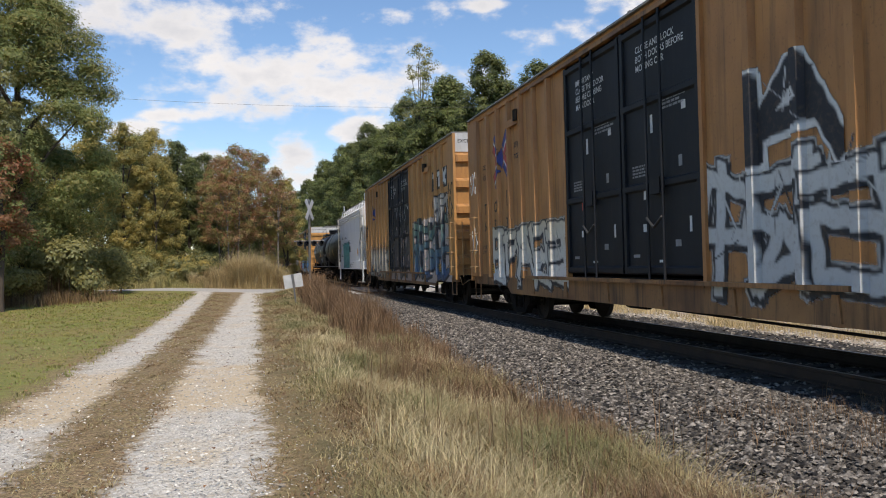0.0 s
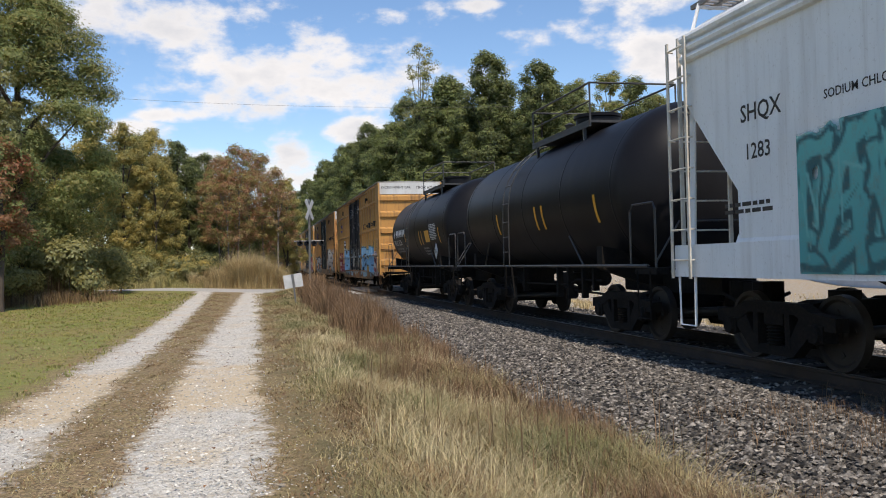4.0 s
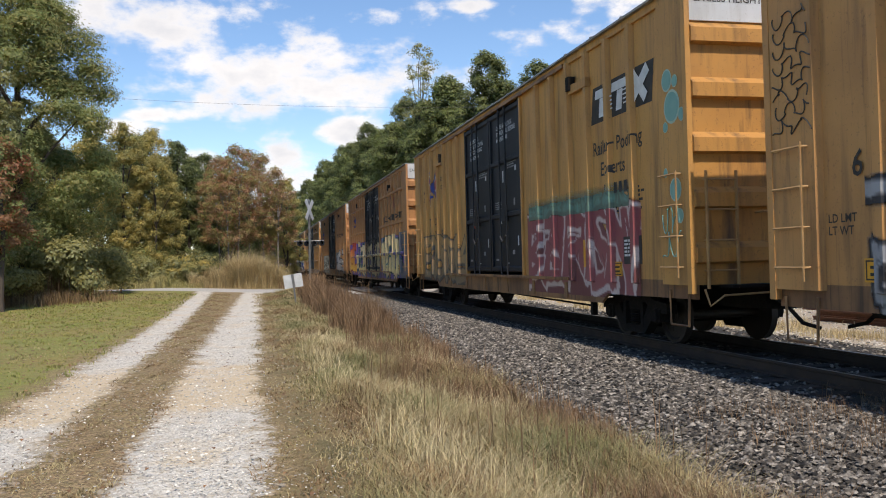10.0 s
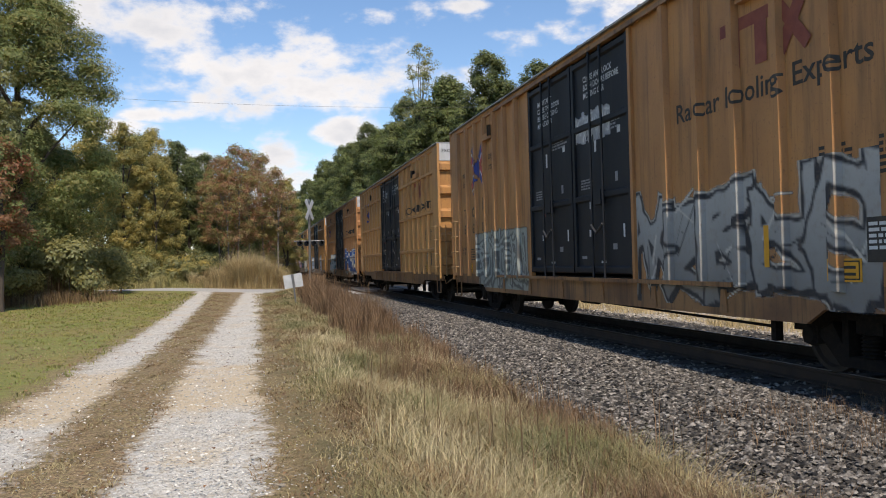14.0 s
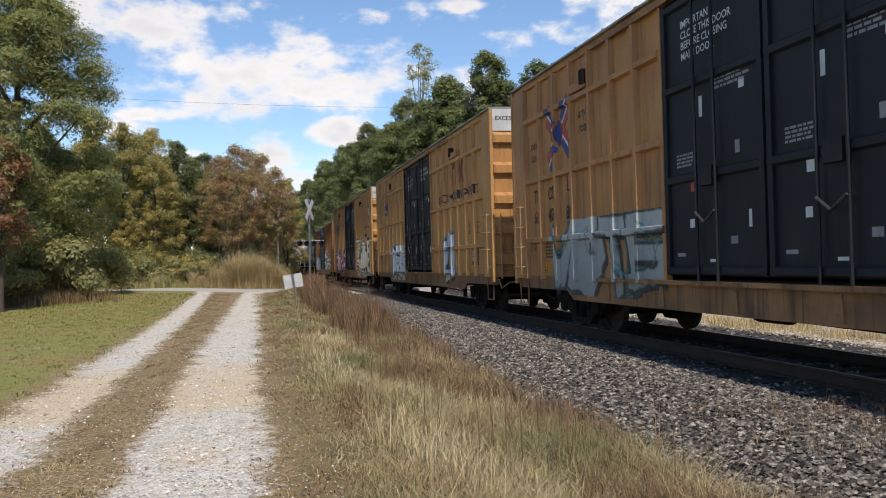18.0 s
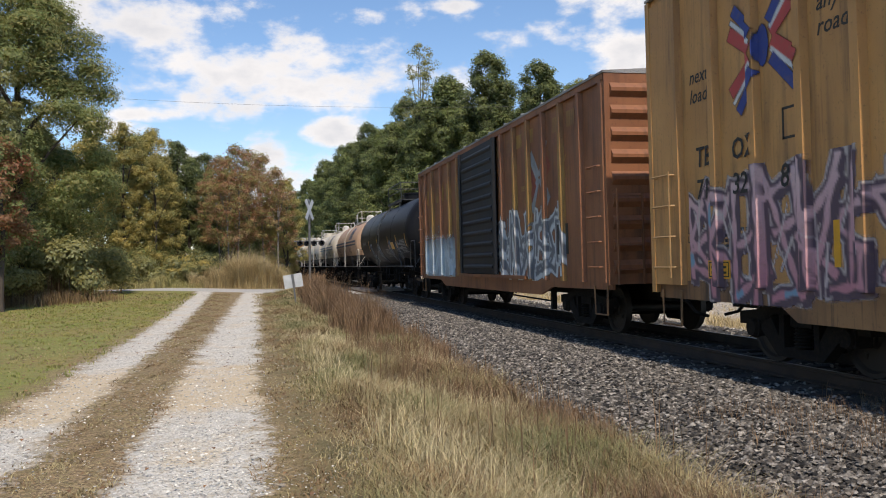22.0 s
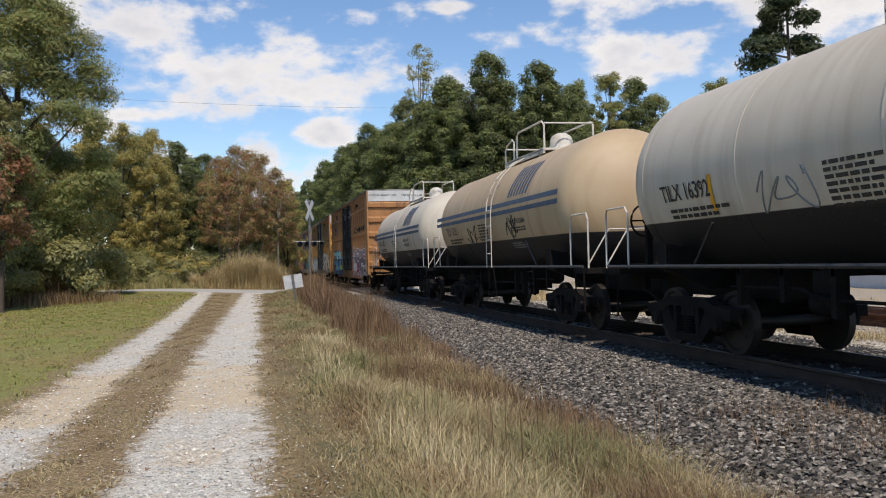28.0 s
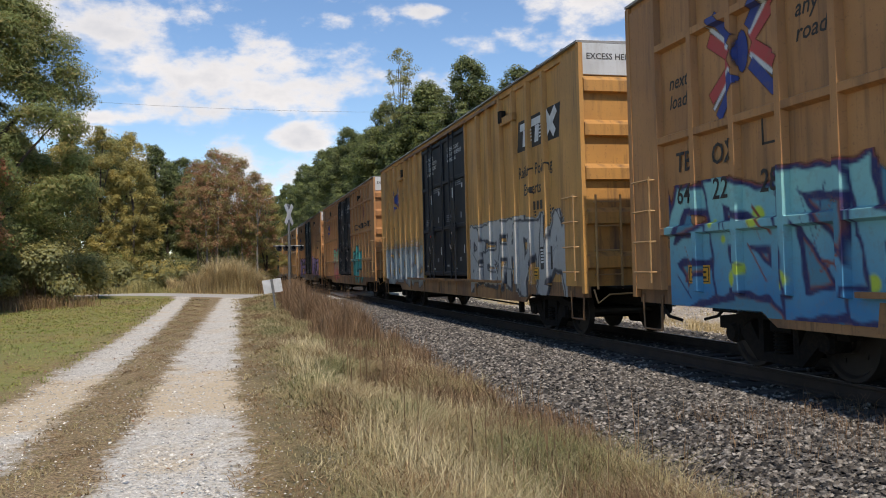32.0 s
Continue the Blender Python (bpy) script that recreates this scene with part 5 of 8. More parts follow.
    for words, size, a, z in (("SHQX", 0.30, 1.35, 3.02), ("1283", 0.27, 1.42, 2.56), ("SODIUM CHLORATE", 0.14, 2.9, 3.02), ("EMPTY LOAD\n1/8 ADJ.\nBLOCK", 0.11, 7.2, 1.46)):
        sign_text(words, size, M["letter_black"], car, (plane - 0.03 if z < 1.6 else plane, h - a, z))
    text_bars(car, (plane, h - 5.0, 2.85), 3, 1.1, 0.05, M["letter_black"], seed=3)
    text_bars(car, (plane, h - 0.95, 2.05), 2, 1.2, 0.05, M["letter_black"], seed=4)
    text_bars(car, (plane - 0.03, h - 6.1, 1.44), 3, 0.6, 0.05, M["letter_black"], seed=5)
    part("data_plate", Shape().box(plane - 0.004, plane, h - 6.1, h - 5.55, 2.15, 2.5).mesh("data_plate", M["letter_black"]), car)
    part("placard", Shape().prism([(-0.22, 0), (0, 0.22), (0.22, 0), (0, -0.22)], 0, plane - 0.012, plane).mesh("placard", M["reflector"]), car, (0, -h + 2.0, 2.1), "yellow diamond hazard placard")
    part("notice", Shape().box(plane - 0.02, plane - 0.012, h - 4.65, h - 4.05, 2.1, 2.55).mesh("notice", M["reflector"]), car, (0, 0, 0), "orange-yellow notice sheet")
    f = lettered(3.4, 1.6, 4, 11, (0.10, 0.40, 0.38), (0.06, 0.30, 0.30), (0.02, 0.10, 0.11), (0.14, 0.42, 0.40), back=(0.08, 0.34, 0.33), thick=0.24)
    spray(car, h - 2.45, 3.4, 1.18, 1.6, f, [], [], 0.0, plane - 0.03)
    return car


# ---- the train ----
TRACK_X = 7.446
PACE_AT, PACE = (0.0, 8.0, 15.0, 22.0, 32.0), (11.538, 12.088, 12.269, 12.57, 12.987)     # the train's speed at these times
CLOCK = np.linspace(0, 32, 1601)
_v = np.interp(CLOCK, PACE_AT, PACE)
WAY = np.concatenate([[0.0], np.cumsum((_v[1:] + _v[:-1]) / 2 * 0.02)])


def gone(t):
    """Metres that the train has come since 10 s."""
    return float(np.interp(t, CLOCK, WAY) - WAY[500])


TRAIN = []          # (car, y of its middle at 10 s)


def couple(car, near, length):
    car.matrix_basis = pose(TRACK_X, near + length / 2, 0)
    TRAIN.append((car, near + length / 2))
    return car


BASE = {}
WORDS = {"yellow": "weathered yellow", "tan": "faded tan", "orange": "dirty orange-brown"}
GREY, DARK, WHITE, CREAM = (0.34, 0.34, 0.35), (0.02, 0.02, 0.025), (0.66, 0.66, 0.64), (0.62, 0.55, 0.42)


def add_boxcar(near, style, paint, number, logo, story, far_paint=None, near_paint=None, extra=()):
    words = WORDS[paint] + (" ribbed boxcar with " if style == "fine" else " grid-ribbed boxcar with ") + story
    if (style, paint) not in BASE:
        car = BASE[style, paint] = boxcar(style, paint, words)
        fresh = car
        plain = copy_thing(car, Matrix.Identity(4))
        BASE[style, paint] = plain                      # kept bare for the next copies; it becomes the last car of its kind
        car = fresh
    else:
        car = copy_thing(BASE[style, paint], Matrix.Identity(4))
    car["label"] = words
    dress_boxcar(car, style, number, logo, far_paint, near_paint, extra)
    return couple(car, near, BOX_L)


def low_piece(y_left, w, h, count, seed, fill, low, edge, z0=0.72, **more):
    h += 0.0 if more.get("word") else 0.2
    return (y_left, w, z0, h, lettered(w, h, count, seed, fill, low, edge, **more))


def painted_bricks(u, v):
    """A red brick wall with pale joints, sprayed on with a ragged top."""
    row = np.floor(v / 0.22)
    a = np.mod(u + 0.2 * np.mod(row, 2), 0.42)
    joint = np.maximum(np.clip((0.035 - np.minimum(a, 0.42 - a)) / 0.02, 0, 1), np.clip((0.03 - np.mod(v, 0.22)) / 0.02, 0, 1))[..., None]
    top = 0.95 + 0.25 * np.sign(np.sin(u * 3.7)) + 0.12 * np.sign(np.sin(u * 8.1 + 1))
    rgb = np.asarray((0.26, 0.045, 0.05)) * (1 - joint) + np.asarray((0.50, 0.38, 0.34)) * joint
    return np.concatenate([rgb, (np.clip((top - v) / 0.04, 0, 1) * 0.95)[..., None]], -1)


P = 21.561
N5, N1, N21 = -32.471, -94.327, 267.752
FAR, NEAR = 9.0, -2.75                                   # where a piece starts on the far and on the near half
lead_car = add_boxcar(N1 - P, "fine", "orange", ("66", "32", "31"), "new", "cream and white graffiti",
           low_piece(8.0, 5.2, 1.55, 4, 3, CREAM, WHITE, DARK, halo=(0.58, 0.52, 0.44), thick=0.19, word="ENARE"),
           low_piece(-2.2, 7.1, 2.0, 4, 5, (0.60, 0.60, 0.58), (0.48, 0.49, 0.49), DARK, halo=(0.52, 0.52, 0.50), thick=0.17, word="PMSENB"),
           extra=(low_piece(-3.4, 1.7, 1.35, 1, 6, DARK, DARK, WHITE, z0=2.35, thick=0.2, word="A"), low_piece(-6.2, 2.4, 1.2, 2, 7, DARK, (0.10, 0.22, 0.28), (0.50, 0.58, 0.60), z0=2.5, thick=0.28, word="OS")))
grey_car = add_boxcar(N1, "fine", "tan", ("6", "66", "95", "8"), "new", "grey, black and blue graffiti",
           low_piece(8.9, 6.2, 1.5, 5, 8, (0.48, 0.40, 0.30), (0.34, 0.30, 0.24), (0.05, 0.05, 0.05), halo=(0.5, 0.42, 0.34), fade=0.4),
           low_piece(-2.7, 6.4, 2.1, 4, 9, (0.14, 0.22, 0.16), (0.05, 0.10, 0.20), DARK, back=(0.60, 0.48, 0.41), thick=0.19, level=True),
           extra=(low_piece(2.4, 4.8, 2.3, 3, 10, (0.05, 0.05, 0.05), (0.10, 0.09, 0.09), (0.03, 0.03, 0.03), back=(0.48, 0.38, 0.34), thick=0.15),
                  low_piece(-6.6, 2.4, 0.8, 2, 12, (0.46, 0.42, 0.36), (0.40, 0.36, 0.32), DARK, z0=2.6, halo=(0.03, 0.03, 0.03), thick=0.2),
                  low_piece(0.9, 2.2, 0.9, 3, 13, (0.45, 0.45, 0.44), (0.45, 0.45, 0.44), (0.03, 0.03, 0.03), z0=2.95, thick=0.05)))
couple(hopper_car(), -73.1, 11.7)
TB = tank_car("tank_black", "black acid tank car with white lettering and yellow strips", 11.6, trim="grab_black", dome="flat", lad_y=0.7, band_y=(2.0, -0.86, -1.3, -4.1))
couple(copy_thing(TB, Matrix.Identity(4)), -59.65, 11.6)
couple(TB, -46.73, 11.6)
first = add_boxcar(N5, "grid", "yellow", ("6", "75", "38", "7"), "caps", "blue and red graffiti",
           (8.9, 3.1, 0.88, 1.35, painted_bricks),
           low_piece(-2.0, 5.5, 1.65, 4, 22, (0.20, 0.40, 0.58), (0.24, 0.44, 0.60), DARK, halo=(0.60, 0.56, 0.30), thick=0.2, word="SPUB"),
           extra=(low_piece(5.75, 4.2, 1.55, 3, 21, (0.20, 0.38, 0.56), (0.25, 0.44, 0.60), DARK, halo=(0.56, 0.54, 0.42), thick=0.24),
                  low_piece(5.9, 1.2, 0.75, 3, 26, DARK, DARK, WHITE, z0=2.35, thick=0.22, word="THE"),
                  low_piece(-7.4, 1.8, 1.25, 2, 23, (0.24, 0.04, 0.045), (0.20, 0.04, 0.04), (0.50, 0.42, 0.38), back=(0.22, 0.04, 0.045), thick=0.1),
                  low_piece(1.9, 3.2, 1.6, 3, 24, (0.10, 0.11, 0.11), (0.2, 0.2, 0.2), (0.36, 0.38, 0.36), thick=0.12)))
part("brake_wheel", Shape().ring_wheel(0.28, (-0.35, -0.30, 2.05)).mesh("brake_wheel", M["under"]), next(o for o in first.children if o.name.startswith("end_wall") and o.location.y < 0))
second_car = add_boxcar(N5 + P, "fine", "tan", ("6", "75", "38", "2"), "caps", "silver graffiti",
           low_piece(8.4, 5.2, 1.3, 5, 31, GREY, (0.25, 0.25, 0.26), DARK),
           low_piece(-3.3, 5.4, 1.95, 4, 32, (0.54, 0.54, 0.54), (0.18, 0.18, 0.185), DARK, halo=(0.60, 0.58, 0.54), thick=0.19, word="EAOL"),
           extra=(low_piece(-2.75, 1.3, 0.75, 3, 35, DARK, DARK, DARK, z0=1.9, thick=0.2, word="THE"),))
third_car = add_boxcar(N5 + 2 * P, "fine", "yellow", ("6", "66", "20", "9"), "new", "pink and maroon graffiti",
           low_piece(8.9, 6.0, 1.6, 5, 33, (0.44, 0.25, 0.09), (0.24, 0.17, 0.10), (0.07, 0.06, 0.05), thick=0.17, word="ECNER"),
           low_piece(-2.6, 5.6, 1.75, 4, 34, (0.25, 0.055, 0.06), (0.30, 0.09, 0.09), (0.58, 0.46, 0.42), halo=(0.20, 0.05, 0.055), back=(0.20, 0.06, 0.06), thick=0.2, word="BARGA"),
           extra=(low_piece(-2.7, 5.2, 0.25, 7, 36, (0.13, 0.28, 0.22), (0.12, 0.22, 0.17), (0.10, 0.15, 0.11), z0=2.25, thick=0.16, fade=0.6),))
add_boxcar(N5 + 3 * P, "grid", "orange", ("67", "23", "24"), "caps", "a purple graffiti band",
           low_piece(9.7, 3.1, 1.95, 3, 41, (0.50, 0.06, 0.035), (0.66, 0.40, 0.05), (0.20, 0.03, 0.03), back=(0.16, 0.10, 0.34), level=True, thick=0.2, word="HO"),
           low_piece(-2.4, 5.0, 1.95, 6, 42, (0.68, 0.52, 0.27), (0.66, 0.50, 0.22), (0.02, 0.05, 0.06), halo=(0.02, 0.16, 0.17), back=(0.16, 0.10, 0.34), level=True, thick=0.20, word="NIOC"),
           extra=(low_piece(6.6, 3.9, 1.95, 3, 47, (0.66, 0.54, 0.32), (0.62, 0.46, 0.20), (0.02, 0.06, 0.08), halo=(0.03, 0.14, 0.20), back=(0.16, 0.10, 0.34), level=True, thick=0.22, word="HITI"), low_piece(-7.4, 2.35, 1.95, 1, 48, (0.13, 0.12, 0.125), (0.12, 0.11, 0.12), (0.02, 0.11, 0.12), back=(0.16, 0.10, 0.34), level=True, thick=0.3, word="O"), low_piece(2.7, 5.05, 1.95, 4, 43, (0.50, 0.41, 0.23), (0.42, 0.34, 0.17), (0.02, 0.04, 0.05), halo=(0.02, 0.08, 0.09), back=(0.10, 0.065, 0.21), level=True, thick=0.2, word="LENEA"),))
add_boxcar(N5 + 4 * P, "fine", "orange", ("66", "62", "09"), "mixed", "silver and black graffiti",
           low_piece(7.2, 4.2, 1.3, 5, 44, (0.40, 0.42, 0.37), (0.34, 0.36, 0.32), (0.10, 0.10, 0.09), back=(0.36, 0.38, 0.33), level=True, thick=0.12),
           low_piece(-2.35, 5.4, 1.75, 4, 45, (0.42, 0.41, 0.38), (0.20, 0.19, 0.175), DARK, halo=(0.56, 0.52, 0.45), thick=0.18, word="AREPO"),
           extra=(low_piece(0.4, 1.9, 0.4, 4, 46, WHITE, WHITE, GREY, z0=3.5, thick=0.1),))
add_boxcar(N5 + 5 * P, "grid", "tan", ("64", "21", "20"), "caps", "no graffiti")
add_boxcar(N5 + 6 * P, "grid", "orange", ("66", "47", "85"), "caps", "blue graffiti with pale edges",
           low_piece(7.6, 4.9, 1.45, 5, 51, (0.40, 0.42, 0.40), (0.26, 0.28, 0.27), (0.03, 0.04, 0.04), halo=(0.10, 0.26, 0.26), thick=0.2, word="NOTS"),
           low_piece(-2.4, 6.3, 1.75, 4, 52, (0.03, 0.11, 0.36), (0.03, 0.05, 0.12), (0.62, 0.58, 0.46), halo=(0.03, 0.07, 0.20), thick=0.19, word="NTWIZ"))
add_boxcar(N5 + 7 * P, "grid", "tan", ("64", "12", "60"), "caps", "small white graffiti",
           low_piece(6.1, 3.3, 1.5, 3, 53, WHITE, (0.6, 0.6, 0.6), DARK, halo=(0.62, 0.62, 0.6), back=(0.58, 0.58, 0.57), level=True, thick=0.2, word="ALB"),
           low_piece(-4.2, 1.25, 1.45, 1, 54, (0.50, 0.52, 0.55), (0.55, 0.57, 0.6), DARK, halo=(0.2, 0.35, 0.35), thick=0.2))
add_boxcar(N5 + 8 * P, "fine", "tan", ("71", "32", "8"), "new", "pink, blue and white graffiti",
           low_piece(8.9, 6.0, 1.6, 7, 55, (0.64, 0.44, 0.44), (0.55, 0.22, 0.25), (0.10, 0.06, 0.08), halo=(0.60, 0.50, 0.46), spots=(0.20, 0.34, 0.44), thick=0.15),
           low_piece(-2.7, 6.3, 1.95, 5, 56, (0.68, 0.62, 0.48), (0.56, 0.50, 0.38), (0.05, 0.045, 0.04), halo=(0.60, 0.54, 0.42), back=(0.52, 0.45, 0.33), thick=0.12),
           extra=(low_piece(2.2, 1.9, 1.0, 3, 57, (0.13, 0.13, 0.13), (0.13, 0.13, 0.13), (0.04, 0.04, 0.04), z0=2.9, thick=0.06), low_piece(-0.3, 1.9, 1.1, 3, 58, (0.22, 0.22, 0.22), (0.22, 0.22, 0.22), (0.05, 0.05, 0.05), z0=3.3, thick=0.08),
                  low_piece(2.3, 4.5, 0.9, 6, 59, (0.25, 0.25, 0.24), (0.2, 0.2, 0.2), (0.03, 0.03, 0.03), z0=1.2, thick=0.06)))


for _c, _y, _z, _w, _h, _n, _m in ((second_car, 9.70, 2.74, 0.62, 1.40, 8, "letter_black"), (second_car, 7.75, 1.95, 0.5, 0.45, 2, "letter_white"), (second_car, -8.9, 2.75, 0.7, 1.0, 3, "letter_black"), (grey_car, -9.0, 2.6, 0.65, 1.2, 3, "letter_black"),
                                   (grey_car, 9.7, 2.7, 0.6, 0.7, 2, "letter_black"), (lead_car, 9.7, 3.2, 0.5, 0.6, 2, "letter_white"), (lead_car, 9.65, 1.6, 0.5, 0.7, 2, "letter_white"), (third_car, -9.1, 1.3, 0.5, 0.9, 2, "tag_teal")):
    tag(_c, _y, _z, _w, _h, _n, int(_y * 10) % 97, M[_m], RIB if abs(_y) > 8.5 else 0.0)


M["tag_mint"] = surface("mint_tag_paint", (0.40, 0.52, 0.42), (0.34, 0.47, 0.38), 6.0, 0.65, bump=0)
for _u, _v, _rx, _rz in ((9.45, 3.55, 0.23, 0.245), (9.32, 3.95, 0.15, 0.165), (9.55, 3.90, 0.085, 0.09), (9.72, 3.40, 0.085, 0.10), (9.25, 3.28, 0.075, 0.08), (9.50, 2.36, 0.17, 0.17), (9.22, 2.62, 0.06, 0.07), (9.60, 1.98, 0.11, 0.11)):
    for _k, _m in ((1.0, "tag_mint"), (0.86, "tag_teal")):
        flat_shape(third_car, "graffiti", [[(_u + _k * _rx * math.cos(q), _v + _k * _rz * math.sin(q)) for q in [math.pi * k / 12 for k in range(24)]]], M[_m], RIB + (0.006 if _k == 1 else 0.010), "sprayed teal bubbles with pale outlines")


def old_boxcar():
    """A lower, rust-brown boxcar with one sliding door."""
    car = thing("boxcar", "rusty brown boxcar with a black sliding door and grey graffiti", "railcar", "cars of the freight train")
    L, top, low = 16.38, 4.58, 0.98
    h, hw = L / 2, 1.53
    p = M["rust"]
    d0, d1 = -1.45, 1.83
    for a, b in ((-h, d0), (d1, h)):
        part("side_wall", Shape().box(SHEET, SHEET + 0.04, a, b, low, top).mesh("side_wall", p), car)
    part("side_wall", Shape().box(-SHEET - 0.04, -SHEET, -h, h, low, top).mesh("side_wall", p), car)
    ribs = [-8.05, -7.0, -6.0, -5.0, -4.0, -3.0, -2.0, 2.5, 3.55, 4.75, 6.0, 7.1, 8.05]
    for y in ribs:
        part("post", post_mesh(0.06, M["rust_yellow"] if -7 < y < 7 and y not in (-2.0, -5.0, 4.75) else p, low, top - 0.1), car, (0, y, 0))
    part("top_chord", Shape().box(SHEET - 0.07, SHEET + 0.06, -h, h, top - 0.12, top).mesh("top_chord", p), car)
    part("side_sill", Shape().prism([(-h, 0.86), (-h, 1.04), (h, 1.04), (h, 0.86), (5.2, 0.84), (4.5, 0.66), (-4.5, 0.66), (-5.2, 0.84)], 0, SHEET - 0.002, SHEET + 0.05).mesh("side_sill", p), car)
    door = part("door", Shape().box(SHEET - 0.10, SHEET - 0.06, d0 - 0.1, d1 + 0.1, 1.08, top - 0.12).mesh("door", M["door_black"]), car, (0, 0, 0), "black corrugated sliding door")
    for k in range(11):
        z = 1.25 + 0.3 * k
        part("door_rib", Shape().prism([(SHEET - 0.10, z - 0.07), (SHEET - 0.14, z - 0.02), (SHEET - 0.14, z + 0.02), (SHEET - 0.10, z + 0.07)], 1, d0 + 0.15, d1 - 0.15).mesh("door_rib", M["door_black"]), door)
    for y in (d0 - 0.05, d1 + 0.05):
        part("door_stile", Shape().box(SHEET - 0.15, SHEET - 0.06, y - 0.06, y + 0.06, 1.08, top - 0.12).mesh("door_stile", M["door_black"]), door)
    part("door_track", Shape().box(SHEET - 0.12, SHEET - 0.05, -3.8, d1 + 0.4, 0.98, 1.06).mesh("door_track", p), car)
    roof = Shape().prism([(-hw, top), (-hw, top + 0.04), (0, top + 0.14), (hw, top + 0.04), (hw, top)], 1, -h - 0.03, h + 0.03)
    for k in range(12):
        roof.prism([(-hw, top + 0.04), (0, top + 0.14), (hw, top + 0.04), (hw, top + 0.08), (0, top + 0.18), (-hw, top + 0.08)], 1, -h + 0.5 + 1.3 * k, -h + 0.58 + 1.3 * k)
    part("roof", roof.mesh("roof", M["roof_metal"]), car)
    part("floor", Shape().box(-1.36, 1.36, -h, h, 0.96, 1.06).mesh("floor", M["under"]), car)
    for s in (-1, 1):
        e = part("end_wall", Shape().box(-hw + 0.02, hw - 0.02, -0.02, 0.03, 0.95, top).mesh("end_wall", p), car, (0, s * h, 0), turn=(0, 0, 0 if s < 0 else 180))
        for k in range(9):
            part("end_rib", Shape().prism([(-0.02, -0.12), (-0.09, -0.03), (-0.09, 0.03), (-0.02, 0.12)], 0, -hw + 0.12, hw - 0.12).mesh("end_rib", p), e, (0, 0, 1.25 + 0.38 * k))
        ladder(e, (-hw + 0.15, -0.06, 1.2), 4, 0.46, 0.42, M["rust"], "x", True, "end_ladder")
        coupler(car, s * h, s)
        ladder(car, (SHEET - 0.05, s * (h - 0.45) - 0.25, 1.25), 5, 0.5, 0.44, M["rust"], "y", False, "grab_iron")
        part("stirrup_step", shared("stirrup", None), car, (0, s * (h - 0.42), 0))
        bogie(car, s * 6.0)
    part("centre_sill", Shape().box(-0.3, 0.3, -h + 0.1, h - 0.1, 0.62, 0.98).mesh("centre_sill", M["under"]), car)
    part("brake_rod", shared("brake_rod", None), car, (0, 1.0, 0))
    u, v = 4.6, 3.15
    flat_shape(car, "emblem", [strip((u - 0.55, v + 0.55), (u - 0.05, v), 0.26), strip((u - 0.05, v), (u - 0.5, v - 0.7), 0.22), strip((u + 0.45, v + 0.75), (u + 0.1, v), 0.22), strip((u + 0.1, v), (u + 0.6, v - 0.55), 0.26)],
               M["letter_grey"], 0.006, "faded grey arms of a crossed emblem")
    flat_shape(car, "emblem", [strip((u - 0.62, v + 0.2), (u - 0.2, v - 0.15), 0.26), strip((u + 0.62, v + 0.3), (u + 0.3, v), 0.3), strip((u - 0.25, v - 0.1), (u - 0.55, v - 0.45), 0.2)], M["letter_red"], 0.004, "faded red arms of a crossed emblem")
    sign_text("any\nroad", 0.30, M["rust_yellow"], car, (SHEET - 0.004, -5.75, 3.30), slant=0.25)
    sign_text("next\nload", 0.26, M["rust_yellow"], car, (SHEET - 0.004, -3.35, 2.95), slant=0.25)
    for word, a, z in (("RB", 1.6, 2.35), ("OX", 2.7, 2.35), ("37", 1.5, 1.95), ("30", 2.9, 1.95)):
        sign_text(word, 0.36, M["letter_grey"], car, (SHEET - 0.004, h - a, z))
    flat_shape(car, "logo", [[(-h + 1.1 + 0.75 * k, 3.35), (-h + 1.45 + 0.75 * k, 3.35), (-h + 1.45 + 0.75 * k, 3.85), (-h + 1.1 + 0.75 * k, 3.85)] for k in range(5)], M["rust_yellow"], 0.004, "worn yellow blocks of old lettering")
    flat_shape(car, "logo", [[(-0.1 + 0.8 * k, 3.95), (0.3 + 0.8 * k, 3.95), (0.3 + 0.8 * k, 4.25), (-0.1 + 0.8 * k, 4.25)] for k in range(2, 9)], M["rust_yellow"], 0.004, "worn yellow blocks of old lettering")
    ps = [(y, 0.06) for y in ribs]
    spray(car, -0.7, 5.4, 0.95, 1.65, lettered(5.4, 1.65, 6, 61, (0.16, 0.16, 0.17), (0.12, 0.12, 0.13), (0.55, 0.55, 0.53), thick=0.19), ps, [], RIB, SHEET)
    spray(car, 7.5, 4.4, 0.95, 1.5, lettered(4.4, 1.5, 4, 62, (0.46, 0.52, 0.54), (0.40, 0.48, 0.50), (0.5, 0.55, 0.56), back=(0.42, 0.48, 0.50), fade=0.5), ps, [], RIB, SHEET)
    part("data_plate", Shape().box(SHEET - 0.012, SHEET - 0.004, -6.2, -5.6, 1.5, 2.1).mesh("data_plate", M["letter_black"]), car)
    return couple(car, 161.39, L)


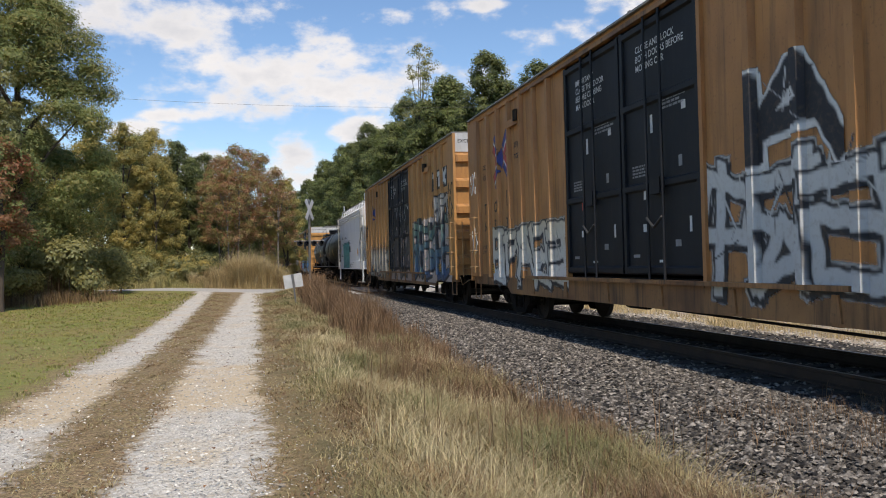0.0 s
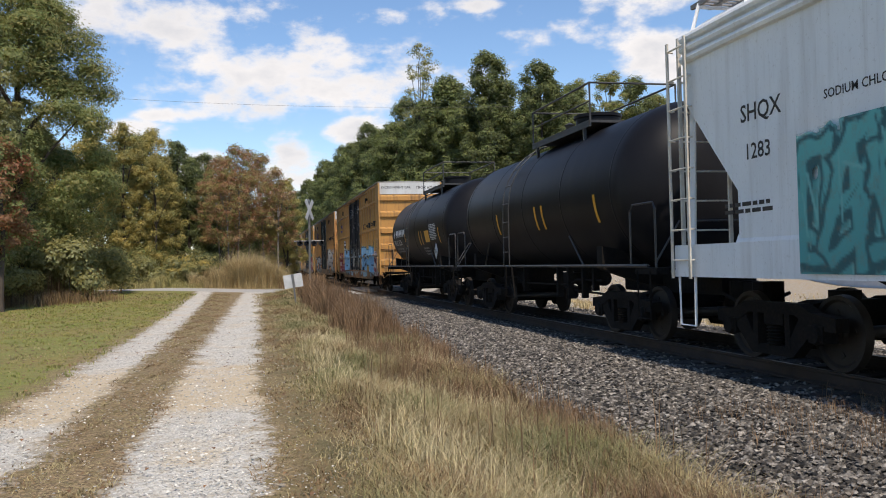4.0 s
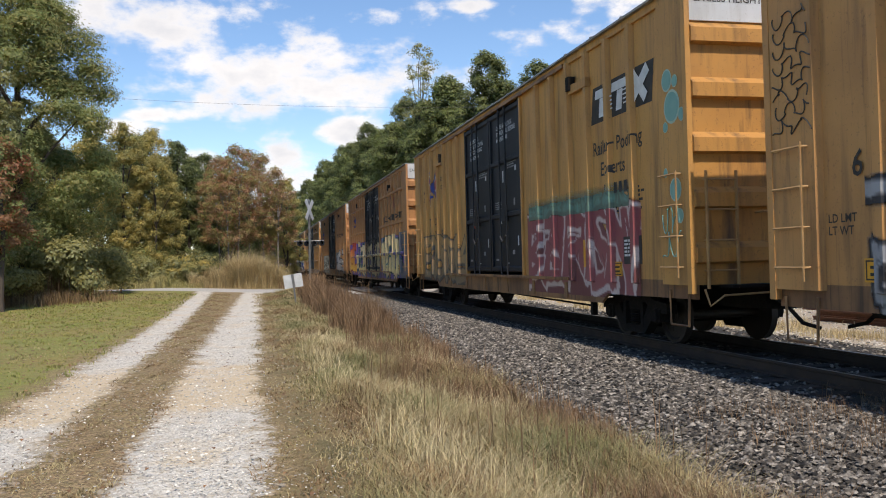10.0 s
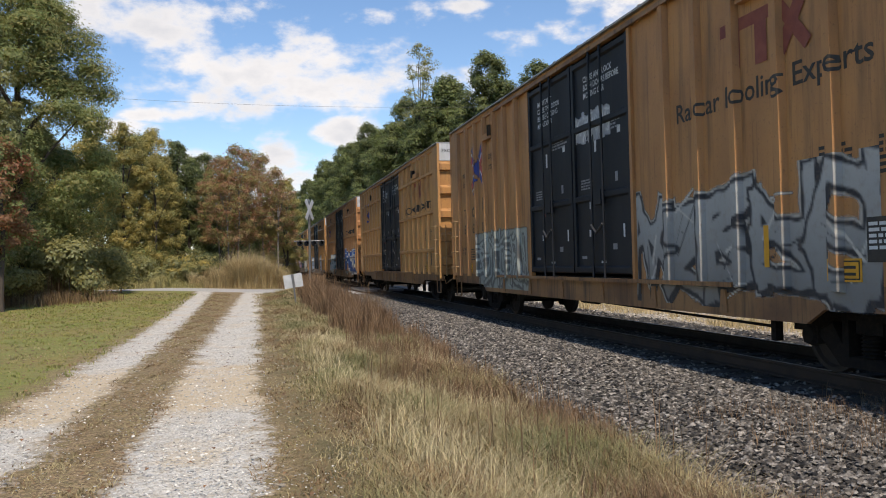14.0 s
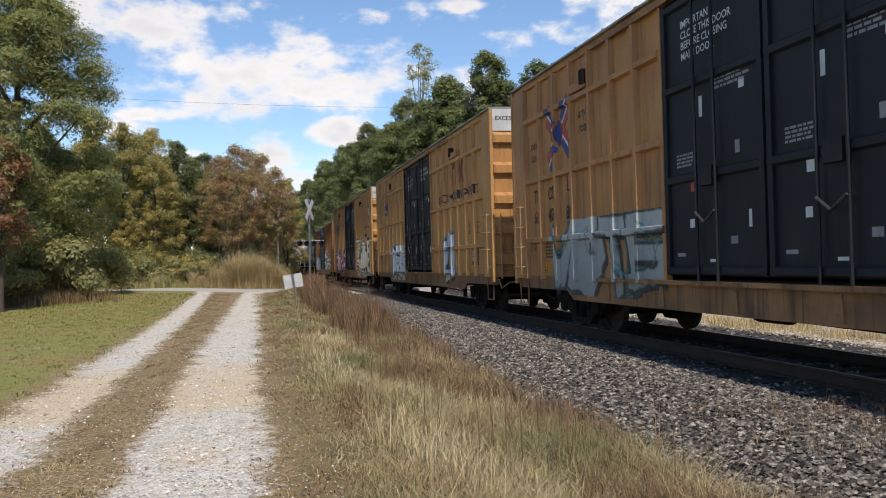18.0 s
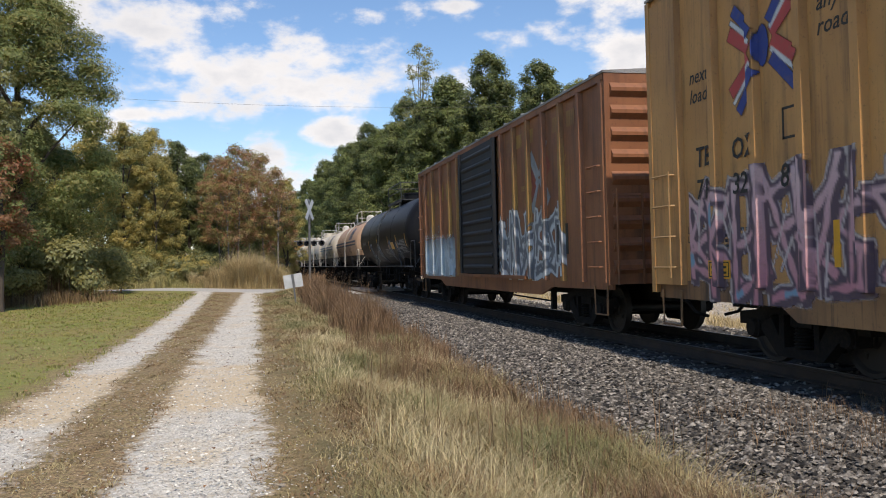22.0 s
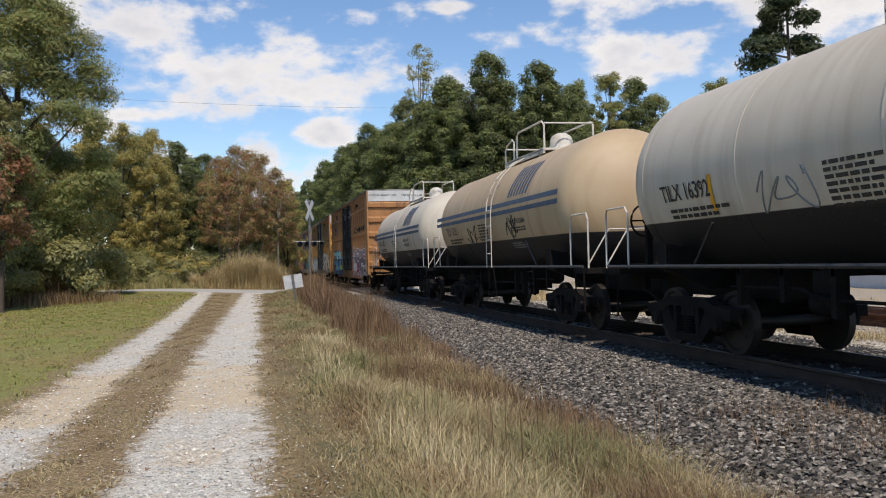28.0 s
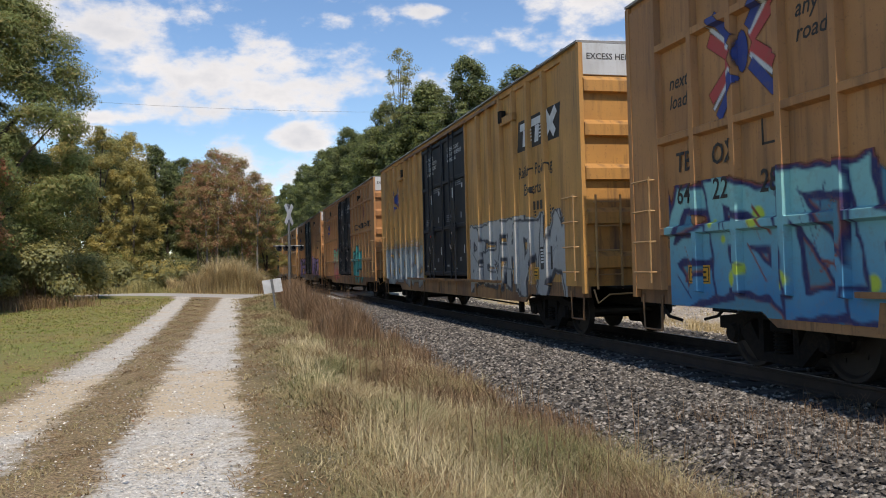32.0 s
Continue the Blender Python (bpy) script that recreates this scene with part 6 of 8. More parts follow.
old_boxcar()
black = tank_car("tank_black", "long glossy black tank car with scrawled white tags", 15.45, r=1.55, cz=2.66, trim="grab_black", dome="flat", lad_y=-0.6, band_y=(6.72, 3.65, 0.76, -2.43, -4.58, -6.75))
couple(black, 179.75, 15.45)
shell_text("GATX 9961", 0.28, M["letter_grey"], black, 5.85, 2.35, 1.55, 2.66)
shell_bars(black, -1.2, 2.05, 6, 1.1, 0.035, M["letter_grey"], 1.55, 2.66, 3)
shell_bars(black, -5.4, 2.35, 9, 1.2, 0.035, M["letter_grey"], 1.55, 2.66, 4)
shell_bars(black, -4.75, 2.25, 2, 0.6, 0.10, M["letter_grey"], 1.55, 2.66, 14)
for _y, _k in ((3.3, 1), (0.85, 2), (-2.3, 3), (-4.2, 4)):
    scrawl(black, _y, 1.95, 0.7, 0.62, _k, M["letter_grey"], 1.55, 2.66)
shell_patch(black, "placard", [(3.07, 2.02), (3.84, 2.02), (3.84, 2.32), (3.07, 2.32)], 1.55, 2.66, M["reflector"], 0.02, "yellow notice panel")
TANK_L, TANK_R, TANK_Z = 12.3, 1.46, 2.58
SLURRY = (("tank_tan", "tan stained slurry tank car with dark stripes and black belly", "SHPX 204381", 209.0, True),
          ("tank_white", "white slurry tank car with dark stripes and black belly", "", 223.35, True),
          ("tank_white", "dirty white tank car with yellow strips and black belly", "TILX 16392", 237.3, False),
          ("tank_cream", "cream rust-stained slurry tank car with blue stripes", "TILX 16331", 251.45, True),
          ("tank_white", "white slurry tank car with blue stripes, stained at its end", "NATX 160057", 265.8, True))
for paint, words, mark, far_end, striped in SLURRY:
    c = tank_car(paint, words, TANK_L, TANK_R, TANK_Z, "grab_white", True, "round" if striped else "flat", striped, () if striped else (3.2, -0.2, -3.7))
    couple(c, far_end - TANK_L, TANK_L)
    if mark:
        shell_text(mark, 0.34, M["letter_black"], c, 4.55, 2.22, TANK_R, TANK_Z, 0.82)
    if striped:
        shell_text("LIMESTONE SLURRY", 0.15, M["letter_black"], c, -1.9, 2.28, TANK_R, TANK_Z, 0.9)
        shell_bars(c, -1.9, 2.20, 2, 1.2, 0.035, M["letter_black"], TANK_R, TANK_Z, 5)
        for k in range(7):                                # a painted logo of slanted bars over the stripes
            R_ = TANK_R + 0.01
            y = -2.0 - 0.22 * k
            arc = [(f, math.asin((2.92 + 0.70 * f - TANK_Z) / TANK_R)) for f in (0.0, 0.2, 0.4, 0.6, 0.8, 1.0)]
            part("logo", Shape().add([(-R_ * math.cos(q), y + 0.25 * (1 - f) - d, TANK_Z + R_ * math.sin(q)) for f, q in arc for d in (0.0, 0.13)], [(2 * j, 2 * j + 1, 2 * j + 3, 2 * j + 2) for j in range(5)])
                 .mesh("logo", M["stripe_blue"]), c, (0, 0, 0), "slanted blue bars of a logo")
        for y in (3.1, -3.4):
            part("rust_band", Shape().lathe([(y, TANK_R + 0.003), (y + 0.12, TANK_R + 0.003)], 1, 48, (0, 0, TANK_Z)).mesh("rust_band", M["tank_tan"], True), c)
    if mark in ("TILX 16331", "TILX 16392"):
        scrawl(c, 2.2, 2.15, 1.1, 0.36, 21 if striped else 22, M["letter_black" if striped else "letter_grey"], TANK_R, TANK_Z)
        scrawl(c, -1.6, 2.2, 0.8, 0.4, 23, M["letter_black"], TANK_R, TANK_Z)
    shell_bars(c, 4.4, 2.1, 2, 1.5, 0.05, M["letter_black"], TANK_R, TANK_Z, 6)
    shell_bars(c, 0.9, 2.40, 7, 1.0, 0.045, M["letter_black"], TANK_R, TANK_Z, 7)
    shell_bars(c, -1.6, 1.85, 3, 1.0, 0.03, M["letter_grey"], TANK_R, TANK_Z, 8)

add_boxcar(N21, "grid", "orange", ("64", "22", "28"), "caps", "cyan and grey-pink graffiti",
           low_piece(8.9, 6.3, 1.75, 5, 71, (0.26, 0.55, 0.50), (0.04, 0.22, 0.42), (0.02, 0.02, 0.10), halo=(0.24, 0.05, 0.03), spots=(0.50, 0.60, 0.05), back=(0.08, 0.26, 0.36), thick=0.19, word="GRZTN"),
           low_piece(-2.4, 6.3, 1.75, 4, 72, (0.20, 0.16, 0.17), (0.17, 0.135, 0.145), (0.58, 0.53, 0.54), back=(0.30, 0.035, 0.07), thick=0.17, word="THTZH"))
add_boxcar(N21 + P, "fine", "yellow", ("66", "71", "45"), "new", "grey and black graffiti",
           low_piece(9.1, 6.4, 1.5, 5, 73, (0.34, 0.36, 0.34), (0.30, 0.32, 0.31), (0.2, 0.2, 0.2), fade=0.4),
           low_piece(-2.5, 6.4, 1.75, 5, 74, (0.46, 0.45, 0.42), (0.34, 0.33, 0.31), (0.03, 0.03, 0.04), halo=(0.52, 0.50, 0.44), thick=0.2, word="BSFUA"))
add_boxcar(N21 + 2 * P, "grid", "orange", ("64", "30", "17"), "caps", "green and red graffiti",
           low_piece(5.2, 2.6, 1.7, 2, 75, (0.10, 0.36, 0.20), (0.50, 0.08, 0.08), (0.25, 0.03, 0.05), thick=0.24),
           low_piece(-2.7, 3.4, 1.7, 3, 76, (0.04, 0.34, 0.28), (0.05, 0.30, 0.26), (0.02, 0.10, 0.08), thick=0.2))
add_boxcar(N21 + 3 * P, "fine", "orange", ("66", "80", "52"), "new", "purple graffiti",
           low_piece(8.0, 5.0, 1.5, 4, 77, (0.20, 0.12, 0.24), (0.12, 0.08, 0.18), DARK), low_piece(-2.7, 5.0, 1.5, 4, 78, (0.22, 0.14, 0.24), (0.14, 0.08, 0.16), DARK))
add_boxcar(N21 + 4 * P, "grid", "tan", ("64", "18", "33"), "caps", "no graffiti")
add_boxcar(N21 + 5 * P, "fine", "tan", ("66", "35", "90"), "new", "no graffiti")
for _i, _k in enumerate(list(BASE)):
    couple(BASE[_k], N21 + (6 + _i) * P, BOX_L)
    BASE[_k]["label"] = WORDS[_k[1]] + " high boxcar with black doors, far down the train"
for _i in range(6):
    _c = copy_thing(BASE[list(BASE)[_i % len(BASE)]], Matrix.Identity(4))
    couple(_c, N21 + (6 + len(BASE) + _i) * P, BOX_L)
shell_bars(TB, 4.3, 2.02, 2, 1.5, 0.06, M["letter_grey"], 1.47, 2.62, 12)
shell_bars(TB, -2.7, 2.70, 10, 1.1, 0.032, M["letter_white"], 1.47, 2.62, 13)
shell_bars(TB, -0.95, 1.95, 3, 0.9, 0.06, M["letter_grey"], 1.47, 2.62, 15)
shell_text("PROX 15025", 0.32, M["letter_white"], TB, 4.5, 2.14, 1.47, 2.62, 0.95)
for _k in range(6):                                       # a white logo of six block letters with notches
    u = -4.0 + 0.34 * _k
    shell_patch(TB, "logo", [(u, 2.46), (u + 0.08, 2.46), (u + 0.09, 2.56), (u + 0.19, 2.56), (u + 0.20, 2.46), (u + 0.28, 2.46), (u + 0.30, 2.74), (u + 0.04, 2.74)], 1.47, 2.62, M["letter_white"], 0.02, "white block of a logo")
shell_patch(TB, "logo", [(-4.5, 2.52), (-4.36, 2.42), (-4.2, 2.56), (-4.26, 2.76), (-4.38, 2.62)], 1.47, 2.62, M["letter_white"], 0.02, "white emblem of a logo")
part("placard", Shape().prism([(-0.26, 0), (0, 0.26), (0.26, 0), (0, -0.26)], 0, -1.40, -1.38).mesh("placard", M["letter_white"]), TB, (0, -3.42, 1.78), "white diamond hazard placard")
sign_text("1830", 0.16, M["letter_black"], TB, (-1.406, -3.23, 1.73))
shell_patch(TB, "placard", [(1.85, 2.12), (2.57, 2.12), (2.57, 2.52), (1.85, 2.52)], 1.47, 2.62, M["reflector"], 0.02, "yellow notice panel")


# ---- ground ----
def smooth(a, b, v):
    t = np.clip((v - a) / (b - a), 0, 1)
    return t * t * (3 - 2 * t)


def ground_z(x, y):
    """Height of the ground: a lane left of a shallow verge, the ballast bank, and flat land beyond."""
    x, y = np.asarray(x, float), np.asarray(y, float)
    lane = -0.15 + 0.15 * smooth(20, 46, y)
    dip = -0.30 * smooth(0.8, 2.4, x) * (1 - smooth(36, 45, y))
    bank = (0.28 + 0.0 * x) * smooth(3.0, 5.4, x) * (1 - 0.15 * smooth(40, 44, y))
    far_side = -0.35 * smooth(9.6, 12.0, x) * (1 - smooth(38, 45, y))
    knoll = 0.27 * smooth(28, 50, y) * smooth(2.0, -6.0, x)
    swell = 0.05 * np.sin(x * 0.31 + 1.0) * np.sin(y * 0.23) * smooth(2.5, 6.0, -x)
    rise = 0.5 * smooth(48, 75, y) * smooth(-1, -14, x)
    skew = y - 0.30 * np.clip(4.0 - x, 0, 20)
    road = smooth(44.2, 45.6, skew) * (1 - smooth(52.0, 53.5, skew))
    z = lane + dip + bank + far_side + swell + rise + knoll
    bed = smooth(4.4, 5.2, x) * (1 - smooth(9.7, 10.5, x))
    z = z * (1 - bed) + bed * -0.21
    return z * (1 - road * (1 - bed)) + road * (1 - bed) * (-0.02 + knoll)


def axis_lines(spans):
    out = []
    for a, b, step in spans:
        out += list(np.arange(a, b, step))
    return np.array(out + [spans[-1][1]])


def ground_material():
    """Lawn, lane gravel, dirt, ballast and road, chosen by position along and across the track."""
    m, n, l, p = nodes_of("ground_cover")
    tc = n.new("ShaderNodeTexCoord")
    sep = n.new("ShaderNodeSeparateXYZ")
    l.new(tc.outputs["Object"], sep.inputs[0])
    edge = noise_node(n, l, 1.6, 5, 0.65)
    e2 = noise_node(n, l, 0.35, 4)
    wob = math_node(n, l, "MULTIPLY", math_node(n, l, "SUBTRACT", edge.outputs["Fac"], 0.5), 0.9)
    X = math_node(n, l, "ADD", sep.outputs["X"], wob)
    Y = math_node(n, l, "ADD", sep.outputs["Y"], wob)

    def band(src, a, b, soft):
        up = ramp(n, l, src, a - soft, a + soft)
        dn = ramp(n, l, src, b + soft, b - soft)
        return math_node(n, l, "MULTIPLY", up, dn)
    fine = noise_node(n, l, 28.0, 4, 0.7)
    tuft = noise_node(n, l, 9.0, 5, 0.7)
    pebble = n.new("ShaderNodeTexVoronoi")
    pebble.inputs["Scale"].default_value = 38.0
    l.new(tc.outputs["Object"], pebble.inputs["Vector"])
    lawn = mixc(n, l, ramp(n, l, e2.outputs["Fac"], 0.42, 0.66), (0.225, 0.265, 0.055), (0.32, 0.25, 0.08))
    lawn = mixc(n, l, math_node(n, l, "MULTIPLY", ramp(n, l, fine.outputs["Fac"], 0.44, 0.60), 0.8), lawn, (0.26, 0.165, 0.06))
    lawn = mixc(n, l, math_node(n, l, "MULTIPLY", ramp(n, l, tuft.outputs["Fac"], 0.50, 0.62), 0.55), lawn, (0.10, 0.13, 0.03))
    verge = mixc(n, l, ramp(n, l, edge.outputs["Fac"], 0.4, 0.62), (0.25, 0.18, 0.08), (0.15, 0.12, 0.05))
    dirt = mixc(n, l, ramp(n, l, fine.outputs["Fac"], 0.44, 0.58), (0.40, 0.28, 0.145), (0.13, 0.085, 0.042))
    dirt = mixc(n, l, math_node(n, l, "MULTIPLY", ramp(n, l, tuft.outputs["Fac"], 0.45, 0.62), 0.7), dirt, (0.22, 0.17, 0.065))
    stone = mixc(n, l, pebble.outputs["Color"], (0.43, 0.385, 0.31), (0.80, 0.75, 0.655))
    stone = mixc(n, l, math_node(n, l, "MULTIPLY", ramp(n, l, tuft.outputs["Fac"], 0.52, 0.66), 0.5), stone, (0.42, 0.34, 0.22))
    pale = noise_node(n, l, 0.9, 5, 0.65)
    sandy = math_node(n, l, "MULTIPLY", ramp(n, l, math_node(n, l, "ADD", pale.outputs["Fac"], math_node(n, l, "MULTIPLY", band(sep.outputs["Y"], 9.6, 14.0, 1.0), 0.30)), 0.52, 0.72), 0.75)
    sand = mixc(n, l, sandy, stone, (0.62, 0.47, 0.28))
    # ballast bed: shade in the gaps is put into the colour, darker between pebbles
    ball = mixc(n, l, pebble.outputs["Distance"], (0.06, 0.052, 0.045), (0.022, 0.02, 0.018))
    col = mixc(n, l, band(X, 0.0, 3.4, 0.35), lawn, verge)
    col = mixc(n, l, band(X, -3.0, 0.35, 0.25), col, dirt)
    # the two wheel tracks, which splay where the lane meets the road
    splay = math_node(n, l, "MULTIPLY", ramp(n, l, sep.outputs["Y"], 18.0, 46.0), 0.55)
    frayed = math_node(n, l, "ADD", math_node(n, l, "MULTIPLY", wob, 0.8), math_node(n, l, "MULTIPLY", math_node(n, l, "SUBTRACT", tuft.outputs["Fac"], 0.5), 0.75))
    XR = math_node(n, l, "SUBTRACT", math_node(n, l, "ADD", sep.outputs["X"], frayed), splay)
    right = band(XR, -1.00, 0.06, 0.10)
    XL = math_node(n, l, "ADD", math_node(n, l, "ADD", sep.outputs["X"], frayed), math_node(n, l, "MULTIPLY", splay, 0.3))
    left = band(XL, -2.64, -1.86, 0.13)
    near = ramp(n, l, sep.outputs["Y"], 54.0, 49.0)
    col = mixc(n, l, math_node(n, l, "MULTIPLY", math_node(n, l, "MAXIMUM", left, right), near), col, sand)
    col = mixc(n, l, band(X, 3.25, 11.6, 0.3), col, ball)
    col = mixc(n, l, ramp(n, l, X, 11.4, 12.4), col, mixc(n, l, ramp(n, l, tuft.outputs["Fac"], 0.42, 0.60), mixc(n, l, pebble.outputs["Color"], (0.30, 0.26, 0.21), (0.52, 0.47, 0.39)), (0.40, 0.29, 0.165)))
    askew = math_node(n, l, "SUBTRACT", Y, math_node(n, l, "MULTIPLY", math_node(n, l, "MAXIMUM", math_node(n, l, "SUBTRACT", 4.0, X), 0.0), 0.30))
    road = math_node(n, l, "MULTIPLY", band(askew, 45.6, 52.0, 0.3), ramp(n, l, X, -11.0, -7.5))
    col = mixc(n, l, road, col, mixc(n, l, ramp(n, l, fine.outputs["Fac"], 0.4, 0.6), (0.42, 0.40, 0.36), (0.50, 0.47, 0.42)))
    col = mixc(n, l, math_node(n, l, "MULTIPLY", ramp(n, l, askew, 52.0, 55.0), ramp(n, l, X, 4.5, 2.5)), col, (0.16, 0.13, 0.06))
    l.new(col, p.inputs["Base Color"])
    p.inputs["Roughness"].default_value = 0.95
    bn = n.new("ShaderNodeBump")
    bn.inputs["Strength"].default_value, bn.inputs["Distance"].default_value = 0.7, 0.03
    l.new(math_node(n, l, "ADD", pebble.outputs["Distance"], fine.outputs["Fac"]), bn.inputs["Height"])
    l.new(bn.outputs[0], p.inputs["Normal"])
    return m


gx = axis_lines([(-1500, -100, 200), (-100, -20, 8), (-20, -4, 1.0), (-4, 13, 0.2), (13, 30, 1.5), (30, 100, 10), (100, 1500, 200)])
gy = axis_lines([(-600, -30, 95), (-30, 0, 3), (0, 60, 0.5), (60, 120, 4), (120, 400, 40), (400, 2500, 350)])
GX, GY = np.meshgrid(gx, gy, indexing="ij")
GZ = ground_z(GX, GY)
_near = (GY < 45) & (np.abs(GX) < 14)
_rut = 0.04 * (np.exp(-((GX + 0.5) / 0.4) ** 2) + np.exp(-((GX + 2.27) / 0.35) ** 2)) * (GY < 46)
GZ = GZ - _rut + np.where(_near, 0.012 * np.sin(GX * 9.1 + GY * 3.3) * np.sin(GY * 5.7 - GX * 2.1), 0)
_i = np.arange(GX.size).reshape(GX.shape)
_me = bpy.data.meshes.new("ground")
_me.from_pydata(np.stack([GX, GY, GZ], -1).reshape(-1, 3).tolist(), [], np.stack([_i[:-1, :-1], _i[1:, :-1], _i[1:, 1:], _i[:-1, 1:]], -1).reshape(-1, 4).tolist())
_me.materials.append(ground_material())
for _q in _me.polygons:
    _q.use_smooth = True
ground = thing("ground", "grassy ground with a gravel lane and a stone railway bank", "ground", mesh=_me, kind="structure")


# ---- track ----
def rail_mesh(length):
    o = [(-0.07, -0.185), (0.07, -0.185), (0.07, -0.165), (0.012, -0.145), (0.012, -0.045), (0.037, -0.03), (0.037, -0.004), (0.03, 0.0), (-0.03, 0.0), (-0.037, -0.004), (-0.037, -0.03), (-0.012, -0.045), (-0.012, -0.145), (-0.07, -0.165)]
    return Shape().prism(o, 1, -25, length).mesh("rail", M["steel"])


track = thing("railway_track", "worn steel rails on dark wooden sleepers in stone ballast", "railway track", at=(TRACK_X, 0, 0), kind="structure")
for x in (-0.752, 0.752):
    part("rail", rail_mesh(900), track, (x, 0, 0))
    part("rail_head", Shape().box(-0.022, 0.022, -25, 900, 0.0, 0.002).mesh("rail_head", M["shiny"]), track, (x, 0, 0), "wheel-polished rail head")
M["tie"] = surface("creosoted_wood", (0.034, 0.026, 0.021), (0.055, 0.044, 0.036), 6.0, 0.9, each=0.3, bump=0.6, stretch=(0.4, 6, 6))
tie = Shape().prism([(-0.11, -0.36), (-0.115, -0.19), (-0.10, -0.18), (0.10, -0.18), (0.115, -0.19), (0.11, -0.36)], 0, -1.3, 1.3).mesh("sleeper", M["tie"])
rnd = random.Random(4)
for k in range(240):
    part("sleeper", tie, track, (rnd.uniform(-0.05, 0.05), 1.5 + 0.53 * k, rnd.uniform(-0.012, 0.006)), turn=(0, 0, rnd.uniform(-1.2, 1.2)))
plate = Shape().box(-0.10, 0.10, -0.09, 0.09, -0.188, -0.172).mesh("tie_plate", M["steel"])
for k in range(60):
    part("tie_plate", plate, track, (-0.752, 1.5 + 0.53 * k, 0))
M["crossing"] = surface("crossing_panel", (0.30, 0.28, 0.25), (0.22, 0.20, 0.18), 2.0, 0.9)
for x0, x1 in ((-1.5, -0.80), (-0.66, 0.66), (0.80, 1.5)):
    part("crossing_panel", Shape().box(x0, x1, 45.5, 52.1, -0.12, -0.008).mesh("crossing_panel", M["crossing"]), track)


# ---- loose stones and plants (stuff that nobody could count) ----
def mesh_np(name, verts, faces, material):
    me = bpy.data.meshes.new(name)
    verts = np.asarray(verts, np.float32).reshape(-1, 3)
    faces = np.asarray(faces, np.int32)
    k = faces.shape[1]
    me.vertices.add(len(verts))
    me.vertices.foreach_set("co", verts.ravel())
    me.loops.add(faces.size)
    me.loops.foreach_set("vertex_index", faces.ravel())
    me.polygons.add(len(faces))
    me.polygons.foreach_set("loop_start", np.arange(0, faces.size, k, dtype=np.int32))
    me.update(calc_edges=True)
    me.materials.append(material)
    return me


def stones(name, x, y, size, rng, material, label, lift=0.3):
    """Angular stones at the places x, y: each a squashed, skewed octahedron with cut corners."""
    base = np.array([(1, 0, 0), (0.2, 1, 0.1), (-1, 0.1, 0), (0, -1, 0.15), (0.15, 0.1, 0.8), (-0.2, 0, -0.7), (0.6, 0.65, 0.45), (-0.55, -0.6, 0.5)])
    tri = np.array([(0, 6, 4), (6, 1, 4), (0, 1, 6), (1, 2, 4), (2, 7, 4), (7, 3, 4), (2, 3, 7), (3, 0, 4)])
    n = len(x)
    a, b = rng.uniform(0, 2 * np.pi, n), rng.uniform(-0.6, 0.6, n)
    v = base[None] * rng.uniform(0.6, 1.25, (n, 8, 3)) * (size[:, None, None] * np.stack([np.ones(n), rng.uniform(0.6, 1, n), rng.uniform(0.5, 0.9, n)], -1)[:, None, :])
    c, s = np.cos(b)[:, None], np.sin(b)[:, None]
    vy, vz = v[..., 1] * c - v[..., 2] * s, v[..., 1] * s + v[..., 2] * c
    c, s = np.cos(a)[:, None], np.sin(a)[:, None]
    vx, vy = v[..., 0] * c - vy * s, v[..., 0] * s + vy * c
    z = ground_z(x, y) + size * lift
    verts = np.stack([vx + x[:, None], vy + y[:, None], vz + z[:, None]], -1)
    faces = (tri[None] + 8 * np.arange(n)[:, None, None]).reshape(-1, 3)
    return thing(name, label, "gravel", mesh=mesh_np(name, verts, faces, material), kind="stuff")


rng = np.random.default_rng(7)
M["ballast"] = surface("ballast_stone", (0.094, 0.080, 0.064), (0.034, 0.028, 0.022), 8.0, 0.9, fine=(0.49, 0.44, 0.37), fine_scale=16, fine_amount=0.48, island=0.95, bump=0.4)
M["pebble"] = surface("lane_pebble", (0.64, 0.61, 0.54), (0.43, 0.395, 0.33), 8.0, 0.9, island=0.55, bump=0.2)
M["yard_stone"] = surface("yard_stone", (0.52, 0.47, 0.39), (0.30, 0.27, 0.225), 8.0, 0.9, island=0.8, bump=0.2)


def spread(n, x0, x1, y0, y1, power):
    """Places in a strip, denser towards y0."""
    return rng.uniform(x0, x1, n), y0 + (y1 - y0) * rng.uniform(0, 1, n) ** power


bx, by = spread(78000, 2.9, 6.35, 3.0, 26.0, 1.55)
keep = bx > 3.15 + 0.35 * np.sin(by * 0.9) * np.sin(by * 2.3 + 1) + rng.normal(0, 0.18, len(bx))
keep &= (bx < 6.0 + rng.normal(0, 0.06, len(bx))) | ((np.mod(by - 1.5 + 0.13, 0.53) > 0.26) & (rng.uniform(0, 1, len(bx)) < 0.6))
bx, by = bx[keep], by[keep]
stones("ballast", bx, by, rng.uniform(0.4, 1.0, len(bx)) ** 1.5 * 0.038 * (1 + by / 40), rng, M["ballast"], "grey angular ballast stones heaped beside the rails")
bx, by = spread(12000, 3.2, 6.35, 24.0, 44.0, 1.0)
stones("ballast", bx, by, rng.uniform(0.025, 0.055, len(bx)), rng, M["ballast"], "grey angular ballast stones further along the bank")
bx, by = spread(14000, 6.2, 11.5, 3.0, 44.0, 1.3)
keep = (np.abs(np.abs(bx - TRACK_X) - 0.752) > 0.09) & ((np.mod(by - 1.5 + 0.115, 0.53) > 0.23) | (np.abs(bx - TRACK_X) > 1.3) | (rng.uniform(0, 1, len(bx)) < 0.12))
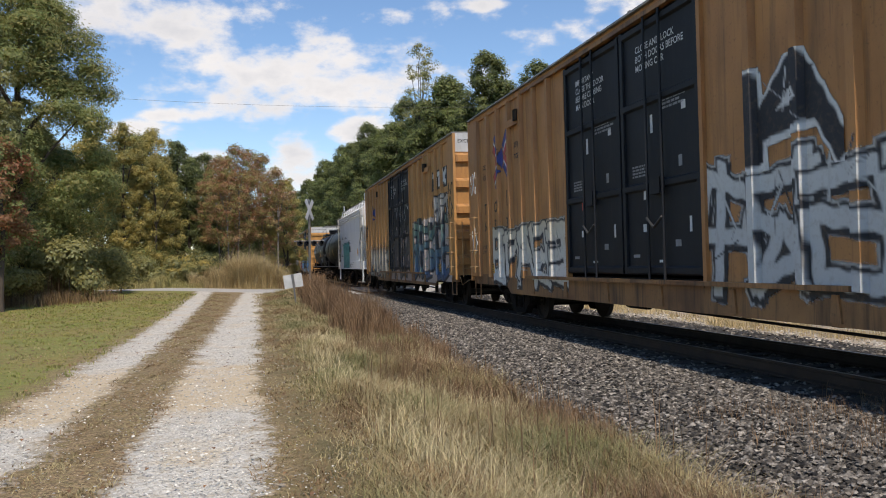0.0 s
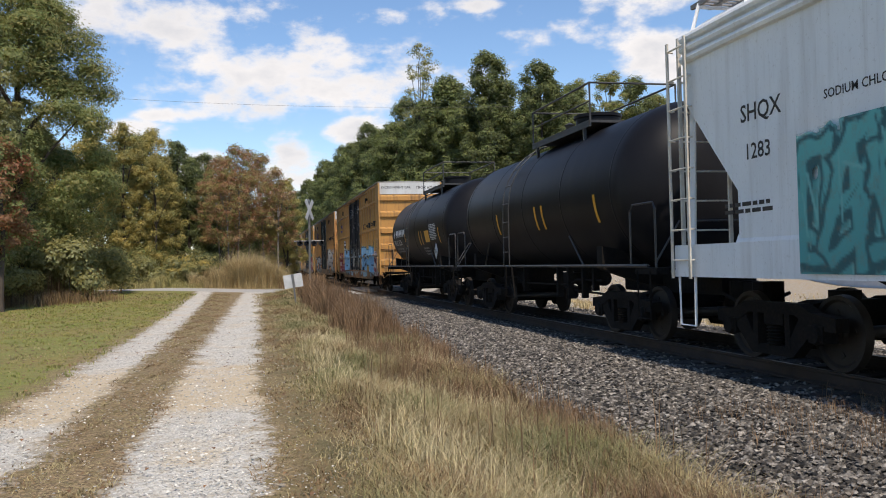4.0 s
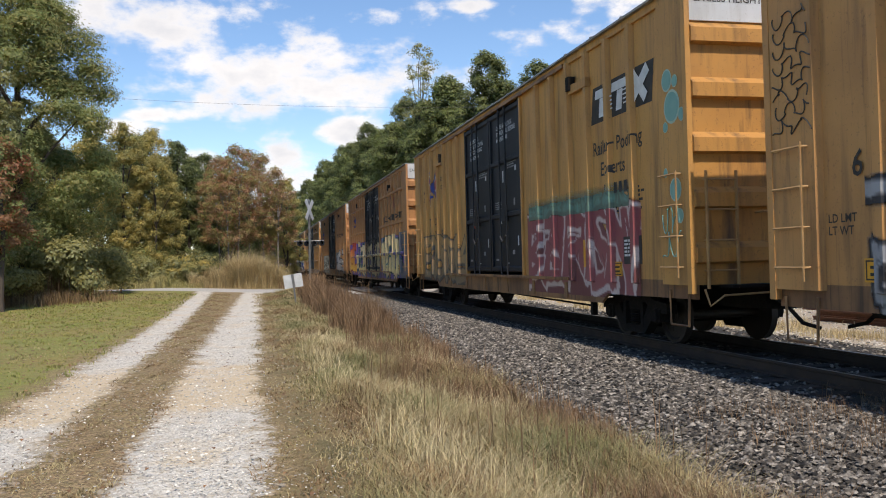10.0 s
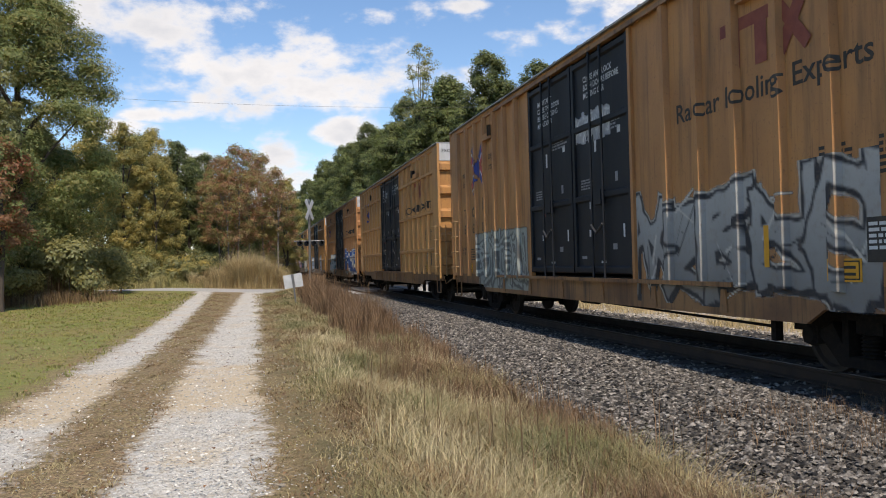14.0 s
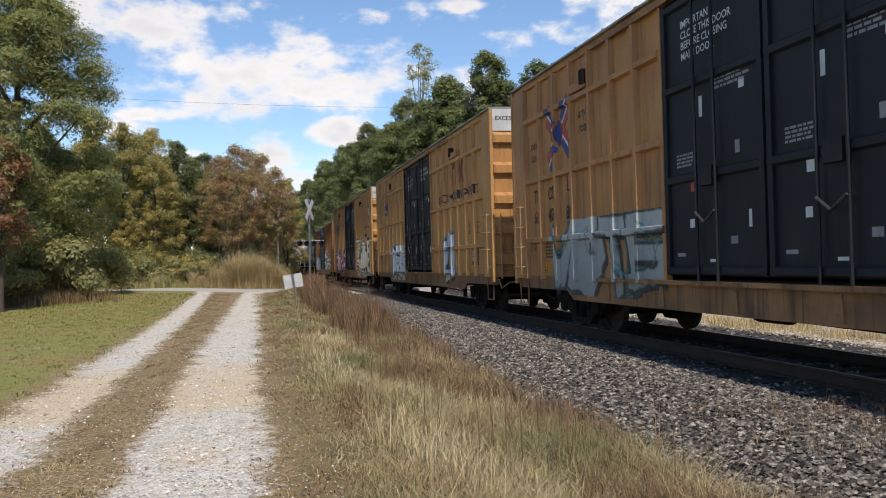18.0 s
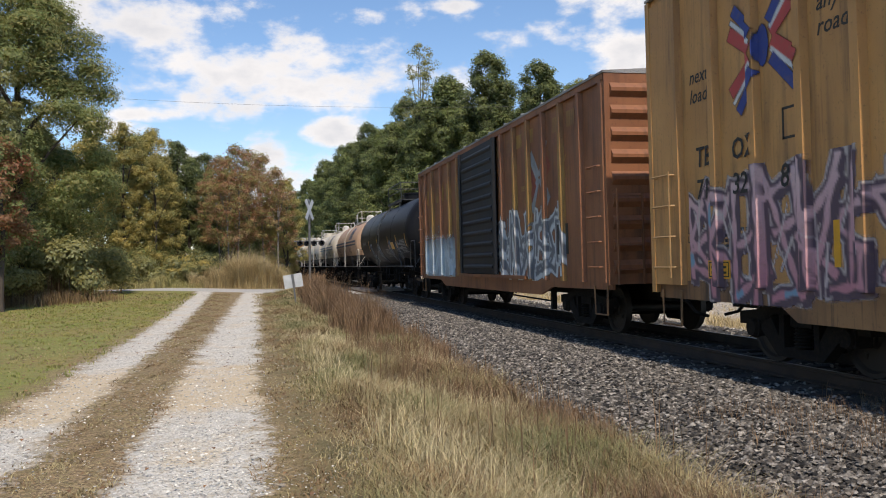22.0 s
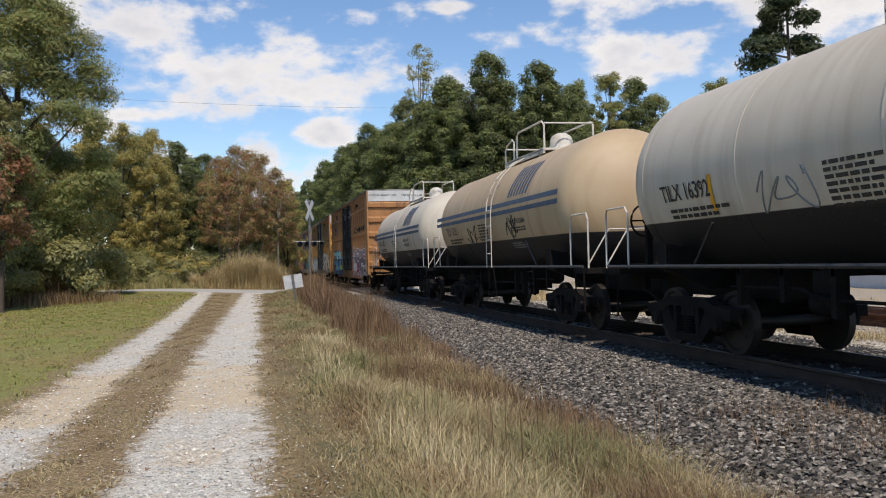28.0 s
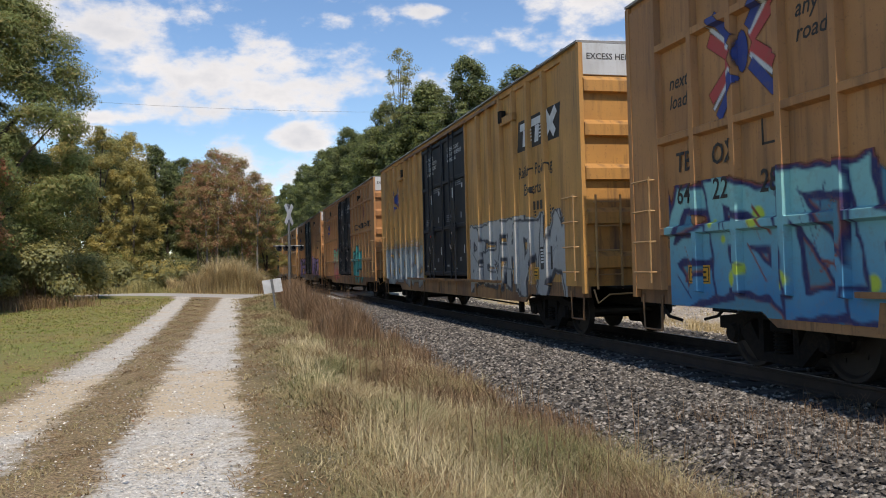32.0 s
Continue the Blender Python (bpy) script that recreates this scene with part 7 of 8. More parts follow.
bx, by = bx[keep], by[keep]
stones("ballast", bx, by, rng.uniform(0.025, 0.055, len(bx)), rng, M["ballast"], "grey ballast stones between and beyond the rails")
px, py = spread(11000, -2.8, 0.3, 3.0, 26.0, 1.7)
keep = ((px > -1.05 + rng.normal(0, 0.1, len(px))) & (px < 0.05 + rng.normal(0, 0.12, len(px)))) | ((px > -2.66) & (px < -1.86 + rng.normal(0, 0.1, len(px))))
px, py = px[keep], py[keep]
stones("lane_gravel", px, py, rng.uniform(0.006, 0.020, len(px)), rng, M["pebble"], "pale crushed stone in the two wheel tracks", 0.05)


px, py = spread(6500, -2.9, 1.0, 3.0, 20.0, 1.7)
stones("lane_gravel", px, py, rng.uniform(0.005, 0.015, len(px)), rng, M["pebble"], "loose pale stones kicked over the lane's grass", 0.1)


def blades(name, x, y, height, width, rng, material, label, category="grass", bend=0.5, base_z=None, spread_out=0.0):
    """Grass blades: each a bent, tapering strip of three faces."""
    n = len(x)
    a = rng.uniform(0, 2 * np.pi, n)
    d = np.stack([np.cos(a), np.sin(a)], -1)
    side = np.stack([-np.sin(a), np.cos(a)], -1) * width[:, None] / 2
    out = height * bend * rng.uniform(0.2, 1.0, n)
    z0 = (ground_z(x, y) if base_z is None else base_z) - 0.02
    p0 = np.stack([x, y], -1)
    p1 = p0 + d * (out * 0.25)[:, None]
    p2 = p0 + d * out[:, None]
    h1, h2 = height * 0.55, height * rng.uniform(0.75, 1.0, n)
    verts = np.stack([np.concatenate([p0 - side, z0[:, None]], -1), np.concatenate([p0 + side, z0[:, None]], -1),
                      np.concatenate([p1 + side * 0.8, (z0 + h1)[:, None]], -1), np.concatenate([p1 - side * 0.8, (z0 + h1)[:, None]], -1),
                      np.concatenate([p2, (z0 + h2)[:, None]], -1)], 1)
    k = 5 * np.arange(n)[:, None]
    faces = np.concatenate([np.array([[0, 1, 2]]) + k, np.array([[0, 2, 3]]) + k, np.array([[3, 2, 4]]) + k])
    return thing(name, label, category, mesh=mesh_np(name, verts, faces, material), kind="stuff")


def clump(n, x0, x1, y0, y1, power, per, radius):
    """Tufts: places gathered round fewer centres."""
    cx, cy = spread(n, x0, x1, y0, y1, power)
    x = np.repeat(cx, per) + rng.normal(0, radius, n * per)
    y = np.repeat(cy, per) + rng.normal(0, radius, n * per)
    return x, y


def patch(x, y, seed=0.0):
    return np.sin(x * 1.7 + seed) * np.sin(y * 0.6 + 2 * seed) + 0.6 * np.sin(x * 4.1 - y * 1.3 + seed) + 0.4 * np.sin(y * 2.7 + x * 0.7)


# verge: long dry grass, greener in patches, brown weeds along the stones
gx_, gy_ = clump(13500, 0.35, 3.3, 3.4, 44.0, 1.8, 12, 0.075)
keep = (gx_ > 0.40 + 0.25 * np.sin(gy_ * 1.1) + np.abs(rng.normal(0, 0.35, len(gx_)))) & (gx_ < 3.4)
gx_, gy_ = gx_[keep], gy_[keep]
tall = smooth(0.3, 2.0, gx_)
mood = patch(gx_, gy_) + rng.normal(0, 0.55, len(gx_))
hgt = (0.06 + 0.26 * tall) * rng.uniform(0.3, 1.25, len(gx_)) * (0.8 + 0.3 * np.sin(gx_ * 2.3 + gy_ * 1.1))
wid = 0.0036 * (1 + gy_ / 9)
M["brown_grass"] = surface("brown_dead_grass", (0.32, 0.205, 0.10), (0.23, 0.15, 0.075), 1.2, 0.85, island=0.35, bump=0, through_light=0.25)
for _pick, _m, _w in ((mood > 0.6, "green_grass", "greener tufts among the dry verge grass"), ((mood <= 0.6) & (mood > -0.65), "dry_grass", "long dry straw-coloured grass on the verge"),
                      (mood <= -0.65, "brown_grass", "brown withered grass on the verge")):
    blades(_m, gx_[_pick], gy_[_pick], hgt[_pick], wid[_pick], rng, M[_m], _w, bend=1.9)
qx, qy = clump(3000, 0.7, 3.2, 3.4, 30.0, 1.7, 6, 0.12)
M["straw"] = surface("pale_straw", (0.60, 0.50, 0.29), (0.46, 0.37, 0.19), 1.0, 0.75, island=0.4, bump=0, through_light=0.2)
blades("straw", qx, qy, rng.uniform(0.05, 0.17, len(qx)) * (0.6 + 0.6 * smooth(0.6, 2.0, qx)), 0.0030 * (1 + qy / 9), rng, M["straw"], "pale fallen straws tangled in the verge", bend=3.2)
wx, wy = clump(5200, 2.0, 3.9, 4.0, 43.0, 1.2, 10, 0.09)
keep = (wx < 3.75) & (wx > 2.1 + 0.35 * np.sin(wy * 0.8) * np.sin(wy * 0.31)) & (np.sin(wy * 1.9) * np.sin(wy * 0.63 + wx * 1.5) + 0.5 * np.sin(wy * 4.7 + wx * 3.1) > np.where(wy < 15, -0.1, -0.5))
wx, wy = wx[keep], wy[keep]
wh = (0.34 + 0.95 * smooth(13, 23, wy)) * np.clip(0.7 + 0.5 * np.sin(wy * 1.3) * np.sin(wy * 0.47 + wx * 2.0), 0.2, 1.3) * rng.uniform(0.2, 1.25, len(wx)) ** 1.3 * (0.5 + 0.5 * smooth(3.9, 2.8, wx))
blades("brown_weeds", wx, wy, wh, 0.0034 * (1 + wy / 9), rng, M["brown_weed"], "reddish-brown dead weeds along the stone bank", "weeds", 0.6)
kx, ky = clump(1500, 2.2, 3.65, 4.0, 17.0, 1.3, 14, 0.13)
keep = (kx > 2.35 + 0.3 * np.sin(ky * 1.1) + rng.normal(0, 0.15, len(kx))) & (kx < 3.45 + 0.15 * np.sin(ky * 1.7))
kx, ky = kx[keep], ky[keep]
blades("brown_weeds", kx, ky, rng.uniform(0.08, 0.48, len(kx)) * (0.7 + 0.3 * np.sin(ky * 2.3 + kx * 3)), 0.0034 * (1 + ky / 9), rng, M["brown_weed"], "low reddish-brown weeds between verge and ballast", "weeds", 0.9)
qx, qy = clump(2200, 1.0, 3.2, 4.5, 19.0, 1.3, 7, 0.12)
keep = np.sin(qx * 2.1 + 0.6) * np.sin(qy * 0.55 + 0.4) + 0.5 * np.sin(qx * 5.3 + qy * 1.9) > 0.0
qx, qy = qx[keep], qy[keep]
blades("straw", qx, qy, rng.uniform(0.10, 0.42, len(qx)), 0.0030 * (1 + qy / 9), rng, M["straw"], "standing pale straw in bleached tufts", bend=1.7)
sx, sy = clump(90, 1.5, 3.6, 6.0, 24.0, 1.2, 3, 0.05)
blades("weed_stalk", sx, sy, rng.uniform(0.4, 0.95, len(sx)), 0.006 * (1 + sy / 20), rng, M["brown_weed"], "single tall dead weed stalks in the verge", "weeds", 0.15)
vx, vy = clump(90, 4.3, 6.4, 4.5, 8.2, 1.0, 14, 0.10)
keep = vx + 0.45 * (vy - 4.5) > 5.1
blades("brown_weeds", vx[keep], vy[keep], rng.uniform(0.06, 0.28, keep.sum()), np.full(keep.sum(), 0.005), rng, M["brown_weed"], "withered weeds growing through the ballast", "weeds", 0.9)
# lawn left of the lane and the strip between the tracks
lx, ly = clump(11000, -14.0, -2.7, 5.0, 44.0, 1.25, 7, 0.05)
lh = rng.uniform(0.02, 0.06, len(lx)) * (1 + ly / 60)
grn = patch(lx * 0.4, ly * 0.4, 2.0) + rng.normal(0, 0.6, len(lx)) > -0.75
blades("lawn_grass", lx[grn], ly[grn], lh[grn], 0.005 * (1 + ly[grn] / 8), rng, M["lawn"], "short mown green grass beside the lane", bend=1.4)
blades("lawn_grass", lx[~grn], ly[~grn], lh[~grn], 0.005 * (1 + ly[~grn] / 8), rng, M["dry_grass"], "short mown grass gone yellow", bend=1.4)
mx, my = clump(5200, -1.95, -0.95, 3.2, 44.0, 1.6, 8, 0.05)
keep = np.abs(mx + 1.45) < 0.34 + 0.07 * np.sin(my * 2.1) + rng.normal(0, 0.09, len(mx))
mx, my = mx[keep], my[keep]
half = rng.uniform(0, 1, len(mx)) + 0.4 * np.sin(mx * 5 + my * 2.2) > 0.5
for _pick, _m, _w in ((half, "dry_grass", "flattened dry grass between the wheel tracks"), (~half, "brown_grass", "brown thatch between the wheel tracks")):
    blades("lane_grass", mx[_pick], my[_pick], rng.uniform(0.012, 0.05, _pick.sum()), 0.0055 * (1 + my[_pick] / 9), rng, M[_m], _w, bend=2.4)
ex, ey = clump(4600, -0.1, 1.3, 3.2, 44.0, 1.6, 8, 0.06)
keep = ex > 0.25 + 0.12 * np.sin(ey * 1.7) + rng.normal(0, 0.14, len(ex))
ex, ey = ex[keep], ey[keep]
half = rng.uniform(0, 1, len(ex)) + 0.4 * np.sin(ex * 4 + ey * 1.6) > 0.5
for _pick, _m, _w in ((half, "dry_grass", "thin dry grass on the lane's shoulder"), (~half, "brown_grass", "brown thatch on the lane's shoulder")):
    blades("lane_grass", ex[_pick], ey[_pick], rng.uniform(0.015, 0.07, _pick.sum()), 0.0055 * (1 + ey[_pick] / 9), rng, M[_m], _w, bend=2.2)
hx, hy = clump(1500, -17.0, -5.6, 32.0, 40.0, 1.0, 9, 0.15)
keep = hy > 33.2 + 0.55 * (hx + 15.0) + rng.normal(0, 0.5, len(hx))
blades("tall_grass", hx[keep], hy[keep], rng.uniform(0.15, 0.8, keep.sum()), np.full(keep.sum(), 0.016), rng, M["brown_grass"], "tall dry unmown grass at the foot of the trees", bend=0.9)
hx, hy = clump(420, -16.0, -8.2, 34.5, 42.0, 1.0, 12, 0.25)
keep = hy > 35.6 + 0.75 * (hx + 12.0) + rng.normal(0, 0.5, len(hx))
blades("brush", hx[keep], hy[keep], rng.uniform(0.4, 1.7, keep.sum()), np.full(keep.sum(), 0.014), rng, M["brown_weed"], "bare brown brush under the edge of the woods", "brush", bend=0.5)
yard = np.random.default_rng(31)
fx, fy = yard.uniform(10.1, 13.6, 9000), 5.0 + 37.0 * yard.uniform(0, 1, 9000) ** 1.3
stones("yard_gravel", fx, fy, yard.uniform(0.02, 0.05, len(fx)), yard, M["yard_stone"], "pale loose stones spilling off the far side of the railway", 0.15)
fx, fy = yard.uniform(14.2, 21.0, 7000), 8.0 + 36.0 * yard.uniform(0, 1, 7000) ** 1.2
stones("yard_gravel", fx, fy, yard.uniform(0.02, 0.05, len(fx)), yard, M["yard_stone"], "pale loose stones on the open yard beyond the railway", 0.15)
fx, fy = clump(2400, 11.9, 14.6, 6.0, 44.0, 1.1, 10, 0.12)
keep = np.abs(fx - 13.1) < 0.75 + 0.35 * np.sin(fy * 0.7) + 0.25 * np.sin(fy * 1.9 + 1.0)
fx, fy = fx[keep], fy[keep]
blades("dry_grass", fx, fy, rng.uniform(0.06, 0.42, len(fx)) * (0.75 + 0.25 * np.sin(fy * 1.3 + fx)), 0.006 * (1 + fy / 20), rng, M["reed"], "tufts of tan dry grass beyond the railway", bend=0.8)
fx, fy = clump(500, 15.5, 24.0, 12.0, 44.0, 1.1, 10, 0.2)
blades("dry_grass", fx, fy, rng.uniform(0.03, 0.2, len(fx)), 0.008 * (1 + fy / 20), rng, M["reed"], "scattered tan grass on the open yard beyond the railway", bend=0.9)


# ---- trees ----
def leaf_mesh(name, centres, radii, count, size, rng, material, flat=0.5, skirt=0.0):
    """A crown: small leaf sprays scattered near the surface of many lumps; every spray is a pair of bent quads."""
    k = rng.integers(0, len(centres), count)
    d = rng.normal(0, 1, (count, 3))
    d /= np.linalg.norm(d, axis=1, keepdims=True)
    d[:, 2] = np.where((d[:, 2] < -0.25) & (rng.uniform(0, 1, count) < 0.6), -d[:, 2], d[:, 2])
    tuft = 1 + 0.22 * np.sin(d[:, 0] * 7 + k) * np.sin(d[:, 1] * 7 + 2 * k) + 0.16 * np.sin(d[:, 2] * 11 + 3 * k)
    r = radii[k] * tuft * (0.45 + 0.60 * rng.uniform(0, 1, count) ** 0.45)
    pos = centres[k] + d * r[:, None] * np.array([1, 1, 0.78])
    pos[:, 2] = np.maximum(pos[:, 2], 0.05)
    mid = centres.mean(0)
    face = d * 0.9 + 0.35 * (pos - mid) / (np.abs(pos - mid).max() + 1e-6) + rng.normal(0, 0.34, (count, 3)) + np.array([0, 0, 0.35])
    face /= np.linalg.norm(face, axis=1, keepdims=True)
    a = np.cross(face, rng.normal(0, 1, (count, 3)))
    a /= np.linalg.norm(a, axis=1, keepdims=True) + 1e-9
    b = np.cross(face, a)
    s = size * rng.uniform(0.6, 1.4, count)[:, None]
    c = face * 0.2
    verts = np.stack([pos - a * s, pos - b * s * 0.5 + c * s, pos + a * s, pos + b * s * 0.5 + c * s], 1)
    faces = np.array([[0, 1, 2, 3]]) + 4 * np.arange(count)[:, None]
    return mesh_np(name, verts, faces, material)


def tree(label, height, spread_, base_at, leaf, lumps=26, count=6000, size=0.16, trunk=0.22, bark="bark", low=0.25, seed=1, thin=1.0, at=(0, 0, 0), second=None, slim=1.0):
    """A broadleaf tree: trunk, limbs that reach each lump of the crown, and leaves in two tones."""
    r = np.random.default_rng(seed)
    t = thing("tree", label, "tree", "trees along the railway", at)
    sway = r.normal(0, 0.25, (7, 2))
    line = [(sway[:i, 0].sum() * 0.25, sway[:i, 1].sum() * 0.25, height * 0.92 * i / 6) for i in range(7)]
    part("trunk", Shape().tube(line, trunk, 8, [trunk * (1 - 0.14 * i) for i in range(7)]).mesh("trunk", M[bark], True), t)
    zc = low * height + (1 - low) * height * r.uniform(0, 1, lumps) ** 0.9
    f = (zc / height - low) / (1 - low)
    wide = spread_ * np.sin(np.pi * np.clip(0.18 + 0.80 * f, 0, 1)) ** 0.7
    ang = r.uniform(0, 2 * np.pi, lumps)
    rad = wide * np.sqrt(r.uniform(0.05, 1, lumps))
    cen = np.stack([rad * np.cos(ang), rad * np.sin(ang), zc], -1)
    rr = spread_ * r.uniform(0.16, 0.36, lumps) * slim
    for c in cen[:: max(1, lumps // 6)]:
        z = max(low * height * 0.6, c[2] - 0.25 * height)
        part("limb", Shape().tube([(0, 0, z), (c[0] * 0.5, c[1] * 0.5, (z + c[2]) / 2 + 0.2), tuple(c)], 0.05, 5, [trunk * 0.35, trunk * 0.2, 0.02]).mesh("limb", M[bark], True), t)
    n1 = count if second is None else int(count * 0.65)
    part("crown", leaf_mesh("crown", cen, rr, n1, size, r, LEAF[leaf]), t)
    if second:
        part("crown", leaf_mesh("crown", cen + r.normal(0, 0.2, cen.shape), rr, count - n1, size, r, LEAF[second]), t, (0, 0, 0), "sprays of another autumn tone")
    return t


def pine(label, height, spread_, at, seed, count=5200, low=0.45, size=0.22):
    r = np.random.default_rng(seed)
    t = thing("pine_tree", label, "tree", "trees along the railway", at)
    part("trunk", Shape().tube([(0, 0, 0), (0.1, 0.05, height * 0.5), (0.0, 0.1, height)], 0.28, 8, [0.30, 0.2, 0.05]).mesh("trunk", M["bark"], True), t)
    cen, rad = [], []
    for i in range(30):
        f = i / 29
        z = height * (low + (1 - low) * f) - r.uniform(0, 0.6)
        a = r.uniform(0, 2 * np.pi)
        q = spread_ * (1.0 - 0.75 * f ** 1.6) * r.uniform(0.45, 1.0)
        c = (q * math.cos(a), q * math.sin(a), z + 0.3)
        if i % 3 == 0:
            part("limb", Shape().tube([(0, 0, z - 0.4), (c[0] * 0.6, c[1] * 0.6, z - 0.1), c], 0.05, 5, [0.10, 0.06, 0.02]).mesh("limb", M["bark"], True), t)
        for s in (0.55, 0.8, 1.0):
            cen.append((c[0] * s, c[1] * s, c[2] + r.uniform(-0.1, 0.25)))
            rad.append(r.uniform(0.45, 0.85) * spread_ * 0.28)
    part("crown", leaf_mesh("crown", np.array(cen), np.array(rad), count, size, r, LEAF["pine"], 0.35), t)
    return t


def again(t, x, y, turn, scale=1.0, label=""):
    c = copy_thing(t, pose(x, y, float(ground_z(x, y)) - 0.05, 0, 0, turn))
    c.scale = (scale, scale, scale)
    if label:
        c["label"] = label
    return c


def gz(x, y):
    return float(ground_z(x, y)) - 0.05


# left edge of the clearing
big_oak = tree("large dark green oak at the edge of the woods", 14.3, 4.3, 0, "green", 190, 190000, 0.062, 0.32, low=0.10, slim=0.75, seed=11, at=(-10.2, 41.2, gz(-10.2, 41.2)), second="olive")
tree("green tree with leaves turning red on its lower limbs", 6.4, 1.5, 0, "red", 50, 15000, 0.066, 0.14, low=0.34, seed=12, at=(-9.2, 34.6, gz(-9.2, 34.6)), second="green")
tree("young tree with light green leaves", 9.8, 1.25, 0, "pale", 50, 15000, 0.066, 0.14, low=0.5, seed=13, at=(-9.8, 36.0, gz(-9.8, 36.0)), second="olive")
yellow_a = tree("yellowing sweetgum at the edge of the woods", 11.0, 2.4, 0, "yellow", 130, 26000, 0.075, 0.16, low=0.06, seed=14, slim=0.65, at=(-8.6, 63.0, gz(-8.6, 63)), second="olive")
dark_a = tree("dark green tree in the woods", 11.0, 2.7, 0, "dark", 120, 24000, 0.09, 0.2, low=0.05, seed=15, slim=0.65, at=(-5.6, 72.0, gz(-5.6, 72)), second="green")
red_a = tree("russet autumn tree with pale trunks", 9.8, 1.9, 0, "rust", 110, 11000, 0.066, 0.09, "pale_bark", 0.30, 16, slim=0.7, at=(-0.9, 62.0, gz(-0.9, 62)), second="olive")
again(red_a, 1.0, 65.0, 120, 0.98)
again(red_a, -2.3, 65.0, 200, 0.95)
again(red_a, -0.2, 68.0, 300, 1.05)
again(red_a, 2.0, 63.0, 60, 0.86)
again(red_a, -1.6, 61.0, 250, 0.9)
again(yellow_a, 2.6, 66.0, 90, 0.72)
for _x, _y, _a, _s in ((-10.8, 62.0, 80, 0.92), (-7.2, 66.0, 150, 1.02), (-12.6, 60.0, 30, 0.85), (-6.4, 62.0, 220, 0.8), (-14.5, 64.0, 100, 1.0)):
    again(yellow_a, _x, _y, _a, _s)
for _x, _y, _a, _s in ((-12.0, 70.0, 60, 1.0), (-3.8, 74.0, 140, 0.95), (-9.0, 74.0, 250, 1.05), (-4.6, 68.0, 20, 0.8), (-16.0, 70.0, 10, 1.1), (2.2, 72.0, 70, 0.7), (-2.0, 76.0, 200, 0.85),
                       (-10.0, 78.0, 130, 1.1), (-13.0, 54.0, 90, 0.6), (-15.5, 60.0, 10, 0.9), (-18.0, 66.0, 40, 1.1)):
    again(dark_a, _x, _y, _a, _s)
for _x, _y, _a, _s in ((-17, 45, 10, 1.0), (-20, 40, 70, 1.0), (-23, 50, 130, 1.1), (-17.5, 55, 200, 0.95), (-14.2, 44.5, 20, 0.72), (-16.5, 37, 250, 0.9)):
    again(big_oak, _x, _y, _a, _s, "dark green oak deeper in the woods")
# right of the railway: a long dark wall of trees
poplar = tree("tall slender tree with thinning yellow-green leaves", 26.0, 2.6, 0, "pale", 50, 5200, 0.095, 0.16, low=0.60, seed=21, at=(18.6, 91.0, -0.3), second="olive", slim=0.8)
green_a = tree("tall dark green tree in the railside woods", 22.3, 4.2, 0, "dark", 240, 60000, 0.125, 0.3, low=0.04, seed=22, slim=0.66, at=(23.8, 82.0, -0.3), second="green")
green_b = tree("tall green tree in the railside woods", 19.0, 4.8, 0, "green", 240, 60000, 0.13, 0.3, low=0.03, seed=23, slim=0.64, at=(20.0, 92.0, -0.3), second="dark")
tall_pine = pine("tall pine with a sparse dark crown", 20.0, 3.4, (16.0, 135.0, -0.3), 24, 15000, 0.35, 0.14)
for _t, _x, _y, _a, _s in ((green_a, 27.8, 78, 40, 0.90), (green_b, 23.0, 98, 90, 0.98), (green_a, 18.5, 100, 200, 0.92), (green_b, 17.4, 109, 300, 0.95), (tall_pine, 17.8, 125, 60, 0.95), (green_b, 22.2, 86, 10, 0.92), (green_b, 21.0, 89, 100, 1.08), (green_a, 26.0, 86, 200, 0.9), (green_b, 17.0, 97, 170, 0.9), (green_a, 33.0, 90, 33, 0.95), (green_b, 29.0, 84, 300, 0.9),
                           (green_a, 16.6, 118, 10, 0.92), (tall_pine, 15.6, 145, 100, 0.95), (green_b, 15.8, 127, 220, 1.0), (green_a, 15.2, 138, 20, 0.90), (green_b, 14.8, 152, 33, 1.0), (green_a, 14.6, 166, 70, 0.95),
                           (tall_pine, 14.2, 176, 170, 1.0), (green_b, 14.2, 186, 0, 1.0), (green_a, 13.8, 204, 77, 0.95), (tall_pine, 13.6, 216, 30, 1.05), (green_b, 13.4, 230, 140, 1.0), (green_a, 13.2, 250, 240, 1.0),
                           (green_b, 13.0, 275, 40, 1.0), (green_a, 12.8, 300, 140, 1.0), (green_b, 12.6, 330, 10, 1.0), (green_b, 20.5, 120, 30, 1.05), (green_a, 20.5, 140, 60, 1.0), (green_b, 19.5, 165, 160, 1.1),
                           (green_a, 18.5, 200, 260, 1.1), (green_b, 18.0, 240, 70, 1.1), (green_b, 30.5, 88, 20, 0.92), (green_a, 24.0, 110, 170, 0.9), (green_b, 27.0, 100, 260, 0.95), (green_a, 31.5, 80, 200, 0.78)):
    again(_t, _x, _y, _a, _s)
pale_a = tree("slim green tree in a far row", 22.6, 3.2, 0, "olive", 150, 26000, 0.115, 0.2, low=0.06, seed=25, slim=0.62, at=(37.0, 92.0, -0.3), second="green")
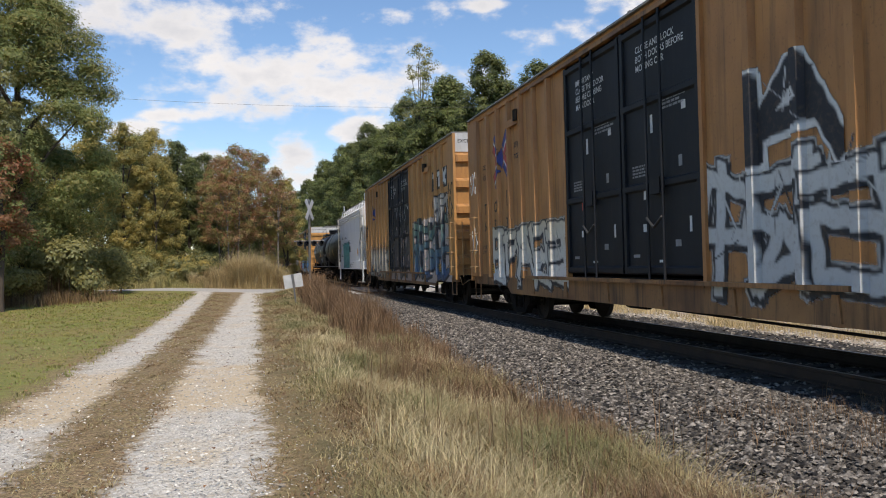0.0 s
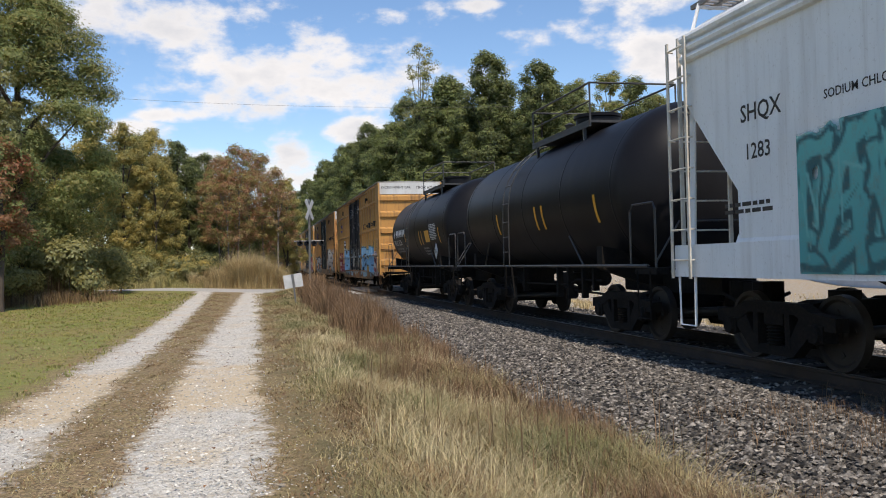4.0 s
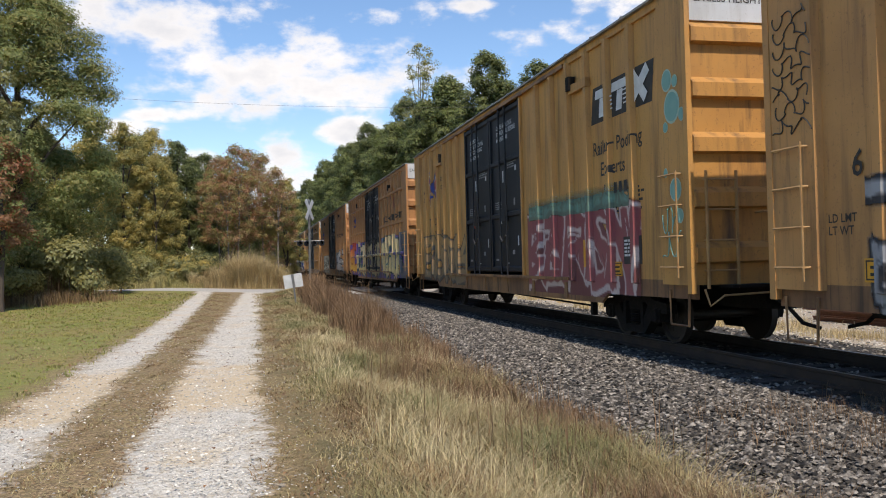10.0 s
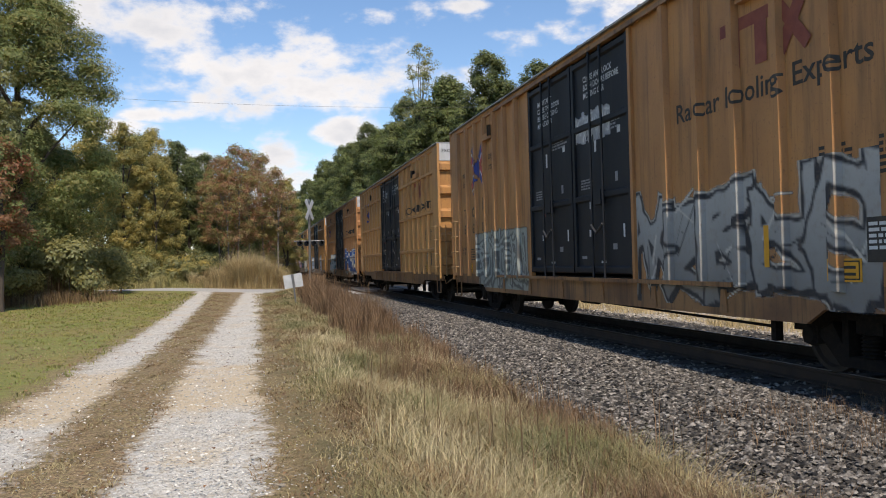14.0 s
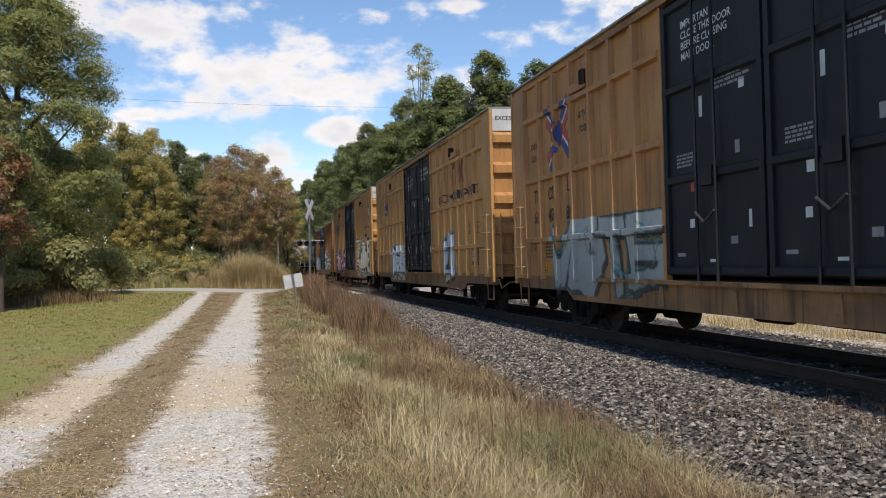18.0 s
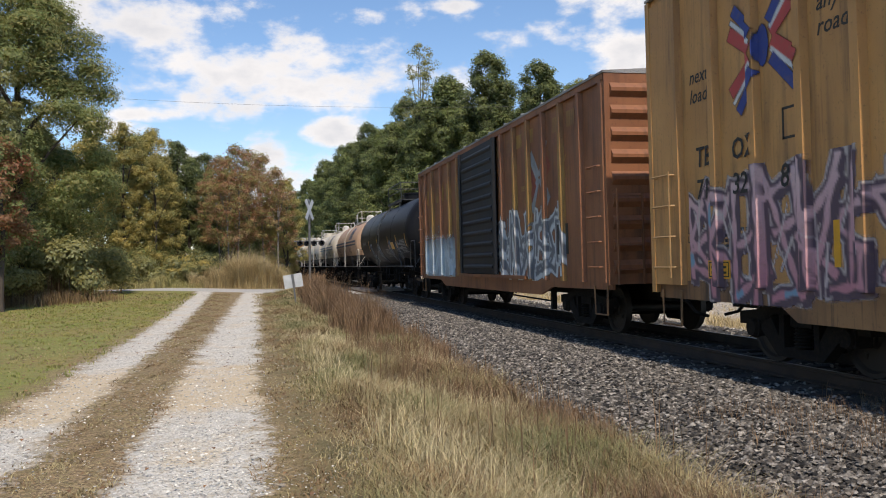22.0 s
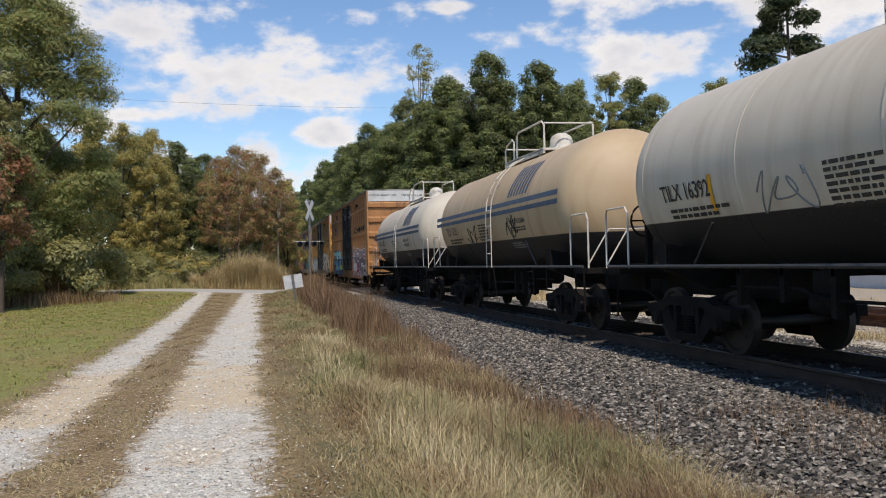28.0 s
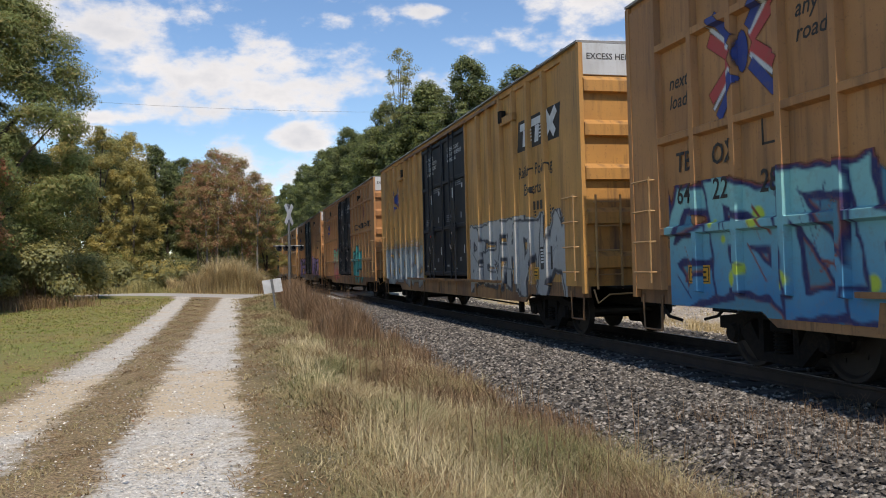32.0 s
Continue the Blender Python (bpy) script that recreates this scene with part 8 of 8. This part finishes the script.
for _t, _x, _y, _a, _s in ((pale_a, 42.2, 94, 50, 1.05), (green_a, 46.5, 96, 90, 1.02), (pale_a, 50.5, 98, 140, 0.98), (green_b, 34.0, 96, 200, 1.02), (pale_a, 56.5, 94, 20, 1.03), (green_a, 40.0, 99, 10, 0.94),
                           (green_b, 53.5, 104, 70, 0.98), (green_a, 60.5, 100, 170, 0.93), (green_b, 66.0, 100, 30, 1.00), (green_a, 72.0, 98, 230, 1.00), (green_b, 45.0, 106, 300, 1.00), (green_b, 80.0, 96, 130, 1.06),
                           (green_b, 37.5, 102, 20, 1.06), (green_b, 49.0, 104, 80, 1.00), (green_b, 58.0, 104, 200, 0.98), (green_a, 34.5, 86, 110, 0.88), (green_b, 76.0, 104, 10, 1.06), (green_a, 86.0, 100, 50, 1.06)):
    again(_t, _x, _y, _a, _s)
pine("great pine with layered dark boughs beyond the railway", 26.0, 5.3, (45.5, 64.0, -0.3), 26, 70000, 0.30, 0.13)
# far end of the cutting: woods close the view behind the bend
for _x, _y, _a, _s in ((-4, 110, 0, 0.52), (-9, 105, 50, 0.6), (-1, 130, 120, 0.5), (1.5, 165, 200, 0.55), (-6, 150, 10, 0.7), (2.3, 200, 90, 0.55), (1.0, 250, 40, 0.7), (2.5, 300, 140, 0.8), (7, 430, 200, 1.15), (-5, 400, 0, 1.2),
                       (12, 440, 30, 1.2), (0, 380, 80, 1.0), (3.0, 350, 20, 0.9), (18, 445, 70, 1.2)):
    again(green_a, _x, _y, _a, _s, "dark trees beyond the crossing")


def thicket(name, label, places, leaf, size, seed, count, category="bush", second=None):
    """A low bush: a spray of leaves over short stems. places: (x, y, radius, height)."""
    r = np.random.default_rng(seed)
    t = thing(name, label, category, "bushes past the crossing road", (places[0][0], places[0][1], gz(places[0][0], places[0][1])))
    cen, rad = [], []
    for x, y, q, h in places:
        for i in range(9):
            a, d = r.uniform(0, 6.28), q * math.sqrt(r.uniform(0, 1))
            c = (x - places[0][0] + d * math.cos(a), y - places[0][1] + d * math.sin(a), h * r.uniform(0.25, 0.85))
            cen.append(c)
            rad.append(h * r.uniform(0.2, 0.4))
            if i % 3 == 0:
                part("stem", Shape().tube([(c[0] * 0.9, c[1] * 0.9, 0.0), c], 0.015, 4, [0.02, 0.008]).mesh("stem", M["bark"]), t)
    part("foliage", leaf_mesh("foliage", np.array(cen), np.array(rad), count, size, r, LEAF[leaf]), t)
    if second:
        part("foliage", leaf_mesh("foliage", np.array(cen) + np.array((0, 0, 0.2)), np.array(rad), count // 2, size, r, LEAF[second]), t)
    return t


for _i, (_x, _y, _q, _h, _l, _s) in enumerate(((-13.5, 58.5, 1.8, 1.9, "olive", "yellow"), (-10.6, 58.2, 1.8, 1.7, "green", "olive"), (-8.2, 57.8, 1.6, 1.7, "olive", "pale"), (-6.0, 57.2, 1.5, 1.8, "pale", "olive"),
                                               (-4.3, 56.8, 1.5, 1.8, "pale", "yellow"), (-12.0, 61.0, 2.4, 2.8, "green", "yellow"), (-7.5, 61.5, 2.2, 2.8, "olive", "green"), (-13.8, 45.0, 1.3, 1.4, "olive", "rust"),
                                               (-12.4, 47.5, 1.2, 1.6, "yellow", "olive"), (-16.5, 42.0, 1.6, 2.0, "rust", "olive"), (-3.0, 59.5, 1.6, 2.4, "olive", "dark"), (-11.2, 50.0, 1.3, 1.5, "yellow", "olive"), (-10.6, 44.5, 1.5, 1.8, "olive", "pale"), (-12.2, 41.0, 1.6, 1.8, "rust", "olive"), (-9.8, 47.0, 1.2, 1.7, "olive", "yellow"), (-14.0, 38.0, 1.6, 2.0, "rust", "pale"), (-8.8, 42.5, 1.2, 1.7, "pale", "olive"), (-11.6, 36.2, 1.3, 1.5, "olive", "pale"), (-13.4, 33.0, 1.3, 1.7, "olive", "red"), (-10.0, 38.5, 1.1, 1.3, "yellow", "olive"), (-9.4, 40.5, 0.8, 1.5, "pale", "olive"), (-8.6, 41.5, 0.8, 1.6, "olive", "pale"), (-7.8, 43.0, 0.7, 1.2, "pale", "rust"), (-9.7, 36.4, 1.2, 2.3, "olive", "pale"), (-7.6, 39.5, 1.1, 2.5, "pale", "olive"), (-11.2, 35.2, 1.3, 2.1, "olive", "rust"), (-7.0, 44.5, 1.1, 2.3, "olive", "yellow"), (-12.6, 34.4, 1.2, 1.8, "rust", "olive"), (-8.9, 45.6, 1.3, 2.6, "yellow", "olive"))):
    thicket("bush", "low overgrown bush past the road, in autumn tones", [(_x, _y, _q, _h)], _l, 0.08, 40 + _i, 3400, "bush", _s)
rx, ry = clump(2100, -3.6, 2.1, 54.2, 58.0, 1.0, 14, 0.14)
rh = (1.0 + 1.55 * np.exp(-((rx + 0.1) / 1.7) ** 2)) * rng.uniform(0.25, 1.12, len(rx)) * (0.85 + 0.2 * np.sin(rx * 4.3 + ry) + 0.15 * np.sin(rx * 9.1 + ry * 2.0))
blades("tall_reeds", rx, ry, rh, np.full(len(rx), 0.024), rng, M["reed"], "tall stand of tan reeds past the crossing road", "reeds", 0.75)
zx, zy = clump(1500, -16.0, -3.0, 53.8, 58.0, 1.0, 12, 0.16)
blades("tall_grass", zx, zy, rng.uniform(0.2, 1.0, len(zx)) * (0.8 + 0.3 * np.sin(zx * 2.1)), np.full(len(zx), 0.026), rng, M["rank"], "rank olive grass along the far side of the road", bend=0.8)
ux, uy = clump(500, 1.6, 4.6, 53.8, 62.0, 1.0, 10, 0.12)
blades("brown_weeds", ux, uy, rng.uniform(0.3, 0.9, len(ux)), np.full(len(ux), 0.035), rng, M["brown_weed"], "brown weeds along the line past the crossing", "weeds", 0.4)


ox, oy = spread(5200, -14.0, 0.8, 5.0, 44.0, 1.3)
keep = (ox < -2.8) | (rng.uniform(0, 1, len(ox)) < 0.25)
ox, oy = ox[keep], oy[keep]
M["fallen"] = surface("fallen_leaf", (0.26, 0.13, 0.05), (0.16, 0.08, 0.035), 5.0, 0.8, island=0.4, bump=0)
_a, _r = rng.uniform(0, 6.28, len(ox)), rng.uniform(0.012, 0.032, len(ox)) * (1 + oy / 30)
_z = ground_z(ox, oy) + 0.02
_v = np.stack([np.stack([ox + _r * np.cos(_a + k * 1.57) * (1 if k % 2 else 0.6), oy + _r * np.sin(_a + k * 1.57) * (1 if k % 2 else 0.6), _z + (0.02 if k % 2 else 0.035)], -1) for k in range(4)], 1)
thing("fallen_leaves", "brown fallen leaves scattered on the lawn", "leaves", mesh=mesh_np("fallen_leaves", _v, np.array([[0, 1, 2, 3]]) + 4 * np.arange(len(ox))[:, None], M["fallen"]), kind="stuff")


# ---- crossing signal, signs and small things ----
M["galv"] = surface("galvanised_post", (0.20, 0.195, 0.185), (0.14, 0.135, 0.13), 5.0, 0.5, 0.4)
M["sign_white"] = surface("white_sign_sheet", (0.58, 0.58, 0.57), (0.48, 0.48, 0.46), 4.0, 0.5)
M["lens_red"] = surface("dark_red_lens", (0.03, 0.006, 0.006), (0.02, 0.005, 0.005), 4.0, 0.2)
M["lamp_black"] = surface("black_signal_hood", (0.02, 0.02, 0.02), (0.03, 0.03, 0.03), 4.0, 0.6)
sig = thing("crossing_signal", "galvanised crossbuck mast with unlit flashing lamps", "railway signal", at=(2.85, 42.8, -0.1))
part("mast", Shape().tube([(0, 0, 0), (0.05, 0, 4.7)], 0.065, 10).mesh("mast", M["galv"], True), sig)
part("mast_base", Shape().box(-0.2, 0.2, -0.2, 0.2, 0, 0.25).box(-0.13, 0.13, -0.13, 0.13, 0.25, 0.5).mesh("mast_base", M["galv"]), sig)
for _a in (52, -52):
    part("crossbuck_blade", Shape().box(-0.60, 0.60, -0.012, 0.012, -0.115, 0.115).mesh("crossbuck_blade", M["sign_white"]), sig, (0.05, -0.09 if _a > 0 else -0.115, 4.28), "white crossbuck blade", (0, _a, 58))
part("lamp_arm", Shape().tube([(-0.75, 0, 2.72), (0.75, 0, 2.72)], 0.035, 8).mesh("lamp_arm", M["galv"]), sig)
for _x in (-0.45, -0.12, 0.25, 0.62):
    part("signal_lamp", Shape().lathe([(-0.10, 0.105), (-0.24, 0.115), (-0.24, 0.10), (-0.02, 0.095), (0.06, 0.07), (0.08, 0.0)], 1, 16, (_x, 0, 2.62)).mesh("signal_lamp", M["lamp_black"], True), sig, (0, 0, 0), "black hooded lamp")
    part("lamp_shield", Shape().lathe([(-0.02, 0.155), (0.0, 0.155), (0.0, 0.08)], 1, 20, (_x, 0, 2.62)).mesh("lamp_shield", M["lamp_black"]), sig)
    part("lamp_lens", Shape().lathe([(-0.09, 0.09), (-0.11, 0.0)], 1, 16, (_x, 0, 2.62)).mesh("lamp_lens", M["lens_red"]), sig)
part("bell", Shape().lathe([(4.70, 0.0), (4.70, 0.12), (4.78, 0.10), (4.84, 0.0)], 2, 14).mesh("bell", M["galv"], True), sig)
sign = thing("road_sign", "back of a small white rectangular sign on a leaning post", "sign", at=(1.72, 34.2, -0.3))
part("post", Shape().prism([(-0.035, -0.02), (0.035, -0.02), (0.035, 0.02), (-0.035, 0.02)], 2, 0.0, 1.35).mesh("post", M["galv"]), sign, (0, 0, 0), "", (0, -5, 0))
part("sign_plate", Shape().box(-0.37, 0.37, 0.03, 0.04, -0.27, 0.27).mesh("sign_plate", M["sign_white"]), sign, (-0.10, 0, 1.10), "white sheet-metal plate", (0, -8, 0))
part("sign_brace", Shape().box(-0.05, 0.05, -0.03, 0.03, -0.27, 0.27).mesh("sign_brace", M["galv"]), sign, (-0.10, 0, 1.10), "", (0, -8, 0))
box = thing("mailbox", "white roadside mailbox on a post, half hidden in weeds", "mailbox", at=(-8.0, 46.0, gz(-8.0, 46.0)))
part("box_body", Shape().prism([(-0.17, 0), (0.17, 0), (0.17, 0.2), (0.12, 0.32), (0, 0.37), (-0.12, 0.32), (-0.17, 0.2)], 1, -0.35, 0.35).mesh("box_body", M["sign_white"]), box, (0, 0, 1.0), "", (0, 0, 70))
part("box_door", Shape().prism([(-0.16, 0), (0.16, 0), (0.16, 0.2), (0.12, 0.31), (0, 0.36), (-0.12, 0.31), (-0.16, 0.2)], 1, -0.37, -0.35).mesh("box_door", M["lamp_black"]), box, (0, 0, 1.0), "dark open mouth", (0, 0, 70))
part("box_post", Shape().box(-0.05, 0.05, -0.05, 0.05, 0, 1.0).mesh("box_post", M["bark"]), box)
wire = thing("overhead_cable", "thin black overhead cable across the sky", "cable", at=(0, 0, 0), mesh=Shape().tube([(-40 + 2.0 * k, 70 + 0.2 * k, 16.9 - 0.0 * k - 1.6 * math.sin(math.pi * k / 40)) for k in range(41)], 0.009, 4).mesh("overhead_cable", M["galv"]))
# beyond the railway: stacked rails, a low white wall and scrap
M["wall_white"] = surface("pale_siding", (0.66, 0.66, 0.64), (0.56, 0.56, 0.55), 1.5, 0.7)
M["rusty"] = surface("rusty_steel", (0.18, 0.08, 0.045), (0.11, 0.055, 0.035), 4.0, 0.85, bump=0.5)
pile = thing("rail_stack", "stack of rusty old rails lying beyond the railway", "rail stack", at=(15.5, 15.5, gz(15.5, 15.5)))
for _i in range(9):
    part("rail", Shape().box(-0.06, 0.06, -5.5, 5.5, 0, 0.03).box(-0.012, 0.012, -5.5, 5.5, 0.03, 0.13).box(-0.035, 0.035, -5.5, 5.5, 0.13, 0.17).mesh("rail", M["rusty"]), pile, (0.22 * (_i % 3) + 0.1 * (_i // 3), rng.uniform(-0.5, 0.5), 0.18 * (_i // 3)), "", (0, 0, rng.uniform(-3, 3)))
shed = thing("low_building", "long low white-walled building beyond the railway", "building", at=(33.0, 33.0, -0.45))
part("wall", Shape().box(-3, 3, -16, 16, 0, 1.9).mesh("wall", M["wall_white"]), shed)
part("roof", Shape().prism([(-3.3, 1.9), (3.3, 1.9), (0, 2.4)], 1, -16.4, 16.4).mesh("roof", M["roof_metal"]), shed)


# ---- clouds: a far sheet of sky that drifts slowly ----
def cloud_material():
    m, n, l, p = nodes_of("drifting_clouds")
    n.remove(p)
    tc = n.new("ShaderNodeTexCoord")
    sep = n.new("ShaderNodeSeparateXYZ")
    l.new(tc.outputs["Object"], sep.inputs[0])
    az = math_node(n, l, "MULTIPLY", math_node(n, l, "ARCTAN2", sep.outputs["X"], sep.outputs["Y"]), 57.2958)
    flat = math_node(n, l, "SQRT", math_node(n, l, "ADD", math_node(n, l, "MULTIPLY", sep.outputs["X"], sep.outputs["X"]), math_node(n, l, "MULTIPLY", sep.outputs["Y"], sep.outputs["Y"])))
    el = math_node(n, l, "MULTIPLY", math_node(n, l, "ARCTAN2", sep.outputs["Z"], flat), 57.2958)
    co = n.new("ShaderNodeCombineXYZ")
    l.new(az, co.inputs[0])
    l.new(math_node(n, l, "MULTIPLY", el, 1.7), co.inputs[1])

    def tex(scale, detail, rough):
        t = n.new("ShaderNodeTexNoise")
        t.inputs["Scale"].default_value, t.inputs["Detail"].default_value, t.inputs["Roughness"].default_value = scale, detail, rough
        l.new(co.outputs[0], t.inputs["Vector"])
        return t.outputs["Fac"]
    puff, wisp = tex(0.22, 9, 0.58), tex(0.10, 5, 0.5)
    # banks of cloud: azimuth, elevation, half width, half height, weight
    banks = ((1.5, 12.3, 9.5, 2.6, 1.0), (-6.5, 15.5, 7.0, 1.9, 0.9), (6.2, 9.0, 2.6, 1.05, 1.05), (2.0, 5.5, 2.6, 3.6, 0.95), (-4.0, 6.4, 1.8, 1.4, 0.9), (-5.0, 9.9, 3.0, 0.45, 0.6), (-8.5, 9.0, 2.5, 0.5, 0.6),
             (27.5, 17.6, 7.5, 2.0, 1.0), (27.6, 13.0, 4.2, 2.0, 1.05), (37.0, 15.5, 5.5, 4.0, 1.05), (14.5, 17.0, 1.9, 0.5, 0.7), (7.8, 16.3, 1.9, 0.6, 0.7), (10, 18.6, 2.4, 0.6, 0.7), (33.5, 8.0, 6.0, 2.5, 0.7),
             (48, 11, 10, 6, 0.9), (-30, 14, 12, 4, 0.9), (16, 6, 12, 2.0, 0.6))
    dens = None
    for a, e, wa, we, k in banks:
        da = math_node(n, l, "DIVIDE", math_node(n, l, "SUBTRACT", az, a), wa)
        de = math_node(n, l, "DIVIDE", math_node(n, l, "SUBTRACT", el, e), we)
        q = math_node(n, l, "SUBTRACT", 1.0, math_node(n, l, "ADD", math_node(n, l, "MULTIPLY", da, da), math_node(n, l, "MULTIPLY", de, de)))
        q = math_node(n, l, "MULTIPLY", math_node(n, l, "MAXIMUM", q, -0.6), k)
        dens = q if dens is None else math_node(n, l, "MAXIMUM", dens, q)
    d = math_node(n, l, "ADD", math_node(n, l, "MULTIPLY", dens, 0.55), math_node(n, l, "MULTIPLY", math_node(n, l, "SUBTRACT", puff, 0.5), 3.0))
    alpha = ramp(n, l, d, -0.14, 0.52)
    sm = n.new("ShaderNodeMapRange")
    sm.interpolation_type = "SMOOTHSTEP"
    l.new(alpha, sm.inputs["Value"])
    alpha = math_node(n, l, "MULTIPLY", sm.outputs["Result"], 0.97)
    shade = ramp(n, l, math_node(n, l, "ADD", d, math_node(n, l, "MULTIPLY", math_node(n, l, "SUBTRACT", wisp, 0.5), 2.0)), 0.2, 1.1)
    col = mixc(n, l, shade, (0.98, 0.99, 1.0), (0.70, 0.74, 0.80))
    em = n.new("ShaderNodeEmission")
    em.inputs["Strength"].default_value = 0.90
    l.new(col, em.inputs["Color"])
    tr = n.new("ShaderNodeBsdfTransparent")
    ms = n.new("ShaderNodeMixShader")
    l.new(alpha, ms.inputs[0])
    l.new(tr.outputs[0], ms.inputs[1])
    l.new(em.outputs[0], ms.inputs[2])
    l.new(ms.outputs[0], n["Material Output"].inputs["Surface"])
    return m


sheet = Shape()
AZ, EL, FARR = [radians(-60 + 5 * k) for k in range(31)], [radians(0.5 + 3.5 * k) for k in range(11)], 1800.0
sheet.add([(FARR * math.sin(a) * math.cos(e), FARR * math.cos(a) * math.cos(e), FARR * math.sin(e)) for a in AZ for e in EL],
          [(i * 11 + j, (i + 1) * 11 + j, (i + 1) * 11 + j + 1, i * 11 + j + 1) for i in range(30) for j in range(10)])
clouds = thing("clouds", "white fair-weather clouds drifting in a blue sky", "sky", mesh=sheet.mesh("clouds", cloud_material(), True), kind="structure")


# ---- movement ----
def motions():
    """The train runs towards the camera, its wheels roll, and the clouds drift."""
    for car, y in TRAIN:
        walk(car, [(t, pose(TRACK_X, y - gone(t), 0)) for t in np.arange(0, SECONDS + 0.1, 1.0)])
    wheels = [o for o in scene.objects if o.name.split(".")[0] == "wheelset"]
    first = wheels[0]
    walk(first, [(k / FPS, pose(0, 0, 0, math.degrees(gone(k / FPS) / WHEEL_R))) for k in range(int(SECONDS * FPS) + 1)])
    for w in wheels[1:]:
        w.rotation_mode = "QUATERNION"
        keys = w.animation_data_create()
        keys.action = first.animation_data.action
        keys.action_slot = first.animation_data.action_slot
    walk(clouds, [(t, pose(0, 0, 0, 0, 0, -1.35 + 2.7 * t / SECONDS)) for t in (0.0, 8.0, 16.0, 24.0, 32.0)])


motions()
